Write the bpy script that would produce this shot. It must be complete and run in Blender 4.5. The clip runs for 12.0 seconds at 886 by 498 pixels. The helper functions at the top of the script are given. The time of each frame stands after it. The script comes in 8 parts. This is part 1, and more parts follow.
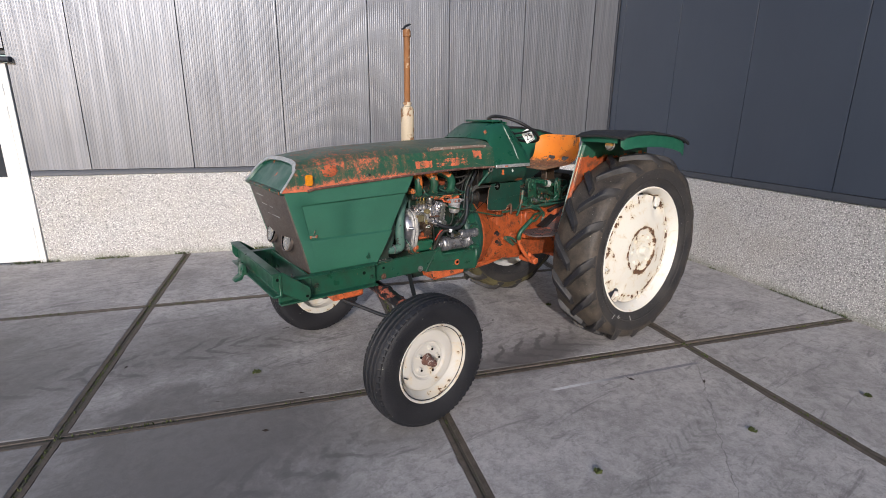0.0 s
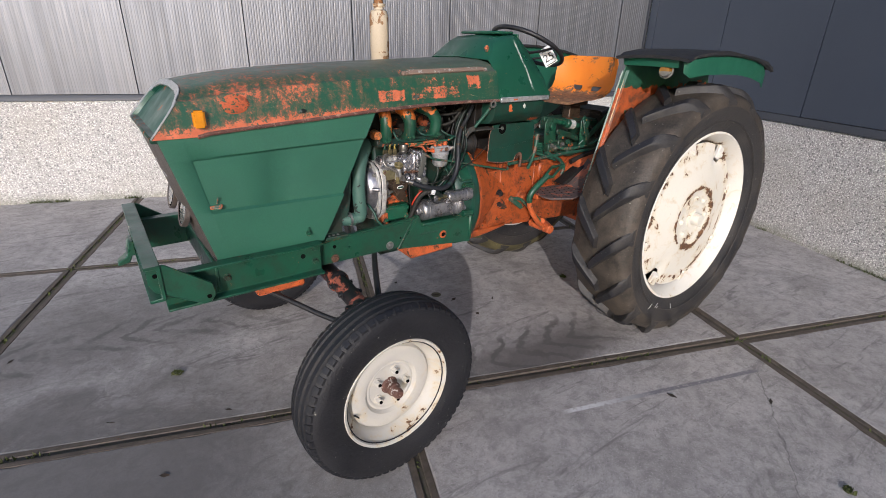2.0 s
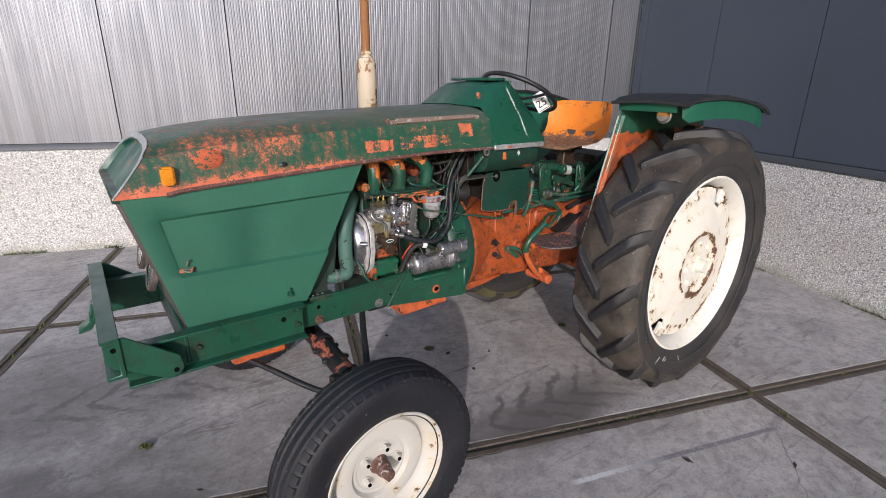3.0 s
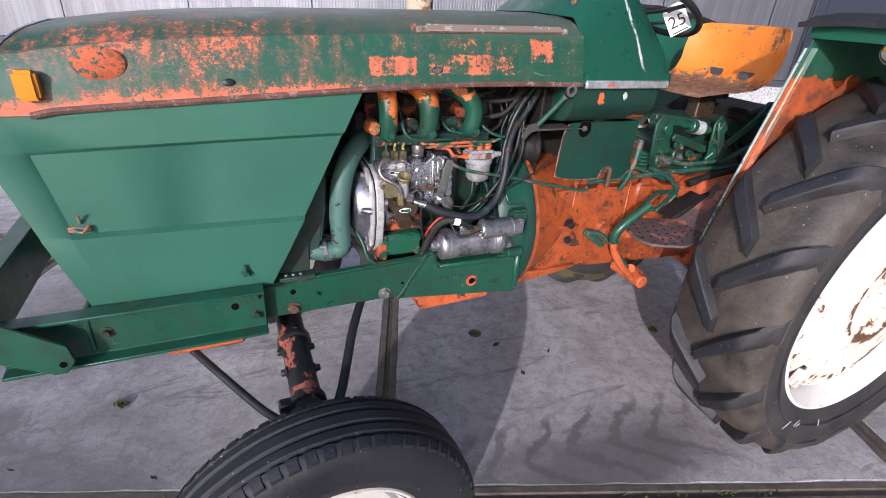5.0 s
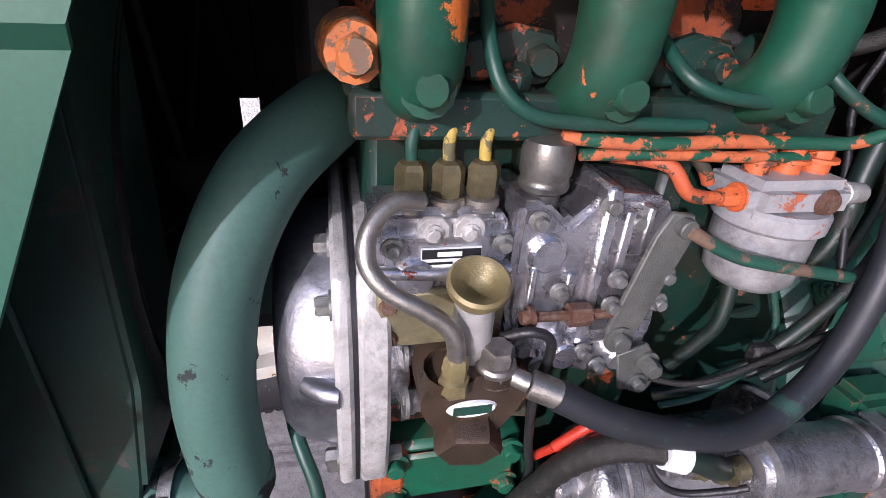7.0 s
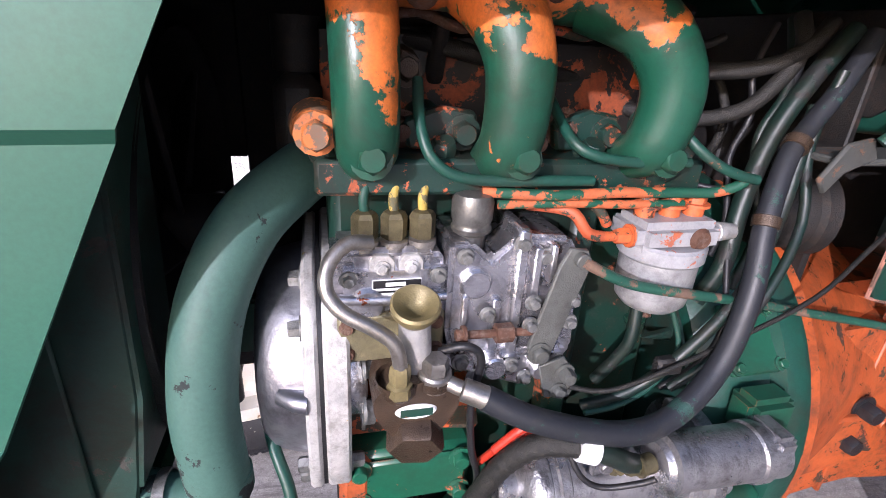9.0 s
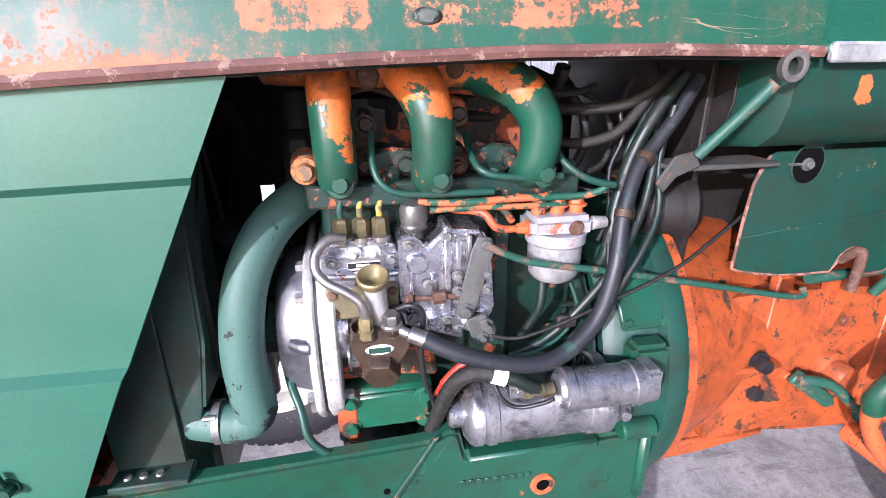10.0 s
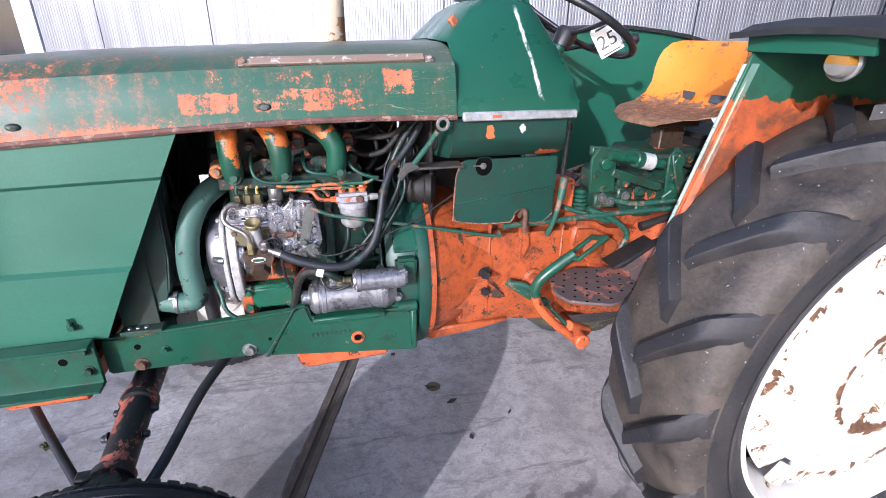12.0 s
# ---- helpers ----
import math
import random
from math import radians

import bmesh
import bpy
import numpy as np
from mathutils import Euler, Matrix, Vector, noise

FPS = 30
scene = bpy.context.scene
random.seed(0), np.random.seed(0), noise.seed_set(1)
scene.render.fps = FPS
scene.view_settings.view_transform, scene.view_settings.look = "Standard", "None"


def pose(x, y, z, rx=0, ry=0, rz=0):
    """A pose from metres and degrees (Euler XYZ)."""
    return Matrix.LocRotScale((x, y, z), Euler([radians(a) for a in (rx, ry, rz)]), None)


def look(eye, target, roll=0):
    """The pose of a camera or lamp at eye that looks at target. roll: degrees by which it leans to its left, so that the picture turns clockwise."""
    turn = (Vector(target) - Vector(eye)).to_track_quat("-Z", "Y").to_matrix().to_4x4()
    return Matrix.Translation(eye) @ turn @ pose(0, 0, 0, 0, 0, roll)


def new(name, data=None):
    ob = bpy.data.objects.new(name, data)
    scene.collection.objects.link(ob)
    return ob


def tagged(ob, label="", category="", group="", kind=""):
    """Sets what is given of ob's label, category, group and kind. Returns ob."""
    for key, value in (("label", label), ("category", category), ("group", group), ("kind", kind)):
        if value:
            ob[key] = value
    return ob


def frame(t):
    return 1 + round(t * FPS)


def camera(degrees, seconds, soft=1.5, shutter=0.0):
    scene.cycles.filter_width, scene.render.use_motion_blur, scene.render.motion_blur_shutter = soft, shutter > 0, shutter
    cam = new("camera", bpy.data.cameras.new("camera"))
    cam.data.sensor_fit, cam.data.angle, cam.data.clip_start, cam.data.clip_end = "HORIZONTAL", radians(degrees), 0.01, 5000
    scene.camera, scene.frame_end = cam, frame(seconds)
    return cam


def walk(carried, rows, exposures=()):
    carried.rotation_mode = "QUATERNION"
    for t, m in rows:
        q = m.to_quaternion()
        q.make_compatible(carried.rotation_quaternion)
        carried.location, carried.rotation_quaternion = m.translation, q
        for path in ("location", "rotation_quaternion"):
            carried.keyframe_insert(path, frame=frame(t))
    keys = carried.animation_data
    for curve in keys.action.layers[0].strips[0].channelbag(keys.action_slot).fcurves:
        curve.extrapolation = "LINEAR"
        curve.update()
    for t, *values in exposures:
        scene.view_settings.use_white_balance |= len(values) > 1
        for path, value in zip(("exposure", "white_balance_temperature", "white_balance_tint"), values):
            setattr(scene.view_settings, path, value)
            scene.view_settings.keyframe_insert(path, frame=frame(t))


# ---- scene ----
cam = camera(84.0, 12.0, soft=0.75)
PATH = [
    (0, (3.365, 2.801, 1.684), (2.217, 1.251, 1.155), 0.52),
    (0.5, (3.187, 2.521, 1.661), (2.017, 1.006, 1.082), 0.79),
    (1, (3.042, 2.351, 1.639), (1.904, 0.826, 1.022), -0.41),
    (1.5, (2.861, 2.195, 1.650), (1.796, 0.600, 1.082), 2.62),
    (2, (2.703, 2.132, 1.604), (1.631, 0.636, 0.819), 1.31),
    (2.5, (2.647, 2.029, 1.610), (1.512, 0.578, 0.832), 2.94),
    (3, (2.611, 1.993, 1.620), (1.482, 0.471, 0.980), 0.69),
    (3.2, (2.605, 1.973, 1.630), (1.497, 0.459, 0.939), 3.81),
    (4.8, (2.179, 1.638, 1.539), (1.294, 0.064, 0.680), 4.55),
    (5, (2.067, 1.531, 1.535), (1.320, -0.093, 0.639), 3.85),
    (5.5, (1.879, 1.219, 1.434), (1.259, -0.488, 0.596), 5.15),
    (6, (1.767, 0.769, 1.320), (1.355, -0.940, 0.366), 5.01),
    (6.5, (1.737, 0.582, 1.266), (1.347, -1.120, 0.291), 5.40),
    (6.7, (1.724, 0.542, 1.257), (1.306, -1.166, 0.304), 4.83),
    (8.3, (1.693, 0.512, 1.245), (1.298, -1.216, 0.319), 1.95),
    (8.5, (1.686, 0.530, 1.255), (1.290, -1.201, 0.335), 2.15),
    (9, (1.694, 0.616, 1.284), (1.226, -1.168, 0.511), 3.49),
    (9.5, (1.683, 0.700, 1.317), (1.282, -1.120, 0.591), 1.16),
    (10, (1.639, 0.840, 1.339), (1.306, -0.998, 0.623), -0.49),
    (10.5, (1.612, 1.012, 1.371), (1.252, -0.823, 0.661), -0.82),
    (11, (1.560, 1.222, 1.427), (1.113, -0.591, 0.709), -0.00),
    (11.5, (1.494, 1.398, 1.471), (0.988, -0.380, 0.707), 1.26),
    (12, (1.466, 1.534, 1.530), (0.984, -0.238, 0.737), 0.62),
]
LIGHT = [(0.0, 0.09, 6080, 13), (3.0, 0.20, 6000, 14), (5.0, 0.60, 5650, 19), (5.5, 0.68, 5650, 21), (6.5, 0.60, 5650, 24), (8.5, 0.80, 5700, 25), (9.5, 1.24, 5580, 23), (10.5, 1.58, 5480, 26), (11.5, 1.29, 5480, 20), (12.0, 1.10, 5430, 19)]
walk(cam, [(t, look(eye, target, roll)) for t, eye, target, roll in PATH], LIGHT)

# ---- sky and sun ----
SUN_AZ, SUN_EL = 50.5, 18.0          # compass in the plan: degrees from +x towards +y
world = bpy.data.worlds.new("world")
scene.world = world
world.use_nodes = True
wn = world.node_tree
sky = wn.nodes.new("ShaderNodeTexSky")
sky.sky_type, sky.sun_disc = "NISHITA", False
sky.sun_elevation, sky.sun_rotation = radians(SUN_EL), radians(90.0 - SUN_AZ)
sky.air_density, sky.dust_density = 1.0, 1.5
wn.links.new(sky.outputs["Color"], wn.nodes["Background"].inputs["Color"])
wn.nodes["Background"].inputs["Strength"].default_value = 0.15
sun = new("sun", bpy.data.lights.new("sun", "SUN"))
sun.data.energy, sun.data.angle, sun.data.color = 2.6, radians(0.9), (1.0, 0.94, 0.88)
sdir = Vector((math.cos(radians(SUN_AZ)) * math.cos(radians(SUN_EL)), math.sin(radians(SUN_AZ)) * math.cos(radians(SUN_EL)), math.sin(radians(SUN_EL))))
sun.matrix_world = look(sdir * 30, (0, 0, 0))


# ---- materials ----
class Nodes:
    """A small wrapper to write node materials in one line each."""

    def __init__(self, name):
        self.mat = bpy.data.materials.new(name)
        self.mat.use_nodes = True
        self.t = self.mat.node_tree
        self.b = self.t.nodes["Principled BSDF"]
        self.geo = self.t.nodes.new("ShaderNodeNewGeometry").outputs["Position"]

    def put(self, socket, value):
        if isinstance(value, (bpy.types.NodeSocket,)):
            self.t.links.new(value, socket)
        elif isinstance(value, (tuple, list)):
            socket.default_value = (*value, 1.0) if len(value) == 3 and socket.type == "RGBA" else value
        else:
            socket.default_value = value

    def math(self, op, a, b=0.0, clamp=False):
        n = self.t.nodes.new("ShaderNodeMath")
        n.operation, n.use_clamp = op, clamp
        self.put(n.inputs[0], a), self.put(n.inputs[1], b)
        return n.outputs[0]

    def noise(self, scale, detail=4.0, rough=0.55, vector=None, stretch=None, distort=0.0):
        n = self.t.nodes.new("ShaderNodeTexNoise")
        n.inputs["Scale"].default_value, n.inputs["Detail"].default_value = scale, detail
        n.inputs["Roughness"].default_value, n.inputs["Distortion"].default_value = rough, distort
        v = vector or self.geo
        if stretch:
            m = self.t.nodes.new("ShaderNodeMapping")
            m.inputs["Scale"].default_value = stretch
            self.t.links.new(v, m.inputs["Vector"])
            v = m.outputs[0]
        self.t.links.new(v, n.inputs["Vector"])
        return n.outputs["Fac"]

    def cells(self, scale, out="Distance", vector=None):
        n = self.t.nodes.new("ShaderNodeTexVoronoi")
        n.inputs["Scale"].default_value = scale
        self.t.links.new(vector or self.geo, n.inputs["Vector"])
        return n.outputs[out]

    def step(self, value, lo, hi, to0=0.0, to1=1.0):
        n = self.t.nodes.new("ShaderNodeMapRange")
        self.put(n.inputs["Value"], value)
        for k, v in (("From Min", lo), ("From Max", hi), ("To Min", to0), ("To Max", to1)):
            n.inputs[k].default_value = v
        return n.outputs[0]

    def mix(self, f, a, b, kind="MIX"):
        n = self.t.nodes.new("ShaderNodeMix")
        n.data_type, n.blend_type = "RGBA", kind
        self.put(n.inputs[0], f), self.put(n.inputs[6], a), self.put(n.inputs[7], b)
        return n.outputs[2]

    def axis(self, k):
        n = self.t.nodes.new("ShaderNodeSeparateXYZ")
        self.t.links.new(self.geo, n.inputs[0])
        return n.outputs[k]

    def band(self, value, lo, hi, soft):
        """1 between lo and hi, falling to 0 over soft."""
        a = self.step(value, lo - soft, lo + soft)
        b = self.step(value, hi - soft, hi + soft, 1.0, 0.0)
        return self.math("MULTIPLY", a, b)

    def bump(self, height, strength=0.3, distance=0.01, normal=None):
        n = self.t.nodes.new("ShaderNodeBump")
        n.inputs["Strength"].default_value, n.inputs["Distance"].default_value = strength, distance
        self.t.links.new(height, n.inputs["Height"])
        if normal:
            self.t.links.new(normal, n.inputs["Normal"])
        return n.outputs[0]

    def done(self, color, rough, metal=0.0, normal=None, coat=0.0):
        self.put(self.b.inputs["Base Color"], color), self.put(self.b.inputs["Roughness"], rough)
        self.put(self.b.inputs["Metallic"], metal)
        if coat:
            self.b.inputs["Coat Weight"].default_value, self.b.inputs["Coat Roughness"].default_value = coat, 0.25
        if normal:
            self.t.links.new(normal, self.b.inputs["Normal"])
        return self.mat


def plain(name, color, rough=0.6, metal=0.0, var=0.35, scale=9.0, bump=0.15, dirt=(0.06, 0.05, 0.04), dirty=0.3, fleck=None, grime=0.0):
    """An ordinary surface: colour with two scales of variation, dirt in patches and a fine relief."""
    n = Nodes(name)
    a, f = n.noise(scale, 6), n.noise(scale * 14, 3)
    dark = tuple(c * (1 - var) for c in color)
    c = n.mix(n.step(a, 0.3, 0.7), dark, color)
    c = n.mix(n.math("MULTIPLY", n.step(f, 0.35, 0.75), 0.35), c, dark)
    d = n.math("MULTIPLY", n.step(n.noise(scale * 2.3, 8, 0.7), 0.5, 0.7), dirty)
    c = n.mix(d, c, dirt)
    if grime:
        c = n.mix(n.math("MULTIPLY", n.step(n.noise(21, 9, 0.75, distort=0.4), 0.50, 0.64), grime), c, (0.030, 0.022, 0.016))
    if fleck:
        c = n.mix(n.step(n.noise(46, 8, 0.72, distort=0.3), 0.66, 0.675), c, fleck)
    r = n.step(a, 0.2, 0.8, max(rough - 0.1, 0.03), min(rough + 0.12, 1.0))
    return n.done(c, r, metal, n.bump(n.math("ADD", f, a), bump, 0.004))


def chipped(name, top, under, cover=0.62, scale=7.0, rough=0.42, dust=0.2, extra=None, bias=None, grime=0.0, fleck=0.70, wear=0.0, relief=0.30):
    """Paint over an older coat, flaked off in patches. cover: the noise level above which the older coat shows."""
    n = Nodes(name)
    a = n.noise(scale, 9, 0.66, distort=0.35)
    fine = n.noise(scale * 9, 5, 0.7)
    level = n.math("ADD", a, n.math("MULTIPLY", n.math("SUBTRACT", fine, 0.5), 0.12))
    if bias:
        level = n.math("ADD", level, bias(n))
    chip = n.step(level, cover, cover + 0.018)
    small = n.noise(scale * 4.2, 8, 0.74, distort=0.4)
    small = n.step(n.math("ADD", small, n.math("MULTIPLY", n.math("SUBTRACT", a, 0.5), 0.5)), fleck, fleck + 0.015)
    chip = n.math("MAXIMUM", chip, small)
    rub = None
    if wear:
        # paint rubbed thin along edges
        bv = n.t.nodes.new("ShaderNodeBevel")
        bv.samples = 4
        bv.inputs["Radius"].default_value = wear
        dt = n.t.nodes.new("ShaderNodeVectorMath")
        dt.operation = "DOT_PRODUCT"
        n.t.links.new(bv.outputs[0], dt.inputs[0])
        n.t.links.new(n.t.nodes.new("ShaderNodeNewGeometry").outputs["Normal"], dt.inputs[1])
        rub = n.step(n.math("ADD", n.math("SUBTRACT", 1.0, dt.outputs["Value"]), n.math("MULTIPLY", n.math("SUBTRACT", n.noise(34, 8, 0.75), 0.66), 0.80)), 0.05, 0.16, 0.0, 0.75)
    rust = n.step(level, cover + 0.12, cover + 0.2)
    t2 = n.mix(n.step(n.noise(3.1, 4), 0.3, 0.7), tuple(c * 0.8 for c in top), top)
    u2 = n.mix(n.step(n.noise(13, 6), 0.35, 0.7), under, tuple(c * 0.7 for c in under))
    c = n.mix(chip, t2, u2)
    if rub:
        c = n.mix(rub, c, n.mix(n.step(n.noise(19, 5), 0.56, 0.64), tuple(0.5 * k + 0.035 for k in top), under))
    c = n.mix(n.math("MULTIPLY", rust, 0.6), c, (0.07, 0.045, 0.03))
    g = n.math("MULTIPLY", n.step(n.noise(26, 8, 0.75), 0.56, 0.72), dust)
    c = n.mix(g, c, (0.05, 0.045, 0.035))
    if grime:
        c = n.mix(n.math("MULTIPLY", n.step(n.noise(17, 10, 0.75, distort=0.5), 0.46, 0.62), grime), c, (0.026, 0.019, 0.013))
    if extra:
        c = extra(n, c)
    c = n.mix(n.step(n.noise(230, 3, 0.7), 0.35, 0.70, 0.0, 0.30), c, tuple(k * 0.45 for k in top))
    r = n.step(n.noise(11, 5), 0.3, 0.75, rough - 0.08, rough + 0.2)
    r = n.math("ADD", r, n.math("MULTIPLY", chip, 0.15))
    h = n.math("ADD", n.math("MULTIPLY", chip, -0.6), n.math("MULTIPLY", n.noise(70, 6, 0.7), 0.7))
    return n.done(c, r, 0.0, n.bump(h, relief, 0.0022))


GREEN, ORANGE = (0.012, 0.086, 0.049), (0.68, 0.145, 0.040)


def obj_coords(n):
    return n.t.nodes.new("ShaderNodeTexCoord").outputs["Object"]


def hood_paint():
    n = Nodes("worn_bonnet_paint")
    x, z = n.axis(0), n.axis(2)
    low = n.math("SUBTRACT", z, n.math("SUBTRACT", 1.427, n.math("MULTIPLY", x, 0.055)))
    a = n.noise(9, 8, 0.66, distort=0.3)
    b = n.noise(52, 10, 0.80)
    streak = n.noise(34, 6, 0.7, stretch=(1.0, 0.4, 0.18))
    fine = n.noise(190, 4, 0.75)
    level = n.math("ADD", n.math("MULTIPLY", a, 0.38), n.math("MULTIPLY", b, 0.62))
    level = n.math("ADD", level, n.math("MULTIPLY", n.math("SUBTRACT", fine, 0.5), 0.30))
    level = n.math("ADD", level, n.math("MULTIPLY", n.math("SUBTRACT", streak, 0.5), 0.26))
    level = n.math("SUBTRACT", level, n.step(x, 1.30, 1.85, 0.045, 0.0))
    edge = n.math("MULTIPLY", n.step(low, 0.042, 0.004, 0.0, 0.165), n.step(x, 1.45, 1.95, 0.0, 1.0))
    front = n.math("MULTIPLY", n.band(low, 0.075, 0.150, 0.03), n.band(x, 2.02, 2.30, 0.06))
    level = n.math("ADD", n.math("ADD", level, edge), n.math("MULTIPLY", front, 0.078))
    # patches where old decals peeled away
    wob = n.math("MULTIPLY", n.math("SUBTRACT", n.noise(30, 6, 0.7), 0.5), 0.022)
    xw, zw = n.math("ADD", x, wob), n.math("ADD", z, wob)
    for x0, x1, z0, z1, k in ((1.613, 1.735, 1.366, 1.409, 0.155), (1.33, 1.58, 1.370, 1.418, 0.125), (1.210, 1.285, 1.402, 1.458, 0.120), (1.22, 1.55, 1.42, 1.455, 0.060)):
        level = n.math("ADD", level, n.math("MULTIPLY", n.math("MULTIPLY", n.band(xw, x0, x1, 0.003), n.band(zw, z0, z1, 0.002)), k))
    chip = n.step(level, 0.590, 0.604)
    top = n.mix(n.step(n.noise(4, 5), 0.3, 0.7), tuple(c * 0.72 for c in GREEN), GREEN)
    haze = n.math("MULTIPLY", n.math("MULTIPLY", n.step(n.math("ADD", level, n.math("MULTIPLY", streak, 0.3)), 0.62, 0.74), n.step(x, 1.3, 2.0, 0.3, 1.0)), 0.8)
    c = n.mix(haze, top, (0.17, 0.095, 0.055))
    dust = n.math("MULTIPLY", n.step(z, 1.450, 1.485), n.step(n.noise(7, 6), 0.25, 0.75, 0.25, 0.7))
    c = n.mix(dust, c, (0.135, 0.125, 0.095))
    u = n.mix(n.step(n.noise(24, 6), 0.35, 0.7), (0.62, 0.165, 0.075), (0.45, 0.105, 0.045))
    c = n.mix(chip, c, u)
    c = n.mix(n.math("MULTIPLY", n.step(n.noise(42, 9, 0.8), 0.57, 0.68), 0.55), c, (0.05, 0.038, 0.026))
    # a few pale scratches
    scr = n.noise(16, 3, 0.5, stretch=(0.35, 1.0, 2.6), distort=0.8)
    c = n.mix(n.math("MULTIPLY", n.band(scr, 0.500, 0.504, 0.002), n.step(n.noise(3, 2), 0.55, 0.62, 0.0, 0.5)), c, (0.55, 0.30, 0.18))
    r = n.math("ADD", n.step(n.noise(9, 5), 0.3, 0.7, 0.38, 0.54), n.math("MULTIPLY", chip, 0.2))
    h = n.math("ADD", n.math("MULTIPLY", chip, -0.7), n.math("MULTIPLY", fine, 0.3))
    return n.done(c, r, 0.0, n.bump(h, 0.3, 0.0015))


def cowl_scrape(n):
    """A white paint scrape down the cowl's front shoulder."""
    x, z, y = n.axis(0), n.axis(2), n.axis(1)
    line = n.math("ABSOLUTE", n.math("SUBTRACT", x, n.math("ADD", 0.868, n.math("MULTIPLY", n.math("SUBTRACT", z, 1.38), 0.20))))
    wob = n.math("MULTIPLY", n.math("SUBTRACT", n.noise(60, 5), 0.5), 0.012)
    m = n.math("MULTIPLY", n.step(n.math("ADD", line, wob), 0.0062, 0.0030), n.step(n.noise(38, 6, 0.7, stretch=(1.0, 1.0, 0.35)), 0.40, 0.50))
    return n.math("MULTIPLY", n.math("MULTIPLY", m, n.band(z, 1.385, 1.60, 0.01)), n.step(y, 0.10, 0.12))


def cowl_extra(n, c):
    return n.mix(n.math("MULTIPLY", cowl_scrape(n), 0.9), c, (0.62, 0.64, 0.58))


def tank_extra(n, c):
    x, z = n.axis(0), n.axis(2)
    w = n.math("MULTIPLY", n.math("SUBTRACT", n.noise(70, 6), 0.5), 0.05)

    def blot(cx, cz, rx, rz, k):
        a = n.math("DIVIDE", n.math("SUBTRACT", x, cx), rx)
        b = n.math("DIVIDE", n.math("SUBTRACT", z, cz), rz)
        d = n.math("SQRT", n.math("ADD", n.math("MULTIPLY", a, a), n.math("MULTIPLY", b, b)))
        return n.step(n.math("ADD", d, n.math("MULTIPLY", w, 42)), 1.0, 0.92)
    c = n.mix(blot(1.005, 1.300, 0.012, 0.022, 1), c, ORANGE)
    c = n.mix(blot(0.912, 1.308, 0.009, 0.012, 1), c, (0.6, 0.62, 0.58))
    c = n.mix(blot(0.83, 1.235, 0.04, 0.010, 1), c, ORANGE)
    return c


def rust_ring(name, base, bands, cover):
    """White wheel paint with rust round the bolt circle. bands: (radius from, to, weight)."""
    n = Nodes(name)
    oc = obj_coords(n)
    sx = n.t.nodes.new("ShaderNodeSeparateXYZ")
    n.t.links.new(oc, sx.inputs[0])
    r = n.math("SQRT", n.math("ADD", n.math("MULTIPLY", sx.outputs[0], sx.outputs[0]), n.math("MULTIPLY", sx.outputs[2], sx.outputs[2])))
    level = n.noise(11, 9, 0.68, vector=oc, distort=0.5)
    for a, b, k in bands:
        level = n.math("ADD", level, n.math("MULTIPLY", n.band(r, a, b, 0.012), k))
    chip = n.step(level, cover, cover + 0.025)
    stain = n.step(level, cover - 0.10, cover + 0.02)
    c = n.mix(n.math("MULTIPLY", stain, 0.55), base, (0.55, 0.42, 0.22))
    c = n.mix(chip, c, n.mix(n.step(n.noise(40, 6, vector=oc), 0.35, 0.7), (0.06, 0.032, 0.018), (0.19, 0.085, 0.035)))
    c = n.mix(n.math("MULTIPLY", n.step(n.noise(60, 8, 0.8, vector=oc), 0.58, 0.7), 0.25), c, (0.12, 0.10, 0.08))
    return n.done(c, n.math("ADD", 0.42, n.math("MULTIPLY", chip, 0.4)), 0.0, n.bump(n.math("ADD", n.math("MULTIPLY", chip, -1.0), n.noise(60, 4, vector=oc)), 0.25, 0.002))


def rubber(name, base, dust, amount):
    n = Nodes(name)
    oc = obj_coords(n)
    a, f = n.noise(6, 8, 0.68, vector=oc), n.noise(110, 6, 0.75, vector=oc)
    c = n.mix(n.step(a, 0.3, 0.7), tuple(k * 0.7 for k in base), base)
    d = n.math("MULTIPLY", n.step(n.math("ADD", a, n.math("MULTIPLY", f, 0.35)), 0.52, 0.82), amount)
    c = n.mix(d, c, dust)
    c = n.mix(n.step(n.noise(85, 3, 0.5, vector=oc), 0.715, 0.74), c, (0.30, 0.30, 0.26))
    crease = n.noise(30, 6, 0.7, vector=oc, distort=1.5)
    return n.done(c, n.step(a, 0.3, 0.7, 0.46, 0.70), 0.0, n.bump(n.math("ADD", n.math("ADD", f, crease), n.math("MULTIPLY", n.cells(55, vector=oc), 0.5)), 0.55, 0.003))


def along(n, x, y, x0, y0, x1, y1):
    """How far along and off a line on the ground a point lies, in metres."""
    d = Vector((x1 - x0, y1 - y0))
    L = d.length
    d = d / L
    dx, dy = n.math("SUBTRACT", x, x0), n.math("SUBTRACT", y, y0)
    t = n.math("ADD", n.math("MULTIPLY", dx, d.x), n.math("MULTIPLY", dy, d.y))
    s = n.math("SUBTRACT", n.math("MULTIPLY", dx, -d.y), n.math("MULTIPLY", dy, -d.x))
    return t, s, L


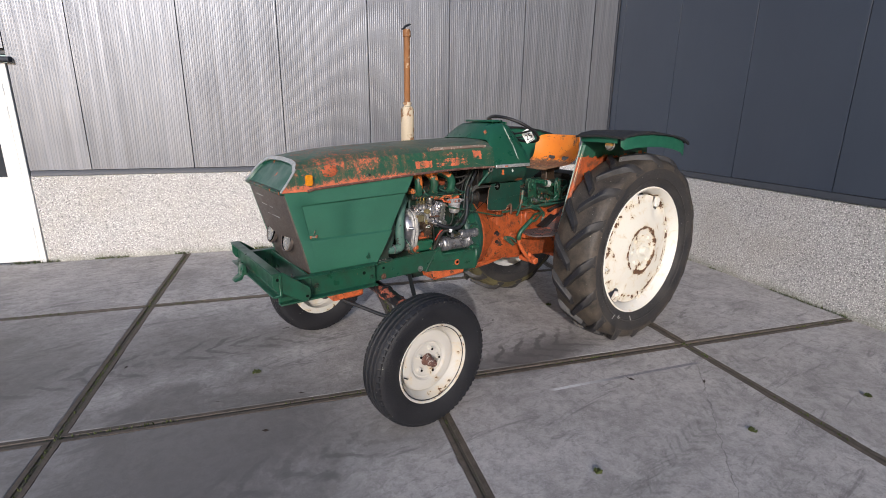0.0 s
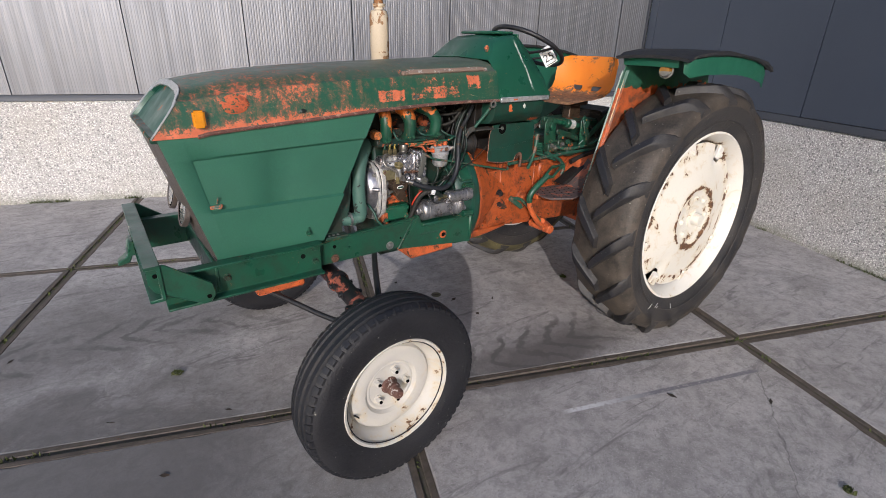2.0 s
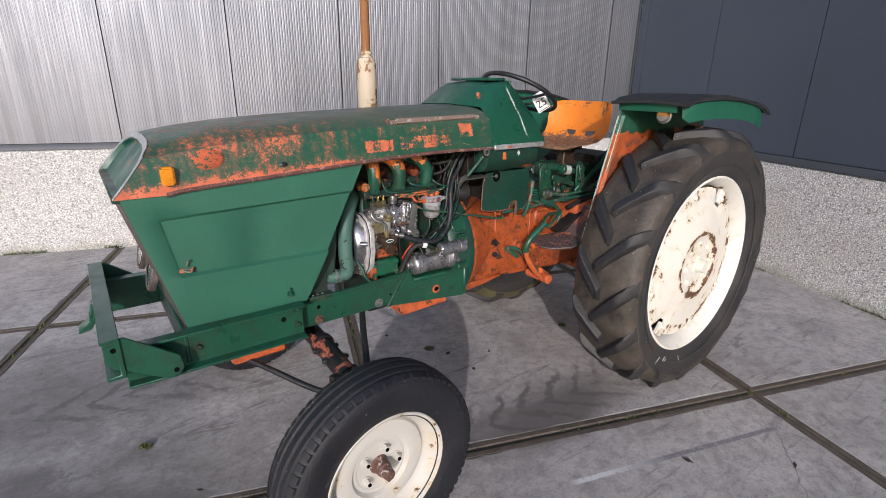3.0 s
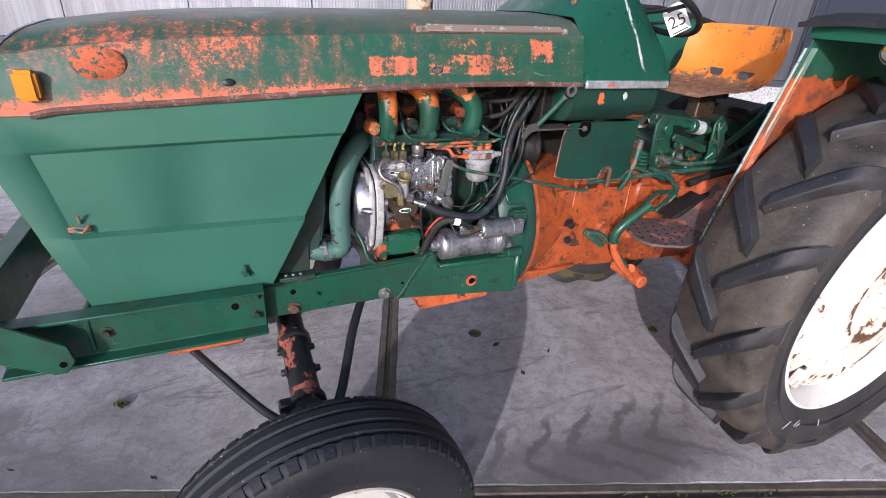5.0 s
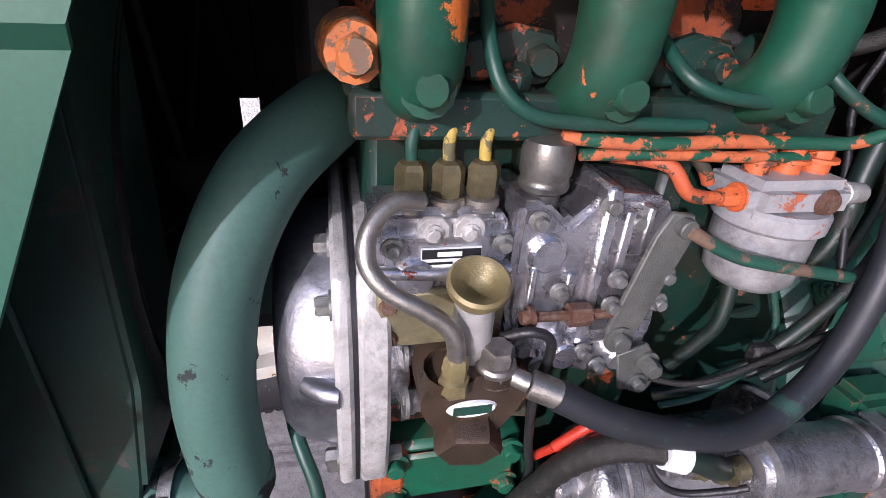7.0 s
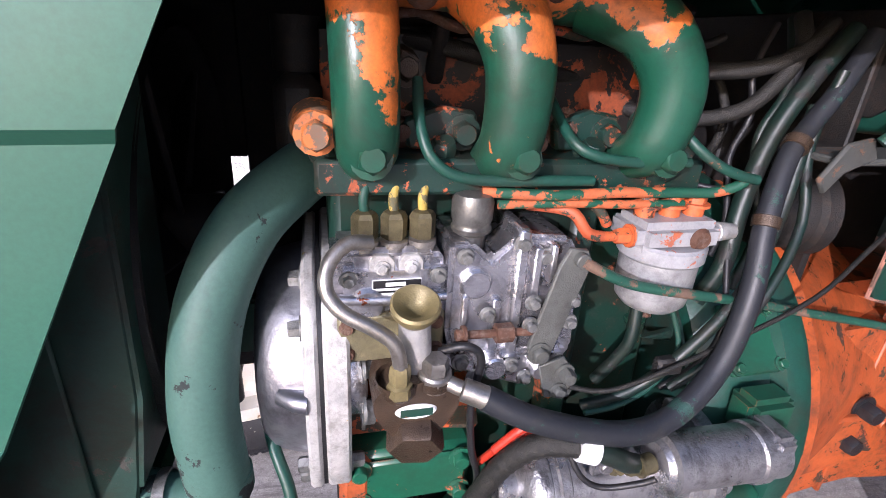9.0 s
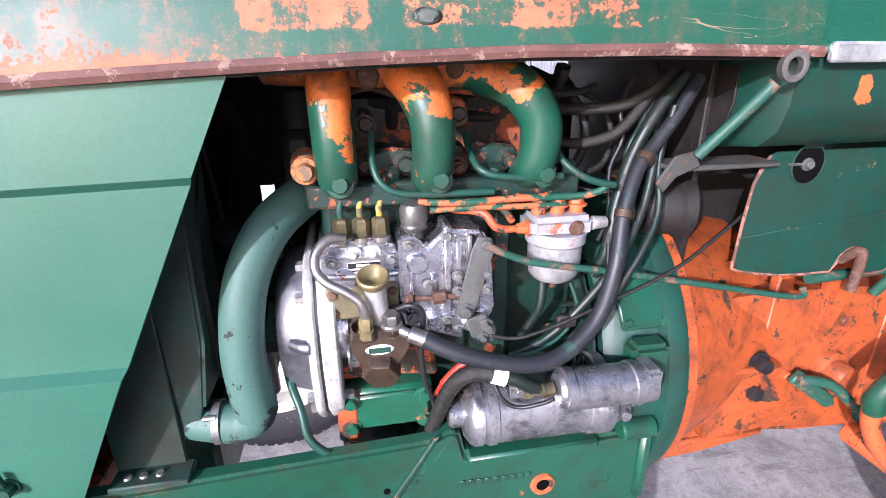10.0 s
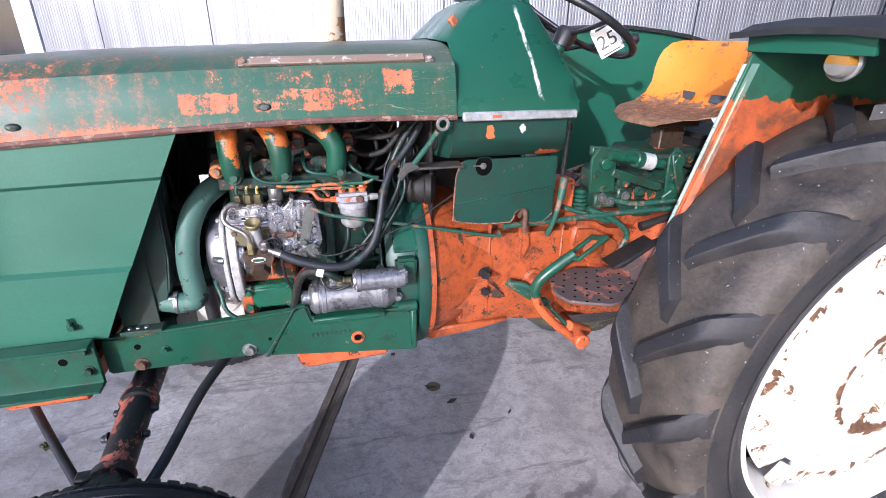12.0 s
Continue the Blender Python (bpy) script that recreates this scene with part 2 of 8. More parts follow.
def concrete():
    n = Nodes("stained_concrete")
    x, y = n.axis(0), n.axis(1)
    big, mid, fine = n.noise(0.55, 7, 0.62), n.noise(3.2, 9, 0.68, distort=0.7), n.noise(150, 5, 0.75)
    small = n.noise(17, 9, 0.72, distort=0.5)
    rnd = n.t.nodes.new("ShaderNodeObjectInfo").outputs["Random"]
    c = n.mix(n.step(big, 0.3, 0.7), (0.420, 0.388, 0.374), (0.590, 0.556, 0.540))
    c = n.mix(n.math("MULTIPLY", n.step(mid, 0.44, 0.64), 0.58), c, (0.215, 0.195, 0.186))
    c = n.mix(n.math("MULTIPLY", n.step(small, 0.47, 0.60), 0.50), c, (0.185, 0.170, 0.160))
    c = n.mix(n.math("MULTIPLY", n.step(n.noise(58, 7, 0.78), 0.46, 0.62), 0.38), c, (0.19, 0.175, 0.165))
    c = n.mix(n.math("MULTIPLY", n.step(fine, 0.40, 0.72), 0.38), c, (0.22, 0.205, 0.195))
    # sand grains and pits
    c = n.mix(n.math("MULTIPLY", n.step(n.noise(260, 2, 0.5), 0.58, 0.66), 0.60), c, (0.62, 0.60, 0.58))
    pits = n.step(n.noise(95, 3, 0.6), 0.64, 0.69)
    c = n.mix(n.math("MULTIPLY", pits, 0.70), c, (0.12, 0.11, 0.10))
    # broad darker patches by the nose, under the engine; oily stains before the wheels
    warp = n.math("MULTIPLY", n.math("SUBTRACT", n.noise(1.5, 9, 0.70, distort=0.6), 0.5), 1.7)
    darker = n.math("MULTIPLY", n.step(n.noise(0.9, 6, 0.62, distort=0.5), 0.56, 0.66), 0.45)
    for cx, cy, rx, ry, k in ((3.15, 0.25, 1.25, 0.95, 1.0), (2.85, -1.0, 1.0, 0.7, 0.7), (0.85, 0.60, 0.50, 0.20, 1.0), (1.20, 0.52, 0.45, 0.13, 0.75), (1.75, 0.0, 0.35, 0.28, 0.6), (4.3, -1.2, 1.2, 1.4, 0.9)):
        a, b = n.math("DIVIDE", n.math("SUBTRACT", x, cx), rx), n.math("DIVIDE", n.math("SUBTRACT", y, cy), ry)
        d = n.math("SQRT", n.math("ADD", n.math("MULTIPLY", a, a), n.math("MULTIPLY", b, b)))
        darker = n.math("MAXIMUM", darker, n.step(n.math("ADD", d, warp), 1.15, 0.45, 0.0, k))
    c = n.mix(n.math("MULTIPLY", darker, 0.80), c, (0.098, 0.090, 0.085))
    # scuffs that run askew, as tyres leave them
    sc = n.noise(2.6, 8, 0.74, stretch=(0.7, 4.5, 1.0), distort=1.2)
    c = n.mix(n.math("MULTIPLY", n.step(sc, 0.56, 0.64), 0.60), c, (0.13, 0.12, 0.115))
    # hairline cracks in some slabs
    cr = n.t.nodes.new("ShaderNodeTexVoronoi")
    cr.feature = "DISTANCE_TO_EDGE"
    cr.inputs["Scale"].default_value = 0.62
    wob = n.t.nodes.new("ShaderNodeMix")
    wob.data_type = "VECTOR"
    wob.inputs[0].default_value = 0.12
    n.t.links.new(n.geo, wob.inputs[4])
    nz = n.t.nodes.new("ShaderNodeTexNoise")
    nz.inputs["Scale"].default_value, nz.inputs["Detail"].default_value = 3.0, 6.0
    n.t.links.new(n.geo, nz.inputs["Vector"]), n.t.links.new(nz.outputs["Color"], wob.inputs[5])
    n.t.links.new(wob.outputs[1], cr.inputs["Vector"])
    crack = n.math("MULTIPLY", n.step(cr.outputs["Distance"], 0.0016, 0.0005), n.step(big, 0.64, 0.68, 0.0, 0.6))
    jig = n.math("MULTIPLY", n.math("SUBTRACT", n.noise(7, 7, 0.6), 0.5), 0.09)
    for x0, y0, x1, y1, w in ((0.03, 1.34, 1.23, 2.16, 0.0035), (-1.50, 0.35, -1.58, 1.22, 0.004)):
        t, s, L = along(n, x, y, x0, y0, x1, y1)
        crack = n.math("MAXIMUM", crack, n.math("MULTIPLY", n.step(n.math("ABSOLUTE", n.math("ADD", s, jig)), w, w * 0.3), n.band(t, 0.0, L, 0.02)))
    c = n.mix(n.math("MULTIPLY", crack, 0.55), c, (0.085, 0.078, 0.068))
    # prints of the tyres' bars along the wheels' tracks
    for yc, x0, x1, k, tilt, freq, lo in ((0.74, 2.25, 4.6, 0.72, 0.05, 30, 0.40), (-0.72, 2.1, 5.0, 0.80, -0.18, 30, 0.38), (1.45, -0.6, 2.4, 0.40, 0.22, 75, 0.42), (1.95, -0.6, 2.4, 0.30, 0.18, 75, 0.46), (0.58, 0.35, 1.40, 0.80, -0.08, 34, 0.30)):
        line = n.math("ADD", yc, n.math("MULTIPLY", n.math("SUBTRACT", x, x0), tilt))
        off = n.math("ABSOLUTE", n.math("SUBTRACT", y, n.math("ADD", line, n.math("MULTIPLY", n.math("SUBTRACT", n.noise(0.8, 2), 0.5), 0.3))))
        ph = n.math("ADD", n.math("MULTIPLY", x, freq), n.math("MULTIPLY", off, freq * 1.3))
        ph = n.math("ADD", ph, n.math("MULTIPLY", n.noise(4, 7, 0.7), 11.0))
        bars = n.step(n.math("SINE", ph), 0.35, 0.85)
        area = n.math("MULTIPLY", n.step(off, 0.22 if freq < 50 else 0.09, 0.14 if freq < 50 else 0.06), n.band(x, x0, x1, 0.25))
        gone = n.step(n.noise(2.8, 9, 0.72), lo, lo + 0.15)
        c = n.mix(n.math("MULTIPLY", n.math("MULTIPLY", n.math("MULTIPLY", bars, area), gone), k), c, (0.100, 0.092, 0.088))
        c = n.mix(n.math("MULTIPLY", n.math("MULTIPLY", area, gone), 0.22), c, (0.14, 0.13, 0.125))
    # a pale scratch with a dark end
    t, s, L = along(n, x, y, 1.14, 0.985, 0.03, 1.34)
    sm = n.math("MULTIPLY", n.step(n.math("ABSOLUTE", n.math("ADD", s, n.math("MULTIPLY", jig, 0.12))), 0.016, 0.010), n.band(t, 0.0, L, 0.03))
    sm = n.math("MULTIPLY", sm, n.step(n.noise(60, 5, 0.7), 0.34, 0.48))
    c = n.mix(n.math("MULTIPLY", sm, 0.95), c, n.mix(n.step(t, 0.15, 0.5), (0.70, 0.70, 0.70), (0.17, 0.165, 0.185)))
    c = n.mix(n.math("MULTIPLY", n.step(rnd, 0.0, 1.0), 0.14), c, (0.24, 0.23, 0.225))
    # rust and moss specks
    c = n.mix(n.math("MULTIPLY", n.step(n.noise(11, 6, 0.75), 0.70, 0.74), 0.4), c, (0.26, 0.16, 0.08))
    r = n.math("SUBTRACT", n.step(fine, 0.3, 0.7, 0.66, 0.88), n.math("MULTIPLY", darker, 0.22))
    h = n.math("ADD", n.math("MULTIPLY", fine, 0.5), n.math("ADD", n.math("MULTIPLY", small, 0.7), n.math("MULTIPLY", n.math("ADD", crack, pits), -0.9)))
    return n.done(c, r, 0.0, n.bump(h, 0.40, 0.004))


def pebbles():
    n = Nodes("pebbled_concrete")
    v = n.t.nodes.new("ShaderNodeTexVoronoi")
    v.inputs["Scale"].default_value = 92
    n.t.links.new(n.geo, v.inputs["Vector"])
    pick = n.t.nodes.new("ShaderNodeSeparateColor")
    n.t.links.new(v.outputs["Color"], pick.inputs[0])
    c = n.mix(n.step(pick.outputs[0], 0.35, 0.75), (0.48, 0.475, 0.465), (0.80, 0.79, 0.77))
    c = n.mix(n.step(pick.outputs[1], 0.80, 0.86), c, (0.20, 0.195, 0.20))
    c = n.mix(n.step(v.outputs["Distance"], 0.42, 0.66), c, (0.42, 0.41, 0.40))
    c = n.mix(n.math("MULTIPLY", n.step(n.noise(1.6, 6), 0.5, 0.72), 0.25), c, (0.36, 0.33, 0.26))
    z = n.axis(2)
    c = n.mix(n.math("MULTIPLY", n.step(n.math("ADD", z, n.math("MULTIPLY", n.noise(5, 6), 0.16)), 0.17, 0.07), 0.5), c, (0.20, 0.20, 0.13))
    h = n.step(v.outputs["Distance"], 0.0, 0.7, 1.0, 0.0)
    return n.done(c, 0.75, 0.0, n.bump(h, 0.7, 0.006))


def clad(name, a, b, rough, metal, streaks):
    n = Nodes(name)
    s = n.noise(13, 6, 0.75, stretch=(1.0, 1.0, 0.02))
    s2 = n.noise(70, 3, 0.6, stretch=(1.0, 1.0, 0.03))
    big = n.noise(0.6, 4)
    c = n.mix(n.step(big, 0.3, 0.7), a, b)
    c = n.mix(n.math("MULTIPLY", n.step(s, 0.42, 0.68), streaks), c, tuple(min(k * 1.5, 0.9) for k in b))
    r = n.math("ADD", n.step(s2, 0.3, 0.7, rough - 0.10 * (streaks > 0.1), rough + 0.06), n.math("MULTIPLY", n.math("SUBTRACT", s, 0.5), 0.2 * streaks))
    return n.done(c, r, metal, n.bump(n.math("ADD", big, n.math("MULTIPLY", s, 0.4)), 0.04, 0.01))


def glassy(name, color, rough, trans):
    n = Nodes(name)
    n.b.inputs["Transmission Weight"].default_value = trans
    return n.done(n.mix(n.step(n.noise(30, 5), 0.4, 0.7), color, tuple(c * 0.8 for c in color)), rough)


def seat_paint():
    n = Nodes("seat_orange")
    y, z = n.axis(1), n.axis(2)
    a = n.math("ADD", n.noise(22, 10, 0.75, distort=0.5), n.step(z, 1.350, 1.300, 0.0, 0.24))
    for y0, y1, z0, z1, k in ((0.09, 0.19, 1.43, 1.53, 0.12), (-0.16, 0.02, 1.47, 1.54, 0.085), (-0.05, 0.10, 1.40, 1.44, 0.03)):
        a = n.math("ADD", a, n.math("MULTIPLY", n.math("MULTIPLY", n.band(y, y0, y1, 0.03), n.band(z, z0, z1, 0.02)), k))
    chip = n.step(a, 0.615, 0.65)
    rust = n.mix(n.step(n.noise(34, 8, 0.75), 0.38, 0.66), (0.10, 0.052, 0.028), (0.32, 0.17, 0.09))
    c = n.mix(chip, n.mix(n.step(n.noise(5, 4), 0.3, 0.7), (0.70, 0.185, 0.012), (0.78, 0.245, 0.018)), rust)
    return n.done(c, n.math("ADD", 0.40, n.math("MULTIPLY", chip, 0.32)), 0.0, n.bump(n.noise(80, 5), 0.25, 0.002))


def manifold_bias(n):
    up = n.step(n.axis(2), 1.225, 1.325, -0.13, 0.12)
    up = n.math("ADD", up, n.step(n.axis(0), 1.42, 1.50, -0.15, -0.045))
    return n.math("ADD", up, n.step(n.axis(0), 1.60, 1.64, 0.0, 0.085))


def hose_bias(n):
    return n.step(n.axis(2), 0.99, 0.90, 0.0, 0.10)


def manifold_top_dark(n, c):
    # Mixes in dark brown towards the top of the manifold.
    top_dark = n.math("MULTIPLY", n.step(n.math("ADD", n.axis(2), n.math("MULTIPLY", n.math("SUBTRACT", n.noise(24, 8, 0.7), 0.5), 0.09)), 1.324, 1.345), 0.8)
    return n.mix(top_dark, c, (0.035, 0.016, 0.010))


def mud_bias(n):
    z = n.math("ADD", n.axis(2), n.math("MULTIPLY", n.math("SUBTRACT", n.noise(14, 8, 0.7), 0.5), 0.10))
    return n.step(z, 1.42, 1.38, -0.16, 0.22)


def mud_extra(n, c):
    """A pale scrape with rust beside it, down the flange."""
    y, z = n.axis(1), n.axis(2)
    w = n.math("MULTIPLY", n.math("SUBTRACT", n.noise(50, 6), 0.5), 0.004)
    f = n.band(z, 1.22, 1.42, 0.02)
    c = n.mix(n.math("MULTIPLY", n.math("MULTIPLY", n.band(n.math("ADD", y, w), 0.4985, 0.5025, 0.002), f), n.step(n.noise(30, 7, 0.7), 0.40, 0.55)), c, (0.055, 0.04, 0.03))
    return n.mix(n.math("MULTIPLY", n.band(n.math("ADD", y, w), 0.4942, 0.4968, 0.0008), f), c, (0.62, 0.46, 0.24))


m_hood = hood_paint()
m_hood_edge = chipped("bonnet_edge_paint", (0.175, 0.080, 0.062), (0.42, 0.27, 0.20), 0.57, 30, 0.55, 0.75, fleck=0.585, grime=0.55, relief=0.6)
m_green = chipped("green_paint", GREEN, ORANGE, 0.735, 10, 0.32, 0.45, grime=0.45, wear=0.003, relief=0.16)
m_green_worn = chipped("worn_green_paint", (0.010, 0.062, 0.037), ORANGE, 0.60, 22, 0.42, 0.5, grime=0.8, fleck=0.62, wear=0.003)
# Real grime, made heavier and darker to carry the bay's deep shade.
m_block = chipped("flaking_block_paint", (0.009, 0.040, 0.030), (0.55, 0.125, 0.04), 0.60, 26, 0.38, 0.8, grime=0.80, fleck=0.615, wear=0.0025)
m_head_side = chipped("shade_dark_head_side", (0.014, 0.013, 0.011), (0.42, 0.095, 0.030), 0.55, 18, 0.5, 0.6, grime=0.6, fleck=0.60)
m_block_oily = chipped("oily_block_paint", (0.008, 0.036, 0.024), (0.45, 0.11, 0.04), 0.66, 26, 0.33, 0.8, grime=0.8, fleck=0.66, wear=0.0025)
m_bell_face = chipped("oily_housing_face", (0.010, 0.044, 0.034), (0.40, 0.10, 0.04), 0.72, 26, 0.34, 0.8, grime=0.9, fleck=0.70)
m_scoop = chipped("scoop_green", (0.018, 0.095, 0.066), ORANGE, 0.66, 9, 0.36, 0.35, fleck=0.70, relief=0.1)
m_panel = chipped("side_panel_green", (0.036, 0.148, 0.096), (0.03, 0.06, 0.045), 0.80, 18, 0.44, 0.03, fleck=0.80, relief=0.06)
m_cowl = chipped("cowl_green", GREEN, ORANGE, 0.745, 12, 0.30, 0.12, extra=cowl_extra, relief=0.08)
# Darker copy of the green paint, for the shade the housing stands in.
m_bell = chipped("shaded_housing_green", (0.010, 0.064, 0.044), ORANGE, 0.72, 12, 0.38, 0.5, grime=0.5, wear=0.003)
m_tank = chipped("tank_green", (0.008, 0.054, 0.037), (0.30, 0.12, 0.06), 0.70, 14, 0.36, 0.35, extra=tank_extra, grime=0.45, fleck=0.68, wear=0.0025)
m_sheet_edge = chipped("rusty_sheet_edge", (0.13, 0.070, 0.048), (0.38, 0.17, 0.12), 0.52, 30, 0.7, 0.5)
m_gearbox = chipped("gearbox_orange", (0.44, 0.092, 0.022), (0.030, 0.036, 0.026), 0.620, 14, 0.40, 0.9, grime=0.65, fleck=0.60, wear=0.003)
m_gearbox_dark = chipped("scuffed_gearbox", (0.40, 0.080, 0.024), (0.028, 0.034, 0.026), 0.47, 20, 0.45, 0.8, grime=0.6, fleck=0.56)
m_orange = chipped("orange_paint", ORANGE, (0.030, 0.038, 0.028), 0.62, 18, 0.44, 0.7, grime=0.50, fleck=0.61, wear=0.0025)
m_manifold = chipped("flaking_manifold_paint", GREEN, (0.80, 0.20, 0.03), 0.50, 12, 0.34, 0.30, bias=manifold_bias, extra=manifold_top_dark, grime=0.45, fleck=0.68)
m_boss = chipped("flaked_boss", (0.66, 0.20, 0.050), (0.17, 0.12, 0.08), 0.53, 40, 0.45, 0.6, fleck=0.56)
m_clean_green = chipped("fresh_green", (0.014, 0.125, 0.068), (0.55, 0.13, 0.05), 0.70, 20, 0.30, 0.35, fleck=0.66, grime=0.30, wear=0.004, relief=0.2)
m_badge = chipped("badge_paint", GREEN, (0.60, 0.125, 0.045), 0.40, 45, 0.55)
m_mudguard = chipped("wing_paint", (0.02, 0.10, 0.06), (0.58, 0.11, 0.022), 0.58, 9, 0.48, 0.4, bias=mud_bias, extra=mud_extra, grime=0.35)
m_mudguard_top = chipped("wing_top_green", (0.016, 0.12, 0.07), (0.05, 0.05, 0.04), 0.74, 9, 0.4, 0.2)
m_axle = chipped("black_axle_paint", (0.012, 0.012, 0.014), (0.40, 0.12, 0.075), 0.535, 16, 0.36, 0.3, fleck=0.62)
m_exhaust = chipped("silencer_paint", (0.62, 0.52, 0.38), (0.30, 0.15, 0.06), 0.54, 14, 0.6, 0.3)
m_exhaust_rust = chipped("rusty_pipe", (0.30, 0.13, 0.045), (0.55, 0.40, 0.25), 0.60, 16, 0.75, 0.4)
m_pipe_green = chipped("green_pipe", (0.012, 0.070, 0.048), (0.45, 0.13, 0.05), 0.66, 24, 0.40, 0.5, grime=0.4, fleck=0.66)
m_hose_worn = chipped("cracked_hose", (0.017, 0.019, 0.024), (0.022, 0.075, 0.058), 0.62, 34, 0.50, 0.5, fleck=0.63)
m_pipe_worn = chipped("worn_pipe", GREEN, (0.60, 0.15, 0.05), 0.49, 32, 0.45, 0.4)
m_pipe_orange = chipped("orange_pipe", (0.52, 0.11, 0.04), (0.016, 0.05, 0.035), 0.52, 26, 0.5, 0.5, grime=0.4)
m_block_orange = chipped("flaked_orange_block", (0.58, 0.125, 0.035), (0.012, 0.045, 0.033), 0.52, 22, 0.45, 0.6, grime=0.5)
m_pipe_yellow = chipped("yellow_pipe", (0.50, 0.36, 0.07), (0.10, 0.10, 0.06), 0.52, 40, 0.5, 0.4)
m_rod = chipped("rod_green", (0.02, 0.09, 0.06), (0.22, 0.13, 0.09), 0.56, 30, 0.45, 0.4)
m_latch = chipped("latch_paint", (0.12, 0.17, 0.13), (0.55, 0.15, 0.06), 0.50, 50, 0.5, 0.3)
m_shroud = chipped("shroud_green", (0.018, 0.055, 0.040), (0.07, 0.06, 0.05), 0.62, 24, 0.55, 0.6, grime=0.7)
m_foot = chipped("footplate_paint", (0.115, 0.082, 0.075), (0.45, 0.15, 0.09), 0.535, 15, 0.6, 0.4, fleck=0.62)
m_filter = chipped("filter_head", (0.36, 0.36, 0.37), (0.58, 0.14, 0.05), 0.61, 26, 0.4, 0.4, grime=0.4, fleck=0.64)
m_seat = seat_paint()
m_rubber = rubber("dusty_rubber", (0.016, 0.017, 0.021), (0.075, 0.065, 0.055), 0.45)
m_rubber_bar = rubber("bar_rubber", (0.0115, 0.0125, 0.018), (0.075, 0.068, 0.062), 0.22)
m_rubber_ground = rubber("dusty_tread_ground", (0.022, 0.020, 0.018), (0.110, 0.088, 0.068), 0.8)
m_rubber_front = rubber("front_rubber", (0.0085, 0.009, 0.013), (0.06, 0.058, 0.055), 0.10)
m_rubber_moss = rubber("mossy_tread", (0.060, 0.052, 0.026), (0.12, 0.105, 0.045), 0.9)
m_mat = plain("wing_mat", (0.020, 0.020, 0.022), 0.6, dirty=0.3)
m_white = rust_ring("white_rim_paint", (0.70, 0.68, 0.63), ((0.36, 0.435, 0.055), (0.46, 0.475, 0.03)), 0.655)
m_white_disc = rust_ring("white_disc_paint", (0.70, 0.675, 0.605), ((0.158, 0.190, 0.185), (0.355, 0.42, 0.115), (0.09, 0.13, 0.06), (0.20, 0.25, 0.02)), 0.635)
m_white_front = rust_ring("cream_front_rim", (0.52, 0.50, 0.46), ((0.190, 0.232, 0.085), (0.055, 0.085, 0.02), (0.03, 0.05, 0.05)), 0.665)
m_rusty = plain("rust", (0.16, 0.075, 0.045), 0.7, 0.2, 0.55, 60, 0.4, dirt=(0.30, 0.26, 0.22), dirty=0.4)
m_hole_oval = chipped("hole_oval_dark", (0.012, 0.020, 0.016), (0.10, 0.12, 0.10), 0.55, 60, 0.4, 0.5)
m_hub = chipped("flaking_hub", (0.13, 0.060, 0.045), (0.55, 0.52, 0.48), 0.58, 40, 0.6, 0.5, fleck=0.60)
m_bolt = plain("zinc_bolt", (0.42, 0.42, 0.40), 0.45, 0.8, 0.5, 60, 0.2, dirty=0.5)
m_nut = plain("olive_nut", (0.20, 0.17, 0.09), 0.45, 0.6, 0.5, 60, 0.2, dirty=0.4)
m_metal = plain("cast_aluminium", (0.70, 0.69, 0.72), 0.27, 0.92, 0.25, 22, 0.22, dirt=(0.05, 0.045, 0.04), dirty=0.45, fleck=(0.50, 0.13, 0.05), grime=0.45)
m_cover = plain("smooth_cast_cover", (0.50, 0.50, 0.55), 0.34, 0.90, 0.45, 10, 0.12, dirt=(0.035, 0.035, 0.045), dirty=0.55, grime=0.20)
m_flange = plain("pale_cast_flange", (0.66, 0.65, 0.63), 0.46, 0.35, 0.30, 26, 0.2, dirt=(0.12, 0.10, 0.07), dirty=0.55, fleck=(0.50, 0.33, 0.06), grime=0.35)
m_metal_light = plain("pale_alloy", (0.68, 0.67, 0.65), 0.42, 0.5, 0.3, 40, 0.2, dirty=0.4, grime=0.35)
m_white_metal = plain("pale_bowl", (0.50, 0.50, 0.50), 0.42, 0.35, 0.4, 24, 0.2, dirty=0.5, grime=0.35)
m_starter = plain("silver_paint", (0.44, 0.435, 0.45), 0.30, 0.80, 0.30, 20, 0.25, dirt=(0.05, 0.045, 0.045), dirty=0.55, grime=0.75)
m_cap = plain("dull_steel", (0.24, 0.235, 0.215), 0.36, 0.7, 0.4, 30, 0.08, dirty=0.55, grime=0.4)
m_steel = plain("plain_steel", (0.45, 0.42, 0.38), 0.34, 0.85, 0.4, 50, 0.15, dirty=0.4)
m_lever = plain("grey_lever", (0.16, 0.165, 0.150), 0.5, 0.4, 0.45, 50, 0.25, dirty=0.4)
m_bracket = chipped("weathered_bracket", (0.060, 0.062, 0.056), (0.16, 0.085, 0.05), 0.54, 26, 0.6, 0.5, grime=0.4)
m_brass = plain("yellow_brass", (0.27, 0.22, 0.10), 0.42, 0.35, 0.35, 50, 0.15, dirty=0.35)
m_brass_dirty = plain("oily_cover", (0.26, 0.23, 0.13), 0.38, 0.3, 0.45, 45, 0.2, dirty=0.5)
m_brown_cast = plain("oily_brown_cast", (0.085, 0.055, 0.035), 0.32, 0.3, 0.5, 60, 0.3, dirty=0.4)
m_black = plain("black_paint", (0.018, 0.018, 0.020), 0.42, scale=30)
m_hole = plain("dark_hole", (0.006, 0.006, 0.006), 0.95, scale=30, dirty=0.0, bump=0.0)
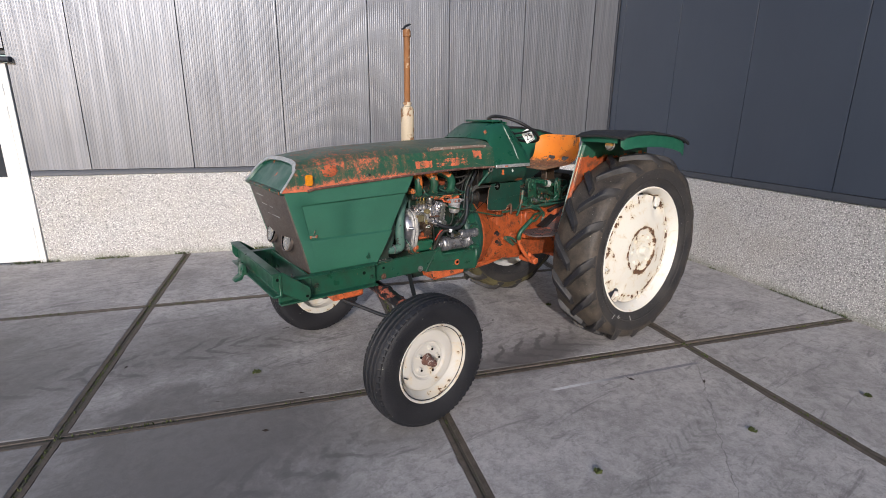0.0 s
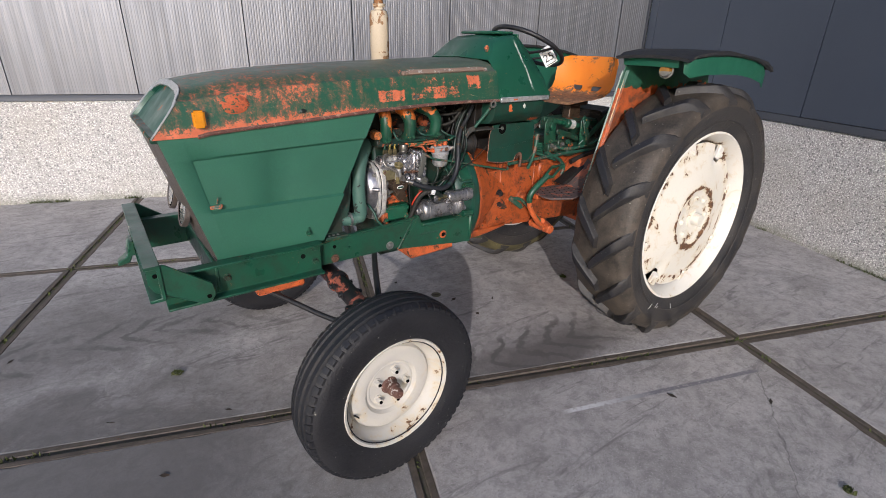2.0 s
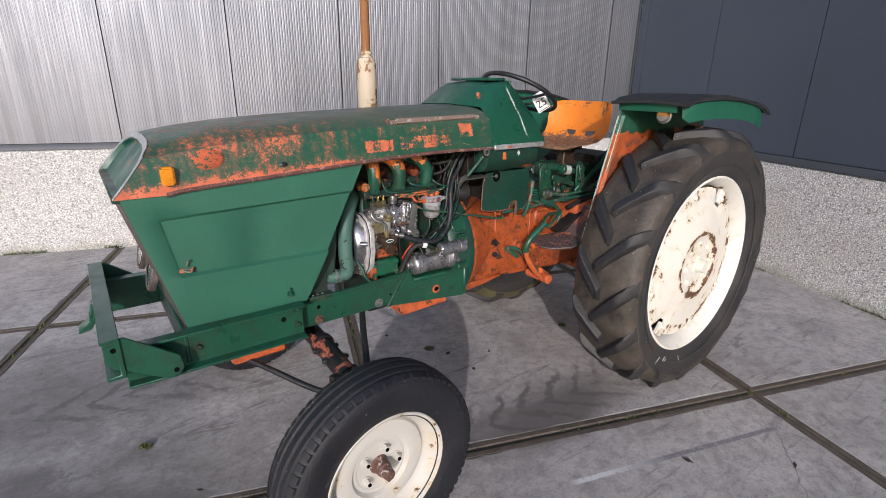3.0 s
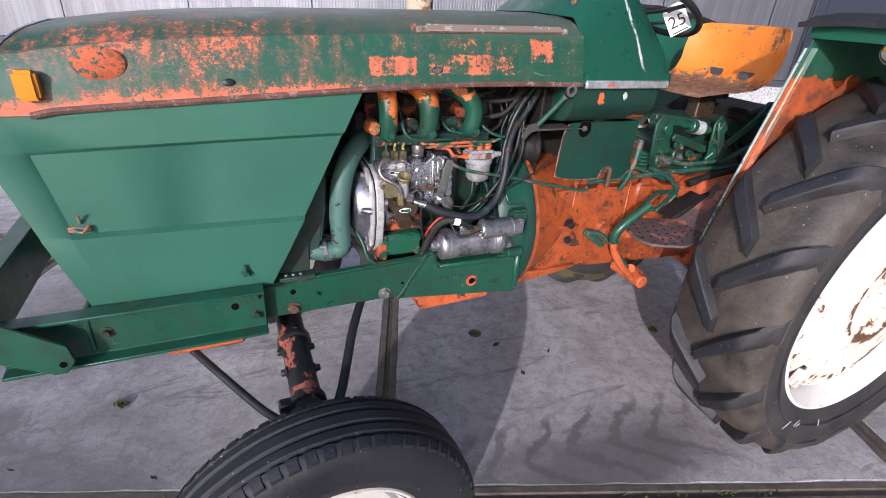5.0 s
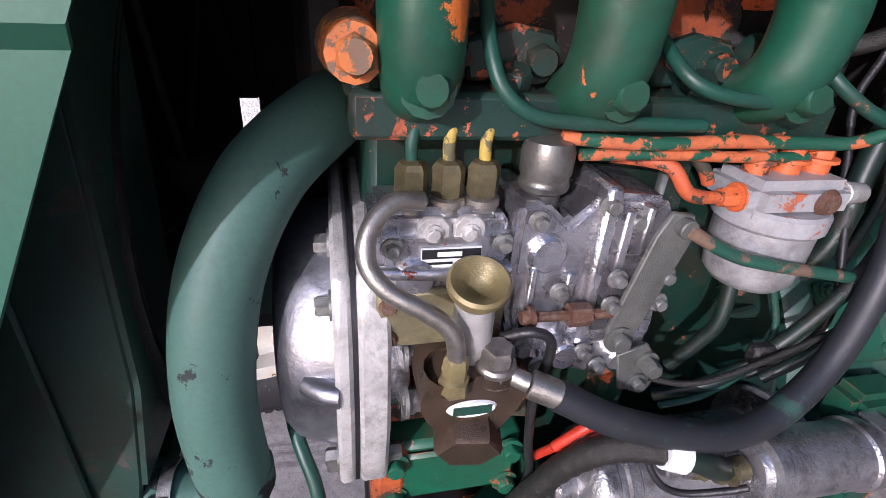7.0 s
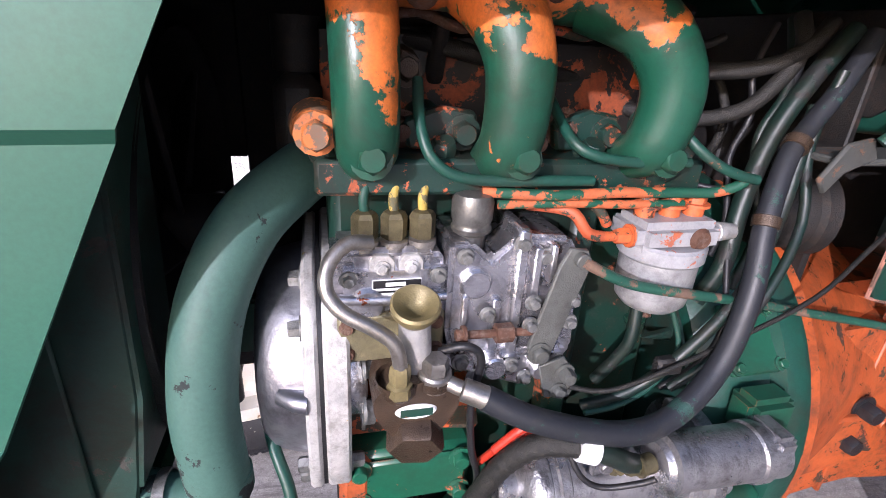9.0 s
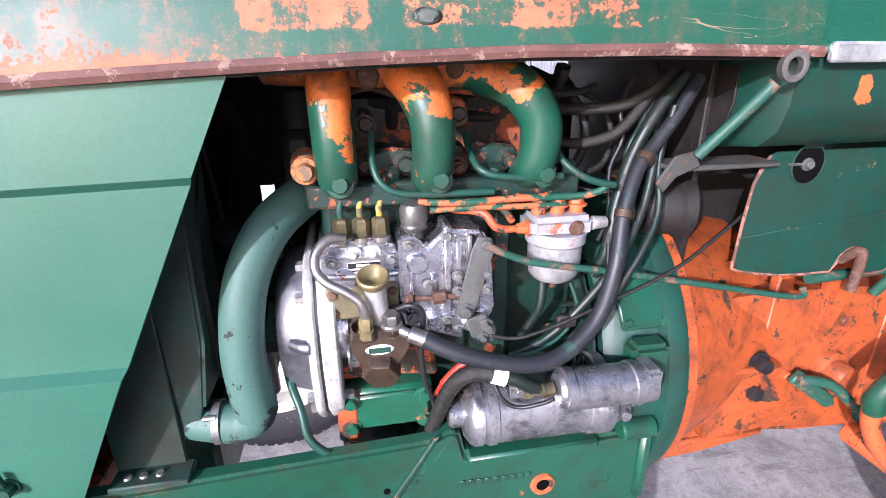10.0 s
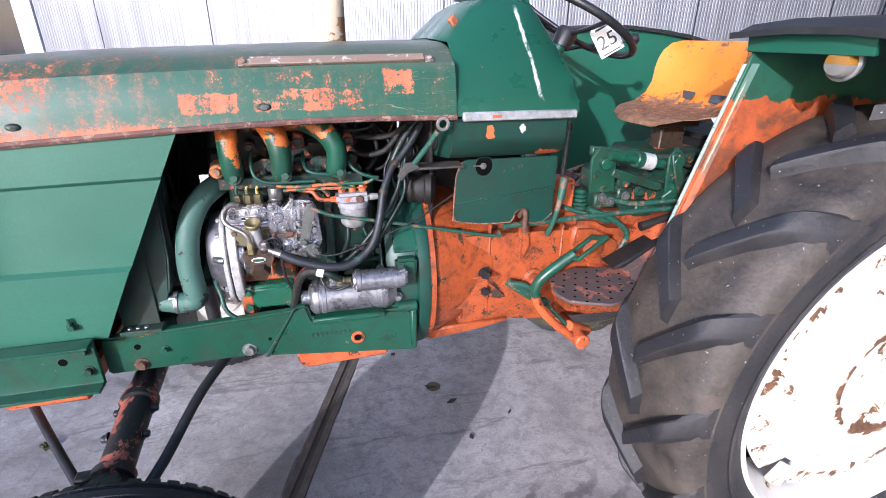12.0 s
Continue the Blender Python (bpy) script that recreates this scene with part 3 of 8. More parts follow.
m_hole.node_tree.nodes["Principled BSDF"].inputs["Specular IOR Level"].default_value = 0.0
m_slot = plain("slot_dark", (0.07, 0.075, 0.085), 0.7, scale=60)
# Near-black for sooty parts, and for sheets that stand in for shade.
m_engine_dark = plain("engine_soot_and_shade", (0.012, 0.011, 0.010), 0.62, 0.0, 0.5, 40, 0.25, dirt=(0.060, 0.030, 0.018), dirty=0.45)
m_cable = plain("dusty_cable", (0.016, 0.0155, 0.013), 0.55, 0.0, 0.4, 70, 0.4, dirty=0.4)
m_hose_coolant = chipped("painted_coolant_hose", (0.072, 0.165, 0.132), (0.02, 0.022, 0.022), 0.65, 22, 0.55, 0.35, bias=hose_bias, fleck=0.68)
m_hose_green = chipped("painted_hose", (0.006, 0.021, 0.016), (0.014, 0.015, 0.015), 0.58, 20, 0.38, 0.6, grime=0.6)
m_red = plain("red_plastic", (0.60, 0.045, 0.02), 0.4, scale=40)
m_amber = glassy("amber_plastic", (0.80, 0.30, 0.01), 0.25, 0.15)
m_lens_amber = glassy("amber_lens", (0.36, 0.17, 0.025), 0.2, 0.3)
m_lens = glassy("lamp_glass", (0.32, 0.32, 0.30), 0.12, 0.5)
m_trim = plain("dull_aluminium", (0.62, 0.63, 0.63), 0.38, 0.55, 0.4, 30, 0.2, dirt=(0.10, 0.13, 0.11), dirty=0.6, grime=0.2)
m_bar = chipped("rusty_bar", (0.24, 0.17, 0.13), (0.48, 0.46, 0.42), 0.57, 32, 0.55, 0.4)
m_edge = chipped("rubbed_edge", (0.34, 0.42, 0.36), (0.03, 0.12, 0.08), 0.56, 24, 0.45, 0.3)
m_grille = plain("grille_brown", (0.105, 0.085, 0.075), 0.5, 0.1, 0.4, 14, 0.3, dirt=(0.25, 0.22, 0.20), dirty=0.35)
m_label = plain("worn_label", (0.55, 0.56, 0.54), 0.5, scale=60)
m_moss = plain("moss", (0.100, 0.125, 0.034), 0.85, 0.0, 0.5, 40, 0.1, dirt=(0.12, 0.10, 0.05), dirty=0.5)
m_leaf = plain("dry_leaf_brown", (0.05, 0.035, 0.025), 0.8, scale=60)
m_soil = plain("joint_dirt", (0.110, 0.092, 0.072), 0.95, scale=20, bump=0.6, dirt=(0.06, 0.08, 0.025), dirty=0.6)
m_edge_steel = plain("rusty_steel_edge", (0.175, 0.140, 0.115), 0.7, 0.3, 0.5, 18, 0.5, dirt=(0.055, 0.065, 0.03), dirty=0.5)
m_concrete = concrete()
m_plinth = pebbles()
m_greywall = clad("grey_metal_cladding", (0.120, 0.127, 0.145), (0.175, 0.184, 0.206), 0.48, 0.85, 0.65)
m_darkwall = clad("dark_cladding", (0.044, 0.055, 0.080), (0.056, 0.070, 0.098), 0.40, 0.0, 0.04)
m_darktrim = clad("dark_trim", (0.045, 0.05, 0.06), (0.06, 0.065, 0.08), 0.5, 0.1, 0.05)
m_white_paint = plain("white_paint", (0.78, 0.78, 0.77), 0.4, var=0.06, scale=4, bump=0.02, dirty=0.06)
m_glass_dark = plain("door_glass", (0.03, 0.035, 0.045), 0.06, scale=3, dirty=0.02)


# ---- mesh helpers ----
def add(bm, tmp):
    me = bpy.data.meshes.new("tmp")
    tmp.to_mesh(me), tmp.free()
    bm.from_mesh(me)
    bpy.data.meshes.remove(me)
    return bm


def bevelled(tmp, w, seg=1):
    if w > 0:
        es = [e for e in tmp.edges if len(e.link_faces) == 2 and e.calc_face_angle(0) > 0.5]
        bmesh.ops.bevel(tmp, geom=es, offset=w, segments=seg, affect="EDGES", clamp_overlap=True)
    return tmp


def box(bm, x0, x1, y0, y1, z0, z1, bev=0.004, seg=1):
    t = bmesh.new()
    bmesh.ops.create_cube(t, size=1, matrix=Matrix.LocRotScale(((x0 + x1) / 2, (y0 + y1) / 2, (z0 + z1) / 2), None, (abs(x1 - x0), abs(y1 - y0), abs(z1 - z0))))
    return add(bm, bevelled(t, bev, seg))


def prism(bm, outline, a, b, plane="xz", bev=0.004, seg=1):
    """An outline in a plane, pushed from a to b along the third axis."""
    t = bmesh.new()

    def at(p, d):
        return {"xz": (p[0], d, p[1]), "xy": (p[0], p[1], d), "yz": (d, p[0], p[1])}[plane]
    lo, hi = [t.verts.new(at(p, a)) for p in outline], [t.verts.new(at(p, b)) for p in outline]
    t.faces.new(lo), t.faces.new(hi)
    for k in range(len(outline)):
        t.faces.new((lo[k], lo[k - 1], hi[k - 1], hi[k]))
    bmesh.ops.recalc_face_normals(t, faces=t.faces)
    return add(bm, bevelled(t, bev, seg))


def lathe(bm, profile, origin, axis, seg=32, closed=False):
    """A profile of (radius, height) turned round an axis through origin."""
    t = bmesh.new()
    m = Vector(axis).to_track_quat("Z", "Y").to_matrix().to_4x4()
    m.translation = Vector(origin)
    rings = []
    for r, h in profile:
        if r < 1e-6:
            rings.append([t.verts.new(m @ Vector((0, 0, h)))])
        else:
            rings.append([t.verts.new(m @ Vector((r * math.cos(2 * math.pi * k / seg), r * math.sin(2 * math.pi * k / seg), h))) for k in range(seg)])
    pairs = list(zip(rings, rings[1:])) + ([(rings[-1], rings[0])] if closed else [])
    for p, q in pairs:
        for k in range(seg):
            vs = []
            for v in (p[k % len(p)], p[(k + 1) % len(p)], q[(k + 1) % len(q)], q[k % len(q)]):
                if v not in vs:
                    vs.append(v)
            if len(vs) > 2:
                t.faces.new(vs)
    bmesh.ops.recalc_face_normals(t, faces=t.faces)
    return add(bm, t)


def cyl(bm, p0, p1, r0, r1=None, seg=20, bev=0.0):
    p0, p1 = Vector(p0), Vector(p1)
    h, r1 = (p1 - p0).length, r0 if r1 is None else r1
    if bev:
        prof = [(0, 0), (r0 - bev, 0), (r0, bev), (r1, h - bev), (r1 - bev, h), (0, h)]
    else:
        prof = [(0, 0), (r0, 0), (r1, h), (0, h)]
    return lathe(bm, prof, p0, p1 - p0, seg)


def hexbolt(bm, p, axis, r=0.011, h=0.009):
    """A bolt head on a round washer, in one piece."""
    q = Vector(axis).normalized().to_track_quat("Z", "Y").to_matrix()

    def ring(rad, z, six):
        out = []
        for k in range(12):
            a = math.pi * k / 6
            d = rad / math.cos(((a + math.pi / 6) % (math.pi / 3)) - math.pi / 6) * 0.88 if six else rad
            out.append(Vector(p) + q @ Vector((d * math.cos(a), d * math.sin(a), z)))
        return out
    return loft(bm, [ring(r * 1.45, -0.001, 0), ring(r * 1.45, 0.002, 0), ring(r, 0.0022, 1), ring(r, h * 0.8 + 0.002, 1), ring(r * 0.8, h + 0.002, 0)], True, True)


def spline(points, n=6):
    """A smooth line through the points."""
    ps = [Vector(p) for p in points]
    if len(ps) < 3 or n < 2:
        return ps
    out = []
    for k in range(len(ps) - 1):
        a, b, c, d = ps[max(k - 1, 0)], ps[k], ps[k + 1], ps[min(k + 2, len(ps) - 1)]
        for i in range(n):
            t = i / n
            out.append(0.5 * ((2 * b) + (c - a) * t + (2 * a - 5 * b + 4 * c - d) * t * t + (3 * b - a - 3 * c + d) * t ** 3))
    return out + [ps[-1]]


def tube(bm, points, r, seg=10, n=6, radii=None):
    """A pipe along a smooth line through the points; radii: one for each point."""
    line = spline(points, n)
    t = bmesh.new()
    rings, up = [], None
    for k, p in enumerate(line):
        d = (line[min(k + 1, len(line) - 1)] - line[max(k - 1, 0)]).normalized()
        if up is None:
            up = d.orthogonal().normalized()
        up = (up - d * up.dot(d)).normalized()
        side = d.cross(up)
        if radii:
            f = k / (len(line) - 1) * (len(radii) - 1)
            i = min(int(f), len(radii) - 2)
            rr = radii[i] + (radii[i + 1] - radii[i]) * (f - i)
        else:
            rr = r
        rings.append([t.verts.new(p + rr * (math.cos(2 * math.pi * j / seg) * up + math.sin(2 * math.pi * j / seg) * side)) for j in range(seg)])
    for p, q in zip(rings, rings[1:]):
        for j in range(seg):
            t.faces.new((p[j], p[(j + 1) % seg], q[(j + 1) % seg], q[j]))
    t.faces.new(rings[0]), t.faces.new(rings[-1])
    bmesh.ops.recalc_face_normals(t, faces=t.faces)
    return add(bm, t)


def loft(bm, rings, closed=True, caps=False):
    """Skin through rings of equally many points."""
    t = bmesh.new()
    vs = [[t.verts.new(p) for p in ring] for ring in rings]
    n = len(rings[0])
    for p, q in zip(vs, vs[1:]):
        for j in range(n if closed else n - 1):
            t.faces.new((p[j], p[(j + 1) % n], q[(j + 1) % n], q[j]))
    if caps:
        t.faces.new(vs[0]), t.faces.new(vs[-1])
    bmesh.ops.recalc_face_normals(t, faces=t.faces)
    return add(bm, t)


def thick(bm, d):
    """Gives a sheet a thickness d."""
    bmesh.ops.recalc_face_normals(bm, faces=bm.faces)
    bmesh.ops.solidify(bm, geom=bm.faces[:], thickness=d)
    return bm


def part(name, bm, material, parent=None, label="", smooth=40):
    """Links a bmesh as one mesh object under a thing or a part."""
    me = bpy.data.meshes.new(name)
    bm.to_mesh(me), bm.free()
    me.materials.append(material)
    if smooth:
        me.polygons.foreach_set("use_smooth", [True] * len(me.polygons))
        me.set_sharp_from_angle(angle=radians(smooth))
    ob = new(name, me)
    if parent:
        ob.parent = parent
    return tagged(ob, label) if label else ob


def shared(name, me, m, parent, label=""):
    ob = new(name, me)
    ob.parent, ob.matrix_basis = parent, m
    return tagged(ob, label) if label else ob


B = bmesh.new

# ---- the yard: slabs, two walls ----
YAW = -19.5
YARD = pose(-0.19, 1.13, 0, 0, 0, YAW)      # u along the grey wall, v along the dark wall, from a crossing of joints
PU, PV, VW, UW = 2.05, 1.95, -3.75, -1.75


def yard(ob, m=None):
    ob.matrix_basis = YARD if m is None else YARD @ m
    return ob


ground = tagged(yard(part("ground", prism(B(), [(-80, -80), (80, -80), (80, 80), (-80, 80)], -0.3, -0.011, "xy", 0), m_soil)), "dark mossy dirt bed showing in the slab joints", "ground", kind="structure")
pavement = tagged(yard(new("pavement")), "worn grey concrete slabs with rusty steel edges, stained and darker in places", "pavement", kind="structure")

# walls
H = 5.2
wall_grey = tagged(yard(new("wall_north")), "silver-grey ribbed metal cladding above a pebbled concrete plinth", "wall", kind="structure")
part("plinth", box(B(), UW, 5.56, VW - 0.2, VW, -0.1, 0.985, 0.012), m_plinth, wall_grey)
part("plinth", box(B(), 6.63, 14, VW - 0.2, VW, -0.1, 0.985, 0.012), m_plinth, wall_grey)
part("backing", box(B(), UW, 5.56, VW - 0.2, VW - 0.06, 0.985, H, 0), m_darktrim, wall_grey)
part("backing", box(B(), 5.56, 6.63, VW - 0.2, VW - 0.06, 2.25, H, 0), m_darktrim, wall_grey)
part("backing", box(B(), 6.63, 14, VW - 0.2, VW - 0.06, 0.985, H, 0), m_darktrim, wall_grey)
part("drip_sill", prism(B(), [(VW - 0.06, 0.99), (VW + 0.012, 0.985), (VW + 0.012, 1.0), (VW - 0.012, 1.04), (VW - 0.06, 1.045)], UW, 5.54, "yz", 0), m_darktrim, wall_grey)
part("drip_sill", prism(B(), [(VW - 0.06, 0.99), (VW + 0.012, 0.985), (VW + 0.012, 1.0), (VW - 0.012, 1.04), (VW - 0.06, 1.045)], 6.64, 14, "yz", 0), m_darktrim, wall_grey)


def ribbed(width, z0, z1, pitch=0.025, depth=0.0008):
    """One wall panel with narrow upright ribs, from u = 0."""
    n = int(width / pitch)
    pts = [(0, -0.05), (0.0, -0.004), (0.002, 0.0)]
    for k in range(n):
        a = 0.004 + k * (width - 0.008) / n
        w = (width - 0.008) / n
        pts += [(a, 0.0), (a + 0.50 * w, 0.0), (a + 0.66 * w, -depth), (a + 0.84 * w, -depth)]
    pts += [(width - 0.003, 0.0), (width - 0.001, -0.004), (width - 0.001, -0.05)]
    bm = B()
    lo, hi = [bm.verts.new((p[0], p[1], z0)) for p in pts], [bm.verts.new((p[0], p[1], z1)) for p in pts]
    for k in range(len(pts) - 1):
        bm.faces.new((lo[k], lo[k + 1], hi[k + 1], hi[k]))
    return bm


GP, DP = 1.055, 1.07
g0 = part("cladding_panel", ribbed(GP - 0.004, 1.045, H), m_greywall, wall_grey, smooth=0)
rib_me = g0.data
g0.matrix_basis = pose(UW + 0.38, VW - 0.004, 0)
for k in range(1, 7):
    if UW + 0.38 + (k + 1) * GP < 5.56:
        shared("cladding_panel", rib_me, pose(UW + 0.38 + k * GP, VW - 0.004, 0), wall_grey)
for k in range(6):
    shared("cladding_panel", rib_me, pose(6.68 + k * GP, VW - 0.004, 0), wall_grey)
part("cladding_panel", ribbed(0.36, 1.045, H), m_greywall, wall_grey, smooth=0).matrix_basis = pose(UW + 0.012, VW - 0.004, 0)
uend = UW + 0.38 + 6 * GP
if 5.55 - uend > 0.1:
    part("cladding_panel", ribbed(5.55 - uend, 1.045, H), m_greywall, wall_grey, smooth=0).matrix_basis = pose(uend, VW - 0.004, 0)
part("cladding_panel", ribbed(1.1, 2.3, H), m_greywall, wall_grey, smooth=0).matrix_basis = pose(5.555, VW - 0.004, 0)
part("corner_trim", prism(B(), [(UW - 0.03, VW - 0.05), (UW + 0.012, VW - 0.05), (UW + 0.012, VW + 0.02), (UW + 0.004, VW + 0.02), (UW - 0.002, VW), (UW - 0.03, VW)], 1.045, H, "xy", 0), m_darktrim, wall_grey)

wall_dark = tagged(yard(new("wall_east")), "dark blue-grey smooth panel wall above a pebbled concrete plinth", "wall", kind="structure")
part("plinth", box(B(), UW - 0.2, UW, VW + 0.01, 16, -0.1, 0.985, 0.012), m_plinth, wall_dark)
part("backing", box(B(), UW - 0.2, UW - 0.06, VW, 16, 0.985, H, 0), m_darktrim, wall_dark)
part("drip_sill", prism(B(), [(UW - 0.06, 0.99), (UW + 0.014, 0.985), (UW + 0.014, 1.0), (UW - 0.010, 1.045), (UW - 0.06, 1.05)], VW + 0.02, 16, "xz", 0), m_darktrim, wall_dark)
d0 = part("cladding_panel", box(B(), UW - 0.06, UW - 0.006, 0.004, DP - 0.004, 1.05, H, 0.003), m_darkwall, wall_dark)
d0.matrix_basis = pose(0, VW + 0.16, 0)
for k in range(1, 16):
    shared("cladding_panel", d0.data, pose(0, VW + 0.16 + k * DP, 0), wall_dark)
part("cladding_panel", box(B(), UW - 0.06, UW - 0.006, 0.03, 0.156, 1.05, H, 0.003), m_darkwall, wall_dark).matrix_basis = pose(0, VW, 0)

# the door in the grey wall
door = tagged(yard(new("door_1"), pose(5.56, VW, 0)), "white door with a glazed upper half, closed, in the grey wall", "door", kind="structure")
part("door_frame", box(box(box(B(), 0, 0.06, -0.12, 0.015, 0.0, 2.16, 0.004), 1.0, 1.06, -0.12, 0.015, 0, 2.16, 0.004), 0.06, 1.0, -0.12, 0.015, 2.1, 2.16, 0.004), m_white_paint, door)
lf = B()
box(lf, 0.065, 0.995, -0.06, 0.0, 0.02, 0.98, 0.004), box(lf, 0.065, 0.20, -0.06, 0.0, 0.98, 2.095, 0.004), box(lf, 0.86, 0.995, -0.06, 0.0, 0.98, 2.095, 0.004), box(lf, 0.20, 0.86, -0.06, 0.0, 1.96, 2.095, 0.004)
leaf = part("door_leaf", lf, m_white_paint, door)
part("pane", box(B(), 0.20, 0.86, -0.04, -0.03, 0.98, 1.96, 0), m_glass_dark, door)
for z in (0.30, 1.62, 1.84):
    part("hinge", cyl(cyl(B(), (0.066, 0.012, z), (0.066, 0.012, z + 0.05), 0.011, None, 10), (0.066, 0.012, z + 0.055), (0.066, 0.012, z + 0.10), 0.011, None, 10), m_white_paint, door)
part("handle", tube(B(), [(0.93, 0.005, 1.03), (0.93, 0.05, 1.03), (0.80, 0.055, 1.03)], 0.009, 14, 3), m_metal, door)
part("drip_hood", prism(B(), [(-0.12, 2.17), (0.07, 2.165), (0.075, 2.185), (0.06, 2.215), (-0.12, 2.23)], -0.06, 1.12, "yz", 0.002), m_darktrim, door)

# ---- the tractor: x ahead, y to its left, standing on the ground, from under the rear axle ----
tractor = tagged(new("tractor"), "old farm tractor repainted green over flaking orange, engine side open", "tractor")
T = tractor


def tyre_ring(R, rim_r, w):
    h = w / 2
    return [(rim_r - 0.012, -h * 0.70), (rim_r + 0.012, -h * 0.82), (rim_r + 0.05 * R + 0.02, -h * 0.93), (R * 0.84, -h), (R * 0.91, -h * 0.97), (R * 0.945, -h * 0.84), (R * 0.958, -h * 0.5), (R * 0.962, 0)]


def mirror_profile(p):
    return p + [(r, -h) for r, h in p[-2::-1]]


TYRE_Y = -0.03      # the rear tyre sits a little inboard of its disc


def rear_tyre():
    R, rim_r, w = 0.715, 0.478, 0.35
    bm = lathe(B(), mirror_profile(tyre_ring(R, rim_r, w)), (0, TYRE_Y, 0), (0, 1, 0), 72)
    # raised line round the sidewall
    for s in (1, -1):
        lathe(bm, [(0.535, s * 0.1665), (0.541, s * 0.1705), (0.547, s * 0.168)], (0, TYRE_Y, 0), (0, 1, 0), 72)
    return bm


def tread_ground():
    """The dusty tread between the bars, a skin over the carcass."""
    R, h = 0.715, 0.175
    p = [(R * 0.862, -h - 0.001), (R * 0.912, -h * 0.975), (R * 0.948, -h * 0.84), (R * 0.961, -h * 0.5), (R * 0.965, 0)]
    return lathe(B(), mirror_profile(p), (0, TYRE_Y, 0), (0, 1, 0), 72)


def tread_bar(side):
    """One slanting bar of the rear tyre, rubbed smooth on top, that fades into the shoulder."""
    R, h = 0.715, 0.175
    rings = []
    for i in range(13):
        f = i / 12
        y = TYRE_Y + side * (-0.014 + f * (h + 0.014))
        th = 0.29 * f ** 0.95
        fall = max(f - 0.66, 0) / 0.34
        base = 0.955 * R - fall ** 2 * 0.060
        top = R + 0.006 - fall ** 1.8 * 0.072
        half = 0.0270 + 0.006 * f
        flare = 1.40 + 0.1 * fall
        ring = []
        for r, d in ((base - 0.022, -half * flare * 1.35), (base + (top - base) * 0.12, -half * flare), (base + (top - base) * 0.55, -half * (1.12 + 0.3 * fall)), (top - 0.004, -half * 0.98), (top, -half * 0.80), (top + 0.001, 0), (top, half * 0.80), (top - 0.004, half * 0.98), (base + (top - base) * 0.55, half * (1.12 + 0.3 * fall)), (base + (top - base) * 0.12, half * flare), (base - 0.022, half * flare * 1.35)):
            a = th + d / R
            ring.append((r * math.cos(a), y, r * math.sin(a)))
        rings.append(ring)
    return loft(B(), rings, True, True)


def front_tyre():
    R, rim_r, w = 0.375, 0.222, 0.172
    p = tyre_ring(R, rim_r, w)[:-2]
    h = w / 2
    g = [(R * 0.962, -h * 0.78), (R * 0.975, -h * 0.66), (R * 0.955, -h * 0.60), (R * 0.955, -h * 0.56), (R * 0.985, -h * 0.50), (R * 0.988, -h * 0.30), (R * 0.965, -h * 0.24), (R * 0.965, -h * 0.20), (R * 0.992, -h * 0.14), (R * 0.993, 0)]
    bm = lathe(B(), mirror_profile(p + g), (0, 0, 0), (0, 1, 0), 96)
    # worn notches along the tread's shoulders
    for s in (1, -1):
        for k in range(64):
            a = 2 * math.pi * k / 64
            rings = []
            for y, r in ((s * h * 0.64, R * 0.973), (s * h * 0.76, R * 0.965), (s * h * 0.90, R * 0.946)):
                rings.append([(rr * math.cos(a + d), y, rr * math.sin(a + d)) for rr, d in ((r - 0.008, -0.036), (r + 0.0025, -0.030), (r + 0.0025, 0.030), (r - 0.008, 0.036))])
            loft(bm, rings, True, True)
    return bm


def rear_rim():
    q, d = 0.478, 0.105
    prof = [(q - 0.008, -d), (q + 0.010, -d - 0.002), (q + 0.002, -d + 0.02), (q - 0.035, -d * 0.5), (q - 0.045, 0), (q - 0.035, d * 0.5), (q + 0.002, d - 0.02), (q + 0.010, d + 0.002), (q - 0.004, d + 0.008), (q - 0.012, d), (q - 0.022, d - 0.022), (q - 0.045, d * 0.45), (q - 0.055, 0), (q - 0.045, -d * 0.5), (q - 0.008, -d)]
    return lathe(B(), prof, (0, 0, 0), (0, 1, 0), 80)


def rear_disc():
    """The dished wheel centre, cut away at two places by the rim."""
    bm = B()
    seg = 96
    rings = []

    def rad(a, r0, r1):
        gap = min(abs((a - c + math.pi) % (2 * math.pi) - math.pi) for c in (radians(134), radians(-41)))
        return r0 + (r1 - r0) * min(max((gap - 0.10) / 0.05, 0), 1)
    for f, y in ((1.0, 0.052), (0.93, 0.060), (0.84, 0.074), (0.66, 0.094), (0.50, 0.100), (0.46, 0.090), (0.30, 0.088), (0.12, 0.088)):
        ring = []
        for k in range(seg):
            a = 2 * math.pi * k / seg
            r = rad(a, 0.345, 0.418) * f if f > 0.9 else 0.345 * f
            ring.append((r * math.cos(a), y, r * math.sin(a)))
        rings.append(ring)
    loft(bm, rings, True)
    return thick(bm, 0.008)


def wheel_hub(r, y, bolts, br):
    bm = lathe(B(), [(0, y + 0.05), (r * 0.55, y + 0.048), (r * 0.62, y + 0.04), (r * 0.66, y + 0.01), (r, y + 0.006), (r, y - 0.004), (0, y - 0.004)], (0, 0, 0), (0, 1, 0), 28)
    return bm


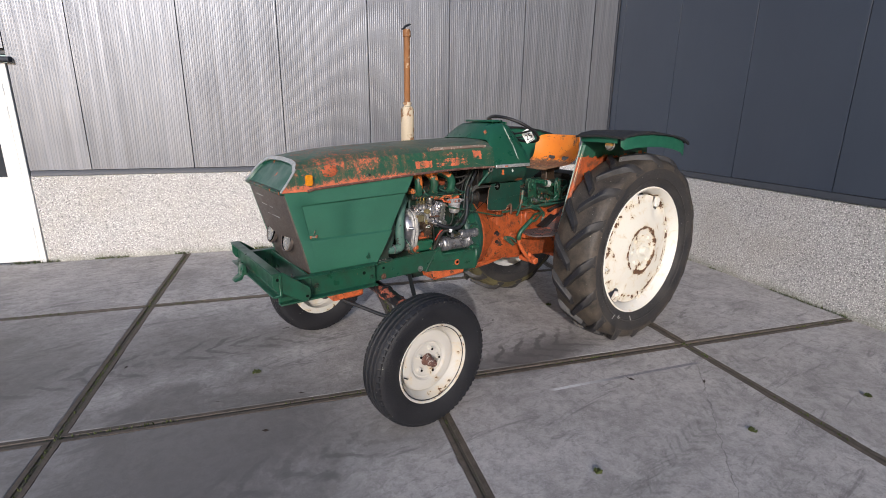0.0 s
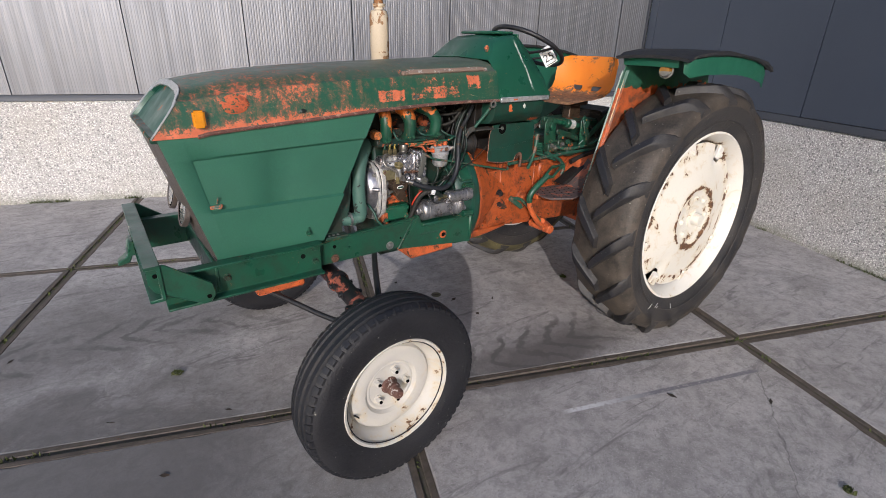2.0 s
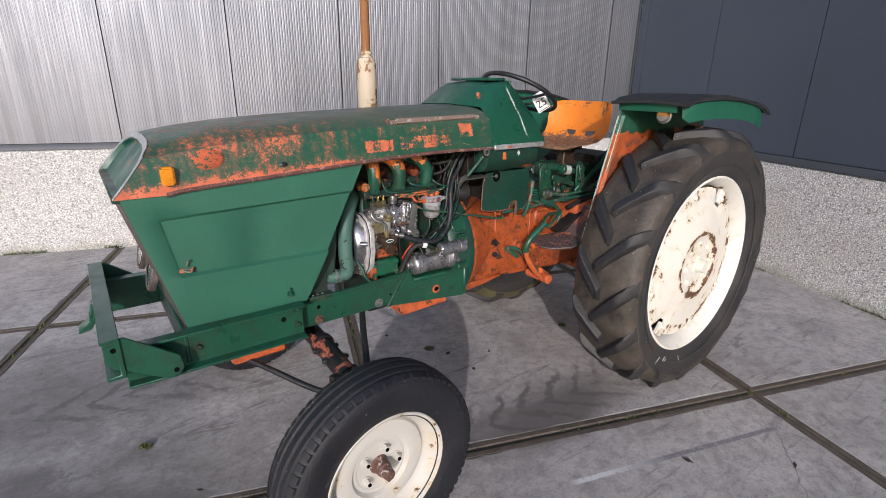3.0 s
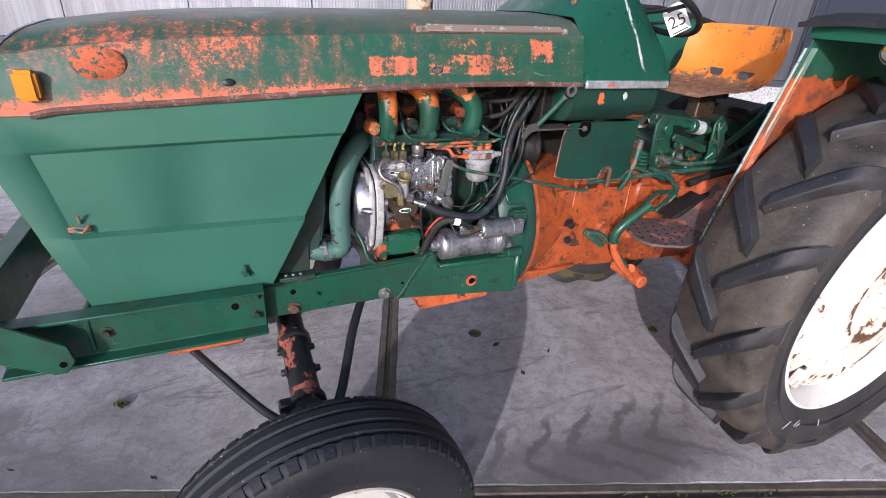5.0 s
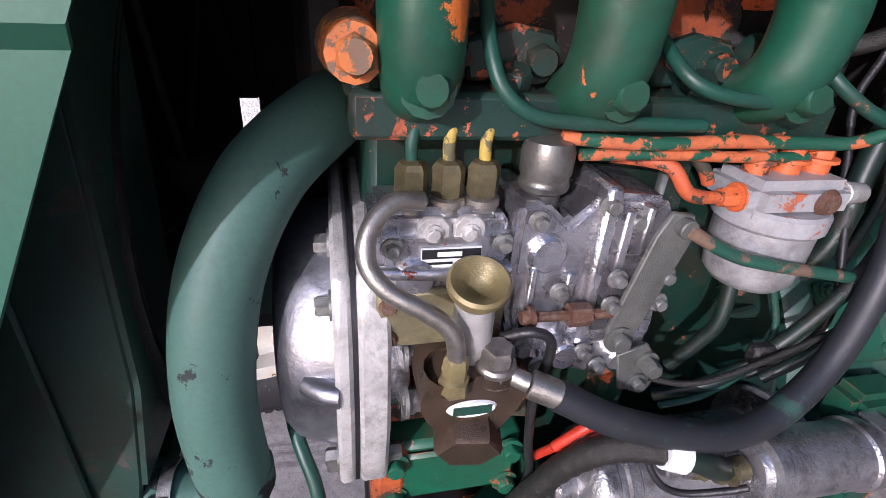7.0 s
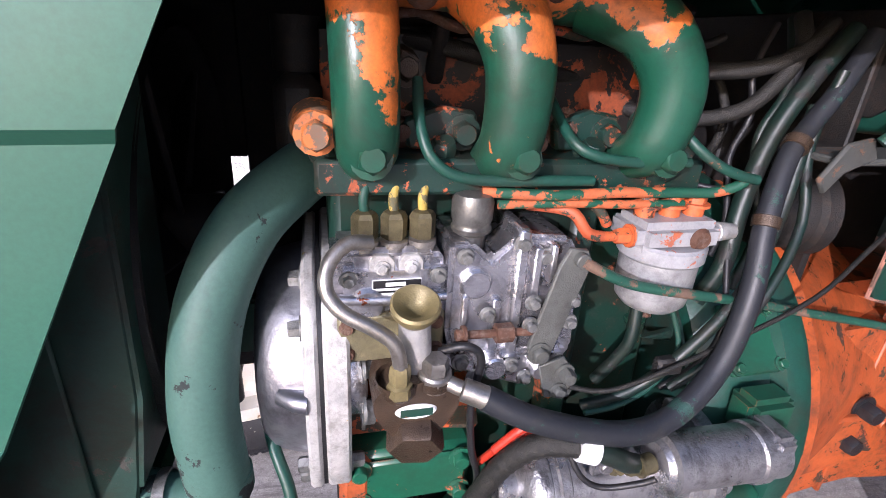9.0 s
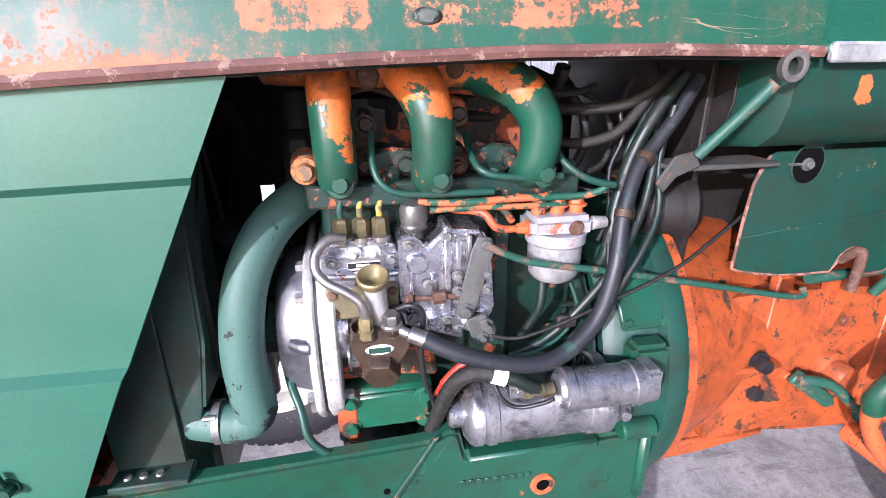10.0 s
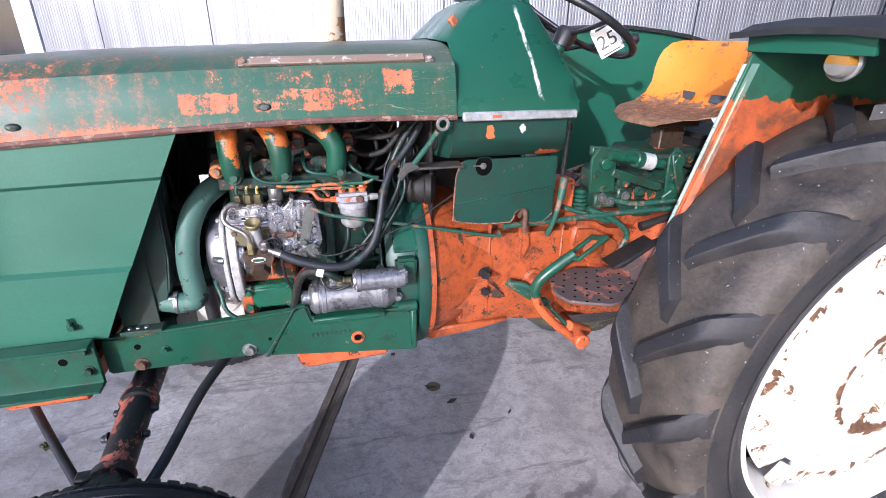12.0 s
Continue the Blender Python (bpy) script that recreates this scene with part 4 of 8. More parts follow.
rear_wheel = new("rear_wheel")
rear_wheel.parent = T
part("tyre", rear_tyre(), m_rubber, rear_wheel)
part("tread_ground", tread_ground(), m_rubber_ground, rear_wheel)
for side in (1, -1):
    bar0 = part("tread_bar", tread_bar(side), m_rubber_bar, rear_wheel, smooth=30)
    # the flanks hold the dust that the worn tops have lost
    bar0.data.materials.append(m_rubber)
    for poly in bar0.data.polygons:
        c = poly.center
        poly.material_index = 0 if poly.normal.dot(Vector((c.x, 0, c.z)).normalized()) > 0.80 else 1
    bar0.matrix_basis = pose(0, 0, 0, 0, 11.25 if side < 0 else 0.0, 0)
    for k in range(1, 16):
        shared("tread_bar", bar0.data, pose(0, 0, 0, 0, 22.5 * k + (11.25 if side < 0 else 0.0), 0), rear_wheel)
part("rim", rear_rim(), m_white, rear_wheel)
part("disc", rear_disc(), m_white_disc, rear_wheel, "white wheel centre, rusting round the bolt circle")
part("hub", wheel_hub(0.055, 0.088, 0, 0), m_white_disc, rear_wheel)
for k in range(8):
    a = 2 * math.pi * k / 8
    bm = B()
    hexbolt(bm, (0.115 * math.cos(a + 0.2), 0.089, 0.115 * math.sin(a + 0.2)), (0, 1, 0), 0.014, 0.014)
    part("wheel_nut", bm, m_white_disc, rear_wheel)
    bm = B()
    m = pose(0, 0, 0, 0, -math.degrees(a), 0)
    t = B()
    prism(t, [(0.36, -0.022), (0.425, -0.030), (0.435, -0.030), (0.435, 0.030), (0.425, 0.030), (0.36, 0.022)], 0.035, 0.058, "xz", 0.004)
    hexbolt(t, (0.385, 0.058, 0), (0, 1, 0), 0.013, 0.012)
    bmesh.ops.transform(t, matrix=m, verts=t.verts)
    add(bm, t)
    part("rim_clamp", bm, m_white, rear_wheel)
for r, a, L, w in ((0.560, -38, 0.045, 20), (0.535, -44, 0.030, 25), (0.540, -46, 0.022, 10), (0.520, -62, 0.040, 100)):
    t = B()
    box(t, -L / 2, L / 2, 0.0, 0.0015, -0.002, 0.002, 0)
    bmesh.ops.transform(t, matrix=pose(r * math.cos(radians(a)), 0.1405, r * math.sin(radians(a)), 0, w, 0), verts=t.verts)
    part("chalk_mark", t, m_label, rear_wheel)
rear_wheel.matrix_basis = pose(0.02, 0.715, 0.703, 0, 14, 0)


def copy_part(ob, m):
    """A copy of a part with what is under it, inside the same thing."""
    o = ob.copy()
    scene.collection.objects.link(o)
    o.parent, o.matrix_basis = T, m
    for c in ob.children:
        d = c.copy()
        scene.collection.objects.link(d)
        d.parent = o
    return o


far_wheel = copy_part(rear_wheel, pose(0.02, -0.715, 0.703, 0, 0, 180))
# the far tyre's tread has grown mossy
moss_me = {}
for c in far_wheel.children:
    if c.name.startswith("tread_"):
        if c.data.name not in moss_me:
            me = c.data.copy()
            me.materials[0] = m_rubber_moss
            moss_me[c.data.name] = me
        c.data = moss_me[c.data.name]

front_wheel = new("front_wheel")
front_wheel.parent = T
part("tyre", front_tyre(), m_rubber_front, front_wheel)
q, d = 0.222, 0.066
part("rim", lathe(B(), [(q - 0.006, -d), (q + 0.008, -d), (q, -d + 0.016), (q - 0.025, -d * 0.4), (q - 0.03, 0), (q - 0.025, d * 0.4), (q, d - 0.014), (q + 0.008, d), (q + 0.004, d + 0.006), (q - 0.005, d + 0.002), (q - 0.012, d - 0.016), (q - 0.032, d * 0.35), (q - 0.042, 0.0), (q - 0.042, -d), (q - 0.006, -d)], (0, 0, 0), (0, 1, 0), 64), m_white_front, front_wheel)
part("disc", thick(lathe(B(), [(q - 0.040, -0.002), (q - 0.05, 0.016), (0.145, 0.026), (0.115, 0.020), (0.105, 0.006), (0.06, 0.002), (0.03, 0.002)], (0, 0, 0), (0, 1, 0), 64), 0.005), m_white_front, front_wheel)
part("hub", lathe(B(), [(0, 0.078), (0.015, 0.077), (0.020, 0.070), (0.022, 0.045), (0.027, 0.040), (0.029, 0.010), (0.036, 0.003), (0.036, -0.03), (0, -0.03)], (0, 0, 0), (0, 1, 0), 24), m_hub, front_wheel, "rusty hub cap with flaking paint")
for k in range(5):
    a = 2 * math.pi * k / 5 + 0.6
    part("wheel_nut", hexbolt(B(), (0.068 * math.cos(a), 0.004, 0.068 * math.sin(a)), (0, 1, 0), 0.0125, 0.020), m_white_front, front_wheel)
    part("stud_end", cyl(B(), (0.068 * math.cos(a), 0.020, 0.068 * math.sin(a)), (0.068 * math.cos(a), 0.030, 0.068 * math.sin(a)), 0.0065, None, 10), m_hole, front_wheel)
part("nut_seat", lathe(B(), [(0.088, 0.004), (0.094, 0.0075), (0.100, 0.0075), (0.104, 0.005)], (0, 0, 0), (0, 1, 0), 48), m_white_front, front_wheel)
part("valve", cyl(B(), (0.165, 0.02, -0.05), (0.158, 0.045, -0.048), 0.004, 0.003, 8), m_black, front_wheel)
front_wheel.matrix_basis = pose(1.965, 0.765, 0.373, 0, 0, 3)
copy_part(front_wheel, pose(1.965, -0.765, 0.373, 0, 70, 183))

# bonnet


def hood_half(zlow, ztop, yl=0.322, yt=0.25):
    h = ztop - zlow
    return [(yl + 0.004, zlow), (yl, zlow + 0.012), (yl - 0.003, zlow + 0.25 * h), (yl - 0.012, zlow + 0.5 * h), (yl - 0.028, zlow + 0.72 * h), (yt + 0.022, ztop - 0.040), (yt + 0.002, ztop - 0.024), (yt - 0.03, ztop - 0.013), (0.16, ztop - 0.005), (0, ztop)]


def hood_ring(x, zlow, ztop, front=None):
    half = hood_half(zlow, ztop)
    pts = [(y, z) for y, z in half] + [(-y, z) for y, z in half[-2::-1]]
    return [(front(z) if front else x, y, z) for y, z in pts]


def nose_x(z):
    return 2.415 + (1.445 - z) / (1.445 - 1.288) * 0.135


HOOD = [(1.105, 1.345, 1.522), (1.3, 1.348, 1.517), (1.45, 1.347, 1.512), (1.62, 1.341, 1.506), (1.78, 1.333, 1.500), (1.93, 1.324, 1.494), (2.06, 1.316, 1.486), (2.18, 1.309, 1.477), (2.30, 1.302, 1.463), (2.38, 1.296, 1.450), (2.415, 1.288, 1.442)]
bm = loft(B(), [hood_ring(*r) for r in HOOD] + [hood_ring(2.415, 1.288, 1.442, nose_x)], closed=False)
hood = part("hood", thick(bm, 0.004), m_hood, T, "bonnet lid with orange showing through worn green paint")
F = hood_ring(0, 1.288, 1.442, nose_x)


def inset(p, k, drop, back):
    z = 1.288 + (p[2] - 1.288) * (1 - drop)
    return (nose_x(z) + 0.004 - back, p[1] * k, z)


I1, I2 = [inset(p, 0.925, 0.12, 0.0) for p in F], [inset(p, 0.90, 0.16, 0.020) for p in F]
part("nose_trim", thick(loft(B(), [[(p[0] + 0.004, p[1] * 1.004, p[2] + 0.003) for p in F], I1], closed=False), 0.003), m_trim, hood, "dull aluminium trim round the bonnet's scoop")
bm = loft(B(), [I1, I2], closed=False)
t = B()
vs = [t.verts.new(p) for p in I2]
t.faces.new(vs)
add(bm, t)
part("nose_scoop", thick(bm, 0.003), m_scoop, hood, "shallow green scoop with a rubbed orange patch")
part("nose_lip", box(B(), 2.520, 2.556, -0.312, 0.312, 1.274, 1.292, 0.005), m_green_worn, hood)
for s in (1, -1):
    bm = B()
    loft(bm, [[(x, s * 0.318, a - 0.006), (x, s * 0.329, a - 0.006), (x, s * 0.332, a), (x, s * 0.328, a + 0.006), (x, s * 0.318, a + 0.007)] for x, a, _ in HOOD], True, True)
    part("hood_edge", bm, m_hood_edge, hood, "rusty folded lower edge" if s > 0 else "")
# bar on the shoulder, dark ovals for torn holes, indicator
for s in (1, -1):
    bar = B()
    t = B()
    box(t, -0.20, 0.20, 0.002, 0.013, -0.010, 0.010, 0.002)
    box(t, -0.225, -0.195, -0.006, 0.006, -0.009, 0.009, 0.002), box(t, 0.195, 0.225, -0.006, 0.006, -0.009, 0.009, 0.002)
    hexbolt(t, (-0.214, 0.005, 0), (0, 1, 0), 0.006, 0.005), hexbolt(t, (0.214, 0.005, 0), (0, 1, 0), 0.006, 0.005)
    bmesh.ops.transform(t, matrix=pose(1.38, s * 0.281, 1.474, s * 38 if s > 0 else 180 - 38, 1.2, 0), verts=t.verts)
    part("hood_bar", add(bar, t), m_bar, hood, "rusty flat bar bolted to the bonnet")
# Raised dark ovals stand in for small torn holes in the bonnet.
for x, z, y in ((1.558, 1.379, 0.322), (2.05, 1.350, 0.322)):
    t = B()
    lathe(t, [(0, 0.006), (0.6, 0.006), (0.75, 0.0045), (1.0, 0.0)], (0, 0, 0), (0, 1, 0), 20)
    bmesh.ops.transform(t, matrix=pose(x, y - 0.004, z) @ Matrix.Diagonal((0.017, 1, 0.009, 1)), verts=t.verts)
    part("emblem", t, m_hole_oval, hood, "dark oval standing in for a torn hole")
t = B()
lathe(t, [(0, 0.004), (0.8, 0.004), (1.0, 0.0)], (0, 0, 0), (0, 1, 0), 28)
bmesh.ops.transform(t, matrix=pose(2.285, 0.316, 1.386) @ Matrix.Diagonal((0.047, 1, 0.033, 1)), verts=t.verts)
part("round_badge", t, m_badge, hood, "oval badge worn to orange")
for s in (1, -1):
    part("turn_signal", box(B(), 2.386, 2.424, s * 0.315, s * 0.343, 1.318, 1.374, 0.006, 2), m_amber, hood, "orange plastic turn signal")

# side panels with a pressed field


def side_panel(s):
    zt, cols = 1.300, (0.0, 0.09, 0.105, 0.30, 0.46, 0.465, 0.62, 0.80, 1.0)

    def xf(z):
        return 2.415 + (z - 0.828) / (1.285 - 0.828) * 0.122

    def xs(z):
        return 2.004 - (z - 0.822) / (1.330 - 0.822) * 0.254
    grid = []
    for row in range(7):
        line = []
        for c, f in enumerate(cols):
            z = (1.285 + 0.042 * f, 1.214 + 0.018 * f, 1.204 + 0.018 * f, 1.026 - 0.010 * f, 1.018 - 0.010 * f, 0.90, 0.828 - 0.005 * f)[row]
            y = (0.318, 0.320, 0.309 if c >= 2 else 0.320, 0.309 if c >= 2 else 0.320, 0.323, 0.314, 0.303)[row]
            if row in (2, 3) and c in (5, 6):
                y -= 0.002
            line.append((xf(z) + f * (xs(z) - xf(z)), s * y, z))
        grid.append(line)
    return thick(loft(B(), grid, closed=False), 0.003)


for s in (1, -1):
    sp = part("side_panel", side_panel(s), m_panel, T, "dented smooth green engine side panel" if s > 0 else "")
    if s > 0:
        bm = B()
        box(bm, 2.372, 2.415, 0.311, 0.318, 1.032, 1.044, 0.002), tube(bm, [(2.405, 0.318, 1.040), (2.385, 0.332, 1.036), (2.375, 0.318, 1.045)], 0.003, 6, 3), cyl(bm, (2.390, 0.312, 1.05), (2.387, 0.326, 1.075), 0.003, None, 6)
        part("latch", bm, m_latch, sp, "broken bonnet catch with chipped paint")
        part("bolt", hexbolt(B(), (2.067, 0.311, 0.872), (0, 1, 0), 0.009, 0.012), m_green, sp)
        part("bolt", cyl(B(), (2.067, 0.318, 0.874), (2.067, 0.322, 0.898), 0.004, None, 8), m_green, sp)
    part("sill", prism(B(), [(2.42, 0.834), (2.41, 0.812), (2.05, 0.806), (2.05, 0.828)], s * 0.29, s * 0.314, "xz", 0.003), m_green_worn, sp)

# grille with two lamps behind round openings
gr = B()
rows = []
for f, w in ((0.0, 0.300), (0.5, 0.298), (1.0, 0.285)):
    x, z = 2.538 - f * 0.122, 1.280 - f * 0.452
    rows.append([(x - 0.02, -w - 0.012, z), (x, -w, z), (x + 0.012, -w * 0.5, z), (x + 0.016, 0, z), (x + 0.012, w * 0.5, z), (x, w, z), (x - 0.02, w + 0.012, z)])
loft(gr, rows, closed=False)
grille = part("grille", thick(gr, 0.006), m_grille, T, "dark brown-grey front grille with dents and scrapes")
for s in (1, -1):
    for y, r in ((s * 0.13, 0.075),):
        n = Vector((0.452, 0, 0.122)).normalized()
        c = Vector((2.464, y, 1.000))
        hl = part("headlamp", lathe(B(), [(r * 0.90, 0.0155), (r * 0.97, 0.0185), (r * 1.02, 0.0165), (r * 1.03, 0.0)], c, n, 32), m_grille, grille)
        part("recess", lathe(B(), [(0, 0.0150), (r * 0.92, 0.0150)], c, n, 28), m_hole, grille)
        part("lens", lathe(B(), [(0, 0.0168), (r * 0.45, 0.0165), (r * 0.66, 0.0155)], c + Vector((0.004, s * 0.010, -0.014)), n, 24), m_lens, grille)
bm = B()
for k in range(3):
    z = 1.225 - k * 0.05
    box(bm, 2.538 - (1.28 - z) * 0.27 + 0.010, 2.538 - (1.28 - z) * 0.27 + 0.016, -0.16 + 0.05 * k, 0.02 + 0.06 * k, z, z + 0.004, 0.001)
part("scrape_mark", bm, m_trim, grille)

# front carrier and rails
for s in (1, -1):
    def Y(y):
        return s * y
    bm = B()
    prism(bm, [(Y(0.315), 0.700), (Y(0.362), 0.700), (Y(0.362), 0.709), (Y(0.326), 0.711), (Y(0.326), 0.825), (Y(0.360), 0.827), (Y(0.360), 0.836), (Y(0.315), 0.836)], 2.03, 2.61, "yz", 0.002)
    carrier = part("front_carrier", bm, m_green, T)
    for x, z in ((2.054, 0.810), (2.056, 0.750), (2.398, 0.767)):
        part("bolt", hexbolt(B(), (x, Y(0.326), z), (0, s, 0), 0.0105, 0.012), m_green_worn, carrier)
    part("bolt_hole", cyl(B(), (2.105, Y(0.3262), 0.783), (2.105, Y(0.3275), 0.783), 0.010, None, 14), m_hole, carrier)
    part("gusset", prism(B(), [(2.655, 0.895), (2.60, 0.895), (2.46, 0.790), (2.452, 0.745), (2.475, 0.715), (2.50, 0.715), (2.64, 0.800), (2.655, 0.83)], Y(0.385), Y(0.393), "xz", 0.003), m_green, T)
    part("bolt_hole", cyl(B(), (2.478, Y(0.393), 0.742), (2.478, Y(0.3945), 0.742), 0.008, None, 12), m_hole, carrier)
    part("bolt_hole", cyl(B(), (2.63, Y(0.393), 0.86), (2.63, Y(0.3945), 0.86), 0.008, None, 12), m_hole, carrier)
    # main rail with its seam, and the casting that carries on from it
    rail = part("frame_rail", prism(B(), [(2.035, 0.700), (2.035, 0.808), (1.56, 0.826), (1.535, 0.838), (1.52, 0.838), (1.512, 0.795), (1.60, 0.70)], Y(0.255), Y(0.285), "xz", 0.006, 2), m_green, T)
    part("seam", prism(B(), [(1.555, 0.835), (1.545, 0.838), (1.632, 0.692), (1.645, 0.692)], Y(0.284), Y(0.290), "xz", 0.002), m_green_worn, rail)
    part("rail_end", prism(B(), [(1.530, 0.838), (1.516, 0.838), (1.506, 0.792), (1.24, 0.792), (1.205, 0.770), (1.205, 0.640), (1.29, 0.650), (1.635, 0.690)], Y(0.200), Y(0.286), "xz", 0.008, 2), m_green, T)
    bm = B()
    box(bm, 1.30, 1.505, Y(0.24), Y(0.296), 0.778, 0.796, 0.004)
    part("ledge", bm, m_green, rail)
    for x, z, r, mm in ((1.952, 0.776, 0.008, m_hole), (1.888, 0.760, 0.007, m_green), (1.952, 0.722, 0.013, m_rusty), (1.682, 0.722, 0.014, m_bolt), (1.625, 0.748, 0.005, m_hole)):
        if mm is m_hole:
            part("bolt_hole", cyl(B(), (x, Y(0.285), z), (x, Y(0.2868), z), r, None, 14), mm, rail)
        else:
            part("bolt", hexbolt(B(), (x, Y(0.285), z), (0, s, 0), r, 0.012), mm, rail)
    part("port", lathe(B(), [(0.010, 0.0), (0.0115, 0.004), (0.019, 0.004), (0.020, 0.0)], (1.383, Y(0.286), 0.716), (0, s, 0), 20), m_orange, rail, "open bolt port ringed with old orange paint")
    part("port_bore", cyl(B(), (1.383, Y(0.286), 0.716), (1.383, Y(0.2885), 0.716), 0.0112, None, 16), m_hole, rail)
    for k in range(9):
        x = 1.515 - k * 0.013
        part("casting_mark", box(B(), x, x - 0.008, Y(0.286), Y(0.2885), 0.736 - 0.0004 * k, 0.748 - 0.0004 * k, 0.001), m_pipe_green, rail)
bm = B()
prism(bm, [(2.61, 0.765), (2.66, 0.765), (2.66, 0.776), (2.623, 0.778), (2.623, 0.884), (2.66, 0.886), (2.66, 0.897), (2.61, 0.897)], -0.40, 0.40, "xz", 0.002)
part("front_beam", bm, m_green, T, "green channel beam across the nose")
part("front_plate", box(B(), 2.425, 2.437, -0.33, 0.33, 0.72, 0.83, 0.003), m_green, T)
bm = B()
prism(bm, [(2.66, 0.815), (2.672, 0.815), (2.688, 0.760), (2.722, 0.738), (2.726, 0.724), (2.682, 0.732), (2.66, 0.775)], -0.16, -0.10, "xz", 0.003)
prism(bm, [(2.655, 0.825), (2.672, 0.825), (2.688, 0.765), (2.655, 0.765)], -0.175, -0.085, "xz", 0.003)
part("tow_hook", bm, m_green, T)

# front axle
bm = tube(B(), [(1.965, -0.60, 0.605), (1.965, -0.30, 0.637), (1.965, 0, 0.645), (1.965, 0.30, 0.637), (1.965, 0.60, 0.605)], 0.038, 18, 3)
axle = part("front_axle", bm, m_axle, T, "black axle tube with paint flaked to orange")
for s in (1, -1):
    for y, z in ((0.33, 0.635), (0.56, 0.611)):
        part("axle_clamp", lathe(B(), [(0.036, -0.012), (0.047, -0.010), (0.047, 0.010), (0.036, 0.012)], (1.965, s * y, z), (0, s, -0.1), 18), m_axle, axle)
    part("clamp_lug", box(B(), 1.995, 2.035, s * 0.545, s * 0.575, 0.60, 0.635, 0.004), m_axle, axle)
    for y in (0.36, 0.45):
        part("bolt", hexbolt(B(), (1.928, s * y, 0.632 - 0.05 * (y - 0.36)), (-1, 0, 0), 0.010, 0.012), m_black, axle)
        part("bolt", hexbolt(B(), (2.002, s * y, 0.632), (1, 0, 0), 0.010, 0.012), m_black, axle)
    part("kingpin", cyl(cyl(B(), (1.965, s * 0.60, 0.645), (1.965, s * 0.625, 0.30), 0.032, 0.03, 18, 0.004), (1.965, s * 0.62, 0.373), (1.965, s * 0.77, 0.373), 0.026, 0.024, 16), m_black, axle)
    part("tie_rod", tube(B(), [(2.30, s * 0.17, 0.66), (2.17, s * 0.36, 0.605), (2.07, s * 0.50, 0.565), (2.02, s * 0.57, 0.575), (1.985, s * 0.60, 0.59)], 0.011, 14, 4), m_black, T)
    part("steering_arm", tube(B(), [(1.72, s * 0.20, 0.70), (1.80, s * 0.36, 0.668), (1.87, s * 0.52, 0.60), (1.92, s * 0.60, 0.56)], 0.013, 14, 4), m_black, T)
part("pivot_block", box(B(), 2.09, 2.29, -0.20, 0.285, 0.628, 0.70, 0.010), m_orange, T)
part("axle_bracket", box(B(), 1.90, 2.03, -0.12, 0.12, 0.60, 0.76, 0.01), m_green, T)

# ---- engine ----
engine = part("engine_block", box(box(B(), 1.30, 1.69, -0.16, 0.165, 0.70, 1.165, 0.012), 1.33, 1.66, -0.13, 0.13, 0.60, 0.72, 0.02), m_block_oily, T, "engine block, green flaking to orange")
part("sump", prism(B(), [(1.565, 0.690), (1.29, 0.690), (1.29, 0.612), (1.54, 0.604), (1.558, 0.622)], -0.24, 0.250, "xz", 0.008), m_orange, T)
part("block_rib", box(box(B(), 1.55, 1.57, 0.16, 0.19, 0.80, 1.15, 0.004), 1.42, 1.45, 0.16, 0.195, 0.80, 1.15, 0.006), m_block, engine)
head = part("cylinder_head", box(box(B(), 1.335, 1.70, -0.14, 0.222, 1.163, 1.194, 0.004), 1.35, 1.69, -0.13, 0.100, 1.194, 1.285, 0.010), m_block, T, "cylinder head with chipped green paint")
# Dark base stands for the shaded gap; the orange flakes are old paint.
part("head_side", box(B(), 1.345, 1.692, 0.101, 0.106, 1.196, 1.290, 0.001), m_head_side, head, "dark plate with orange flakes, for the shaded gap behind the manifold")
part("valve_cover", box(B(), 1.36, 1.68, -0.12, 0.08, 1.285, 1.34, 0.02, 3), m_engine_dark, head)
for x, y, z in ((1.592, 0.205, 1.194), (1.452, 0.205, 1.194), (1.350, 0.205, 1.194), (1.688, 0.205, 1.194)):
    part("bolt", hexbolt(B(), (x, y, z), (0, 0.5, 1), 0.011, 0.014), m_block, head)
for x in (1.60, 1.50, 1.36):
    part("boss", lathe(B(), [(0, 0.02), (0.014, 0.02), (0.018, 0.014), (0.02, 0)], (x, 0.148, 1.215), (0, 1, 0), 16), m_block, head)
    part("injector", cyl(cyl(B(), (x - 0.02, 0.10, 1.25), (x - 0.02, 0.14, 1.315), 0.010, 0.008, 12), (x - 0.02, 0.14, 1.315), (x - 0.02, 0.148, 1.33), 0.012, None, 6), m_engine_dark, head)

# Unseen dark box, added to close the far side and keep the bay black.
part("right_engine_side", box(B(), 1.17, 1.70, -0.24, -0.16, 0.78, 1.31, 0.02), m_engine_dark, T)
# Dark sheet added under the bonnet, whose own underside is green, for shade.
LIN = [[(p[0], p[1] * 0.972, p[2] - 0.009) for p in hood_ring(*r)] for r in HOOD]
part("hood_liner", thick(loft(B(), LIN, closed=False), 0.002), m_engine_dark, hood, "dark sheet added under the bonnet to stand for its shade")

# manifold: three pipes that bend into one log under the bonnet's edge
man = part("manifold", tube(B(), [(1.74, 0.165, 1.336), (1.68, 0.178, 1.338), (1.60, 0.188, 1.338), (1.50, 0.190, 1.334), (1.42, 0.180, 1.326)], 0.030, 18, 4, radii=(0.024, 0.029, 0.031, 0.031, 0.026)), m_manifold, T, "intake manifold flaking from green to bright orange")
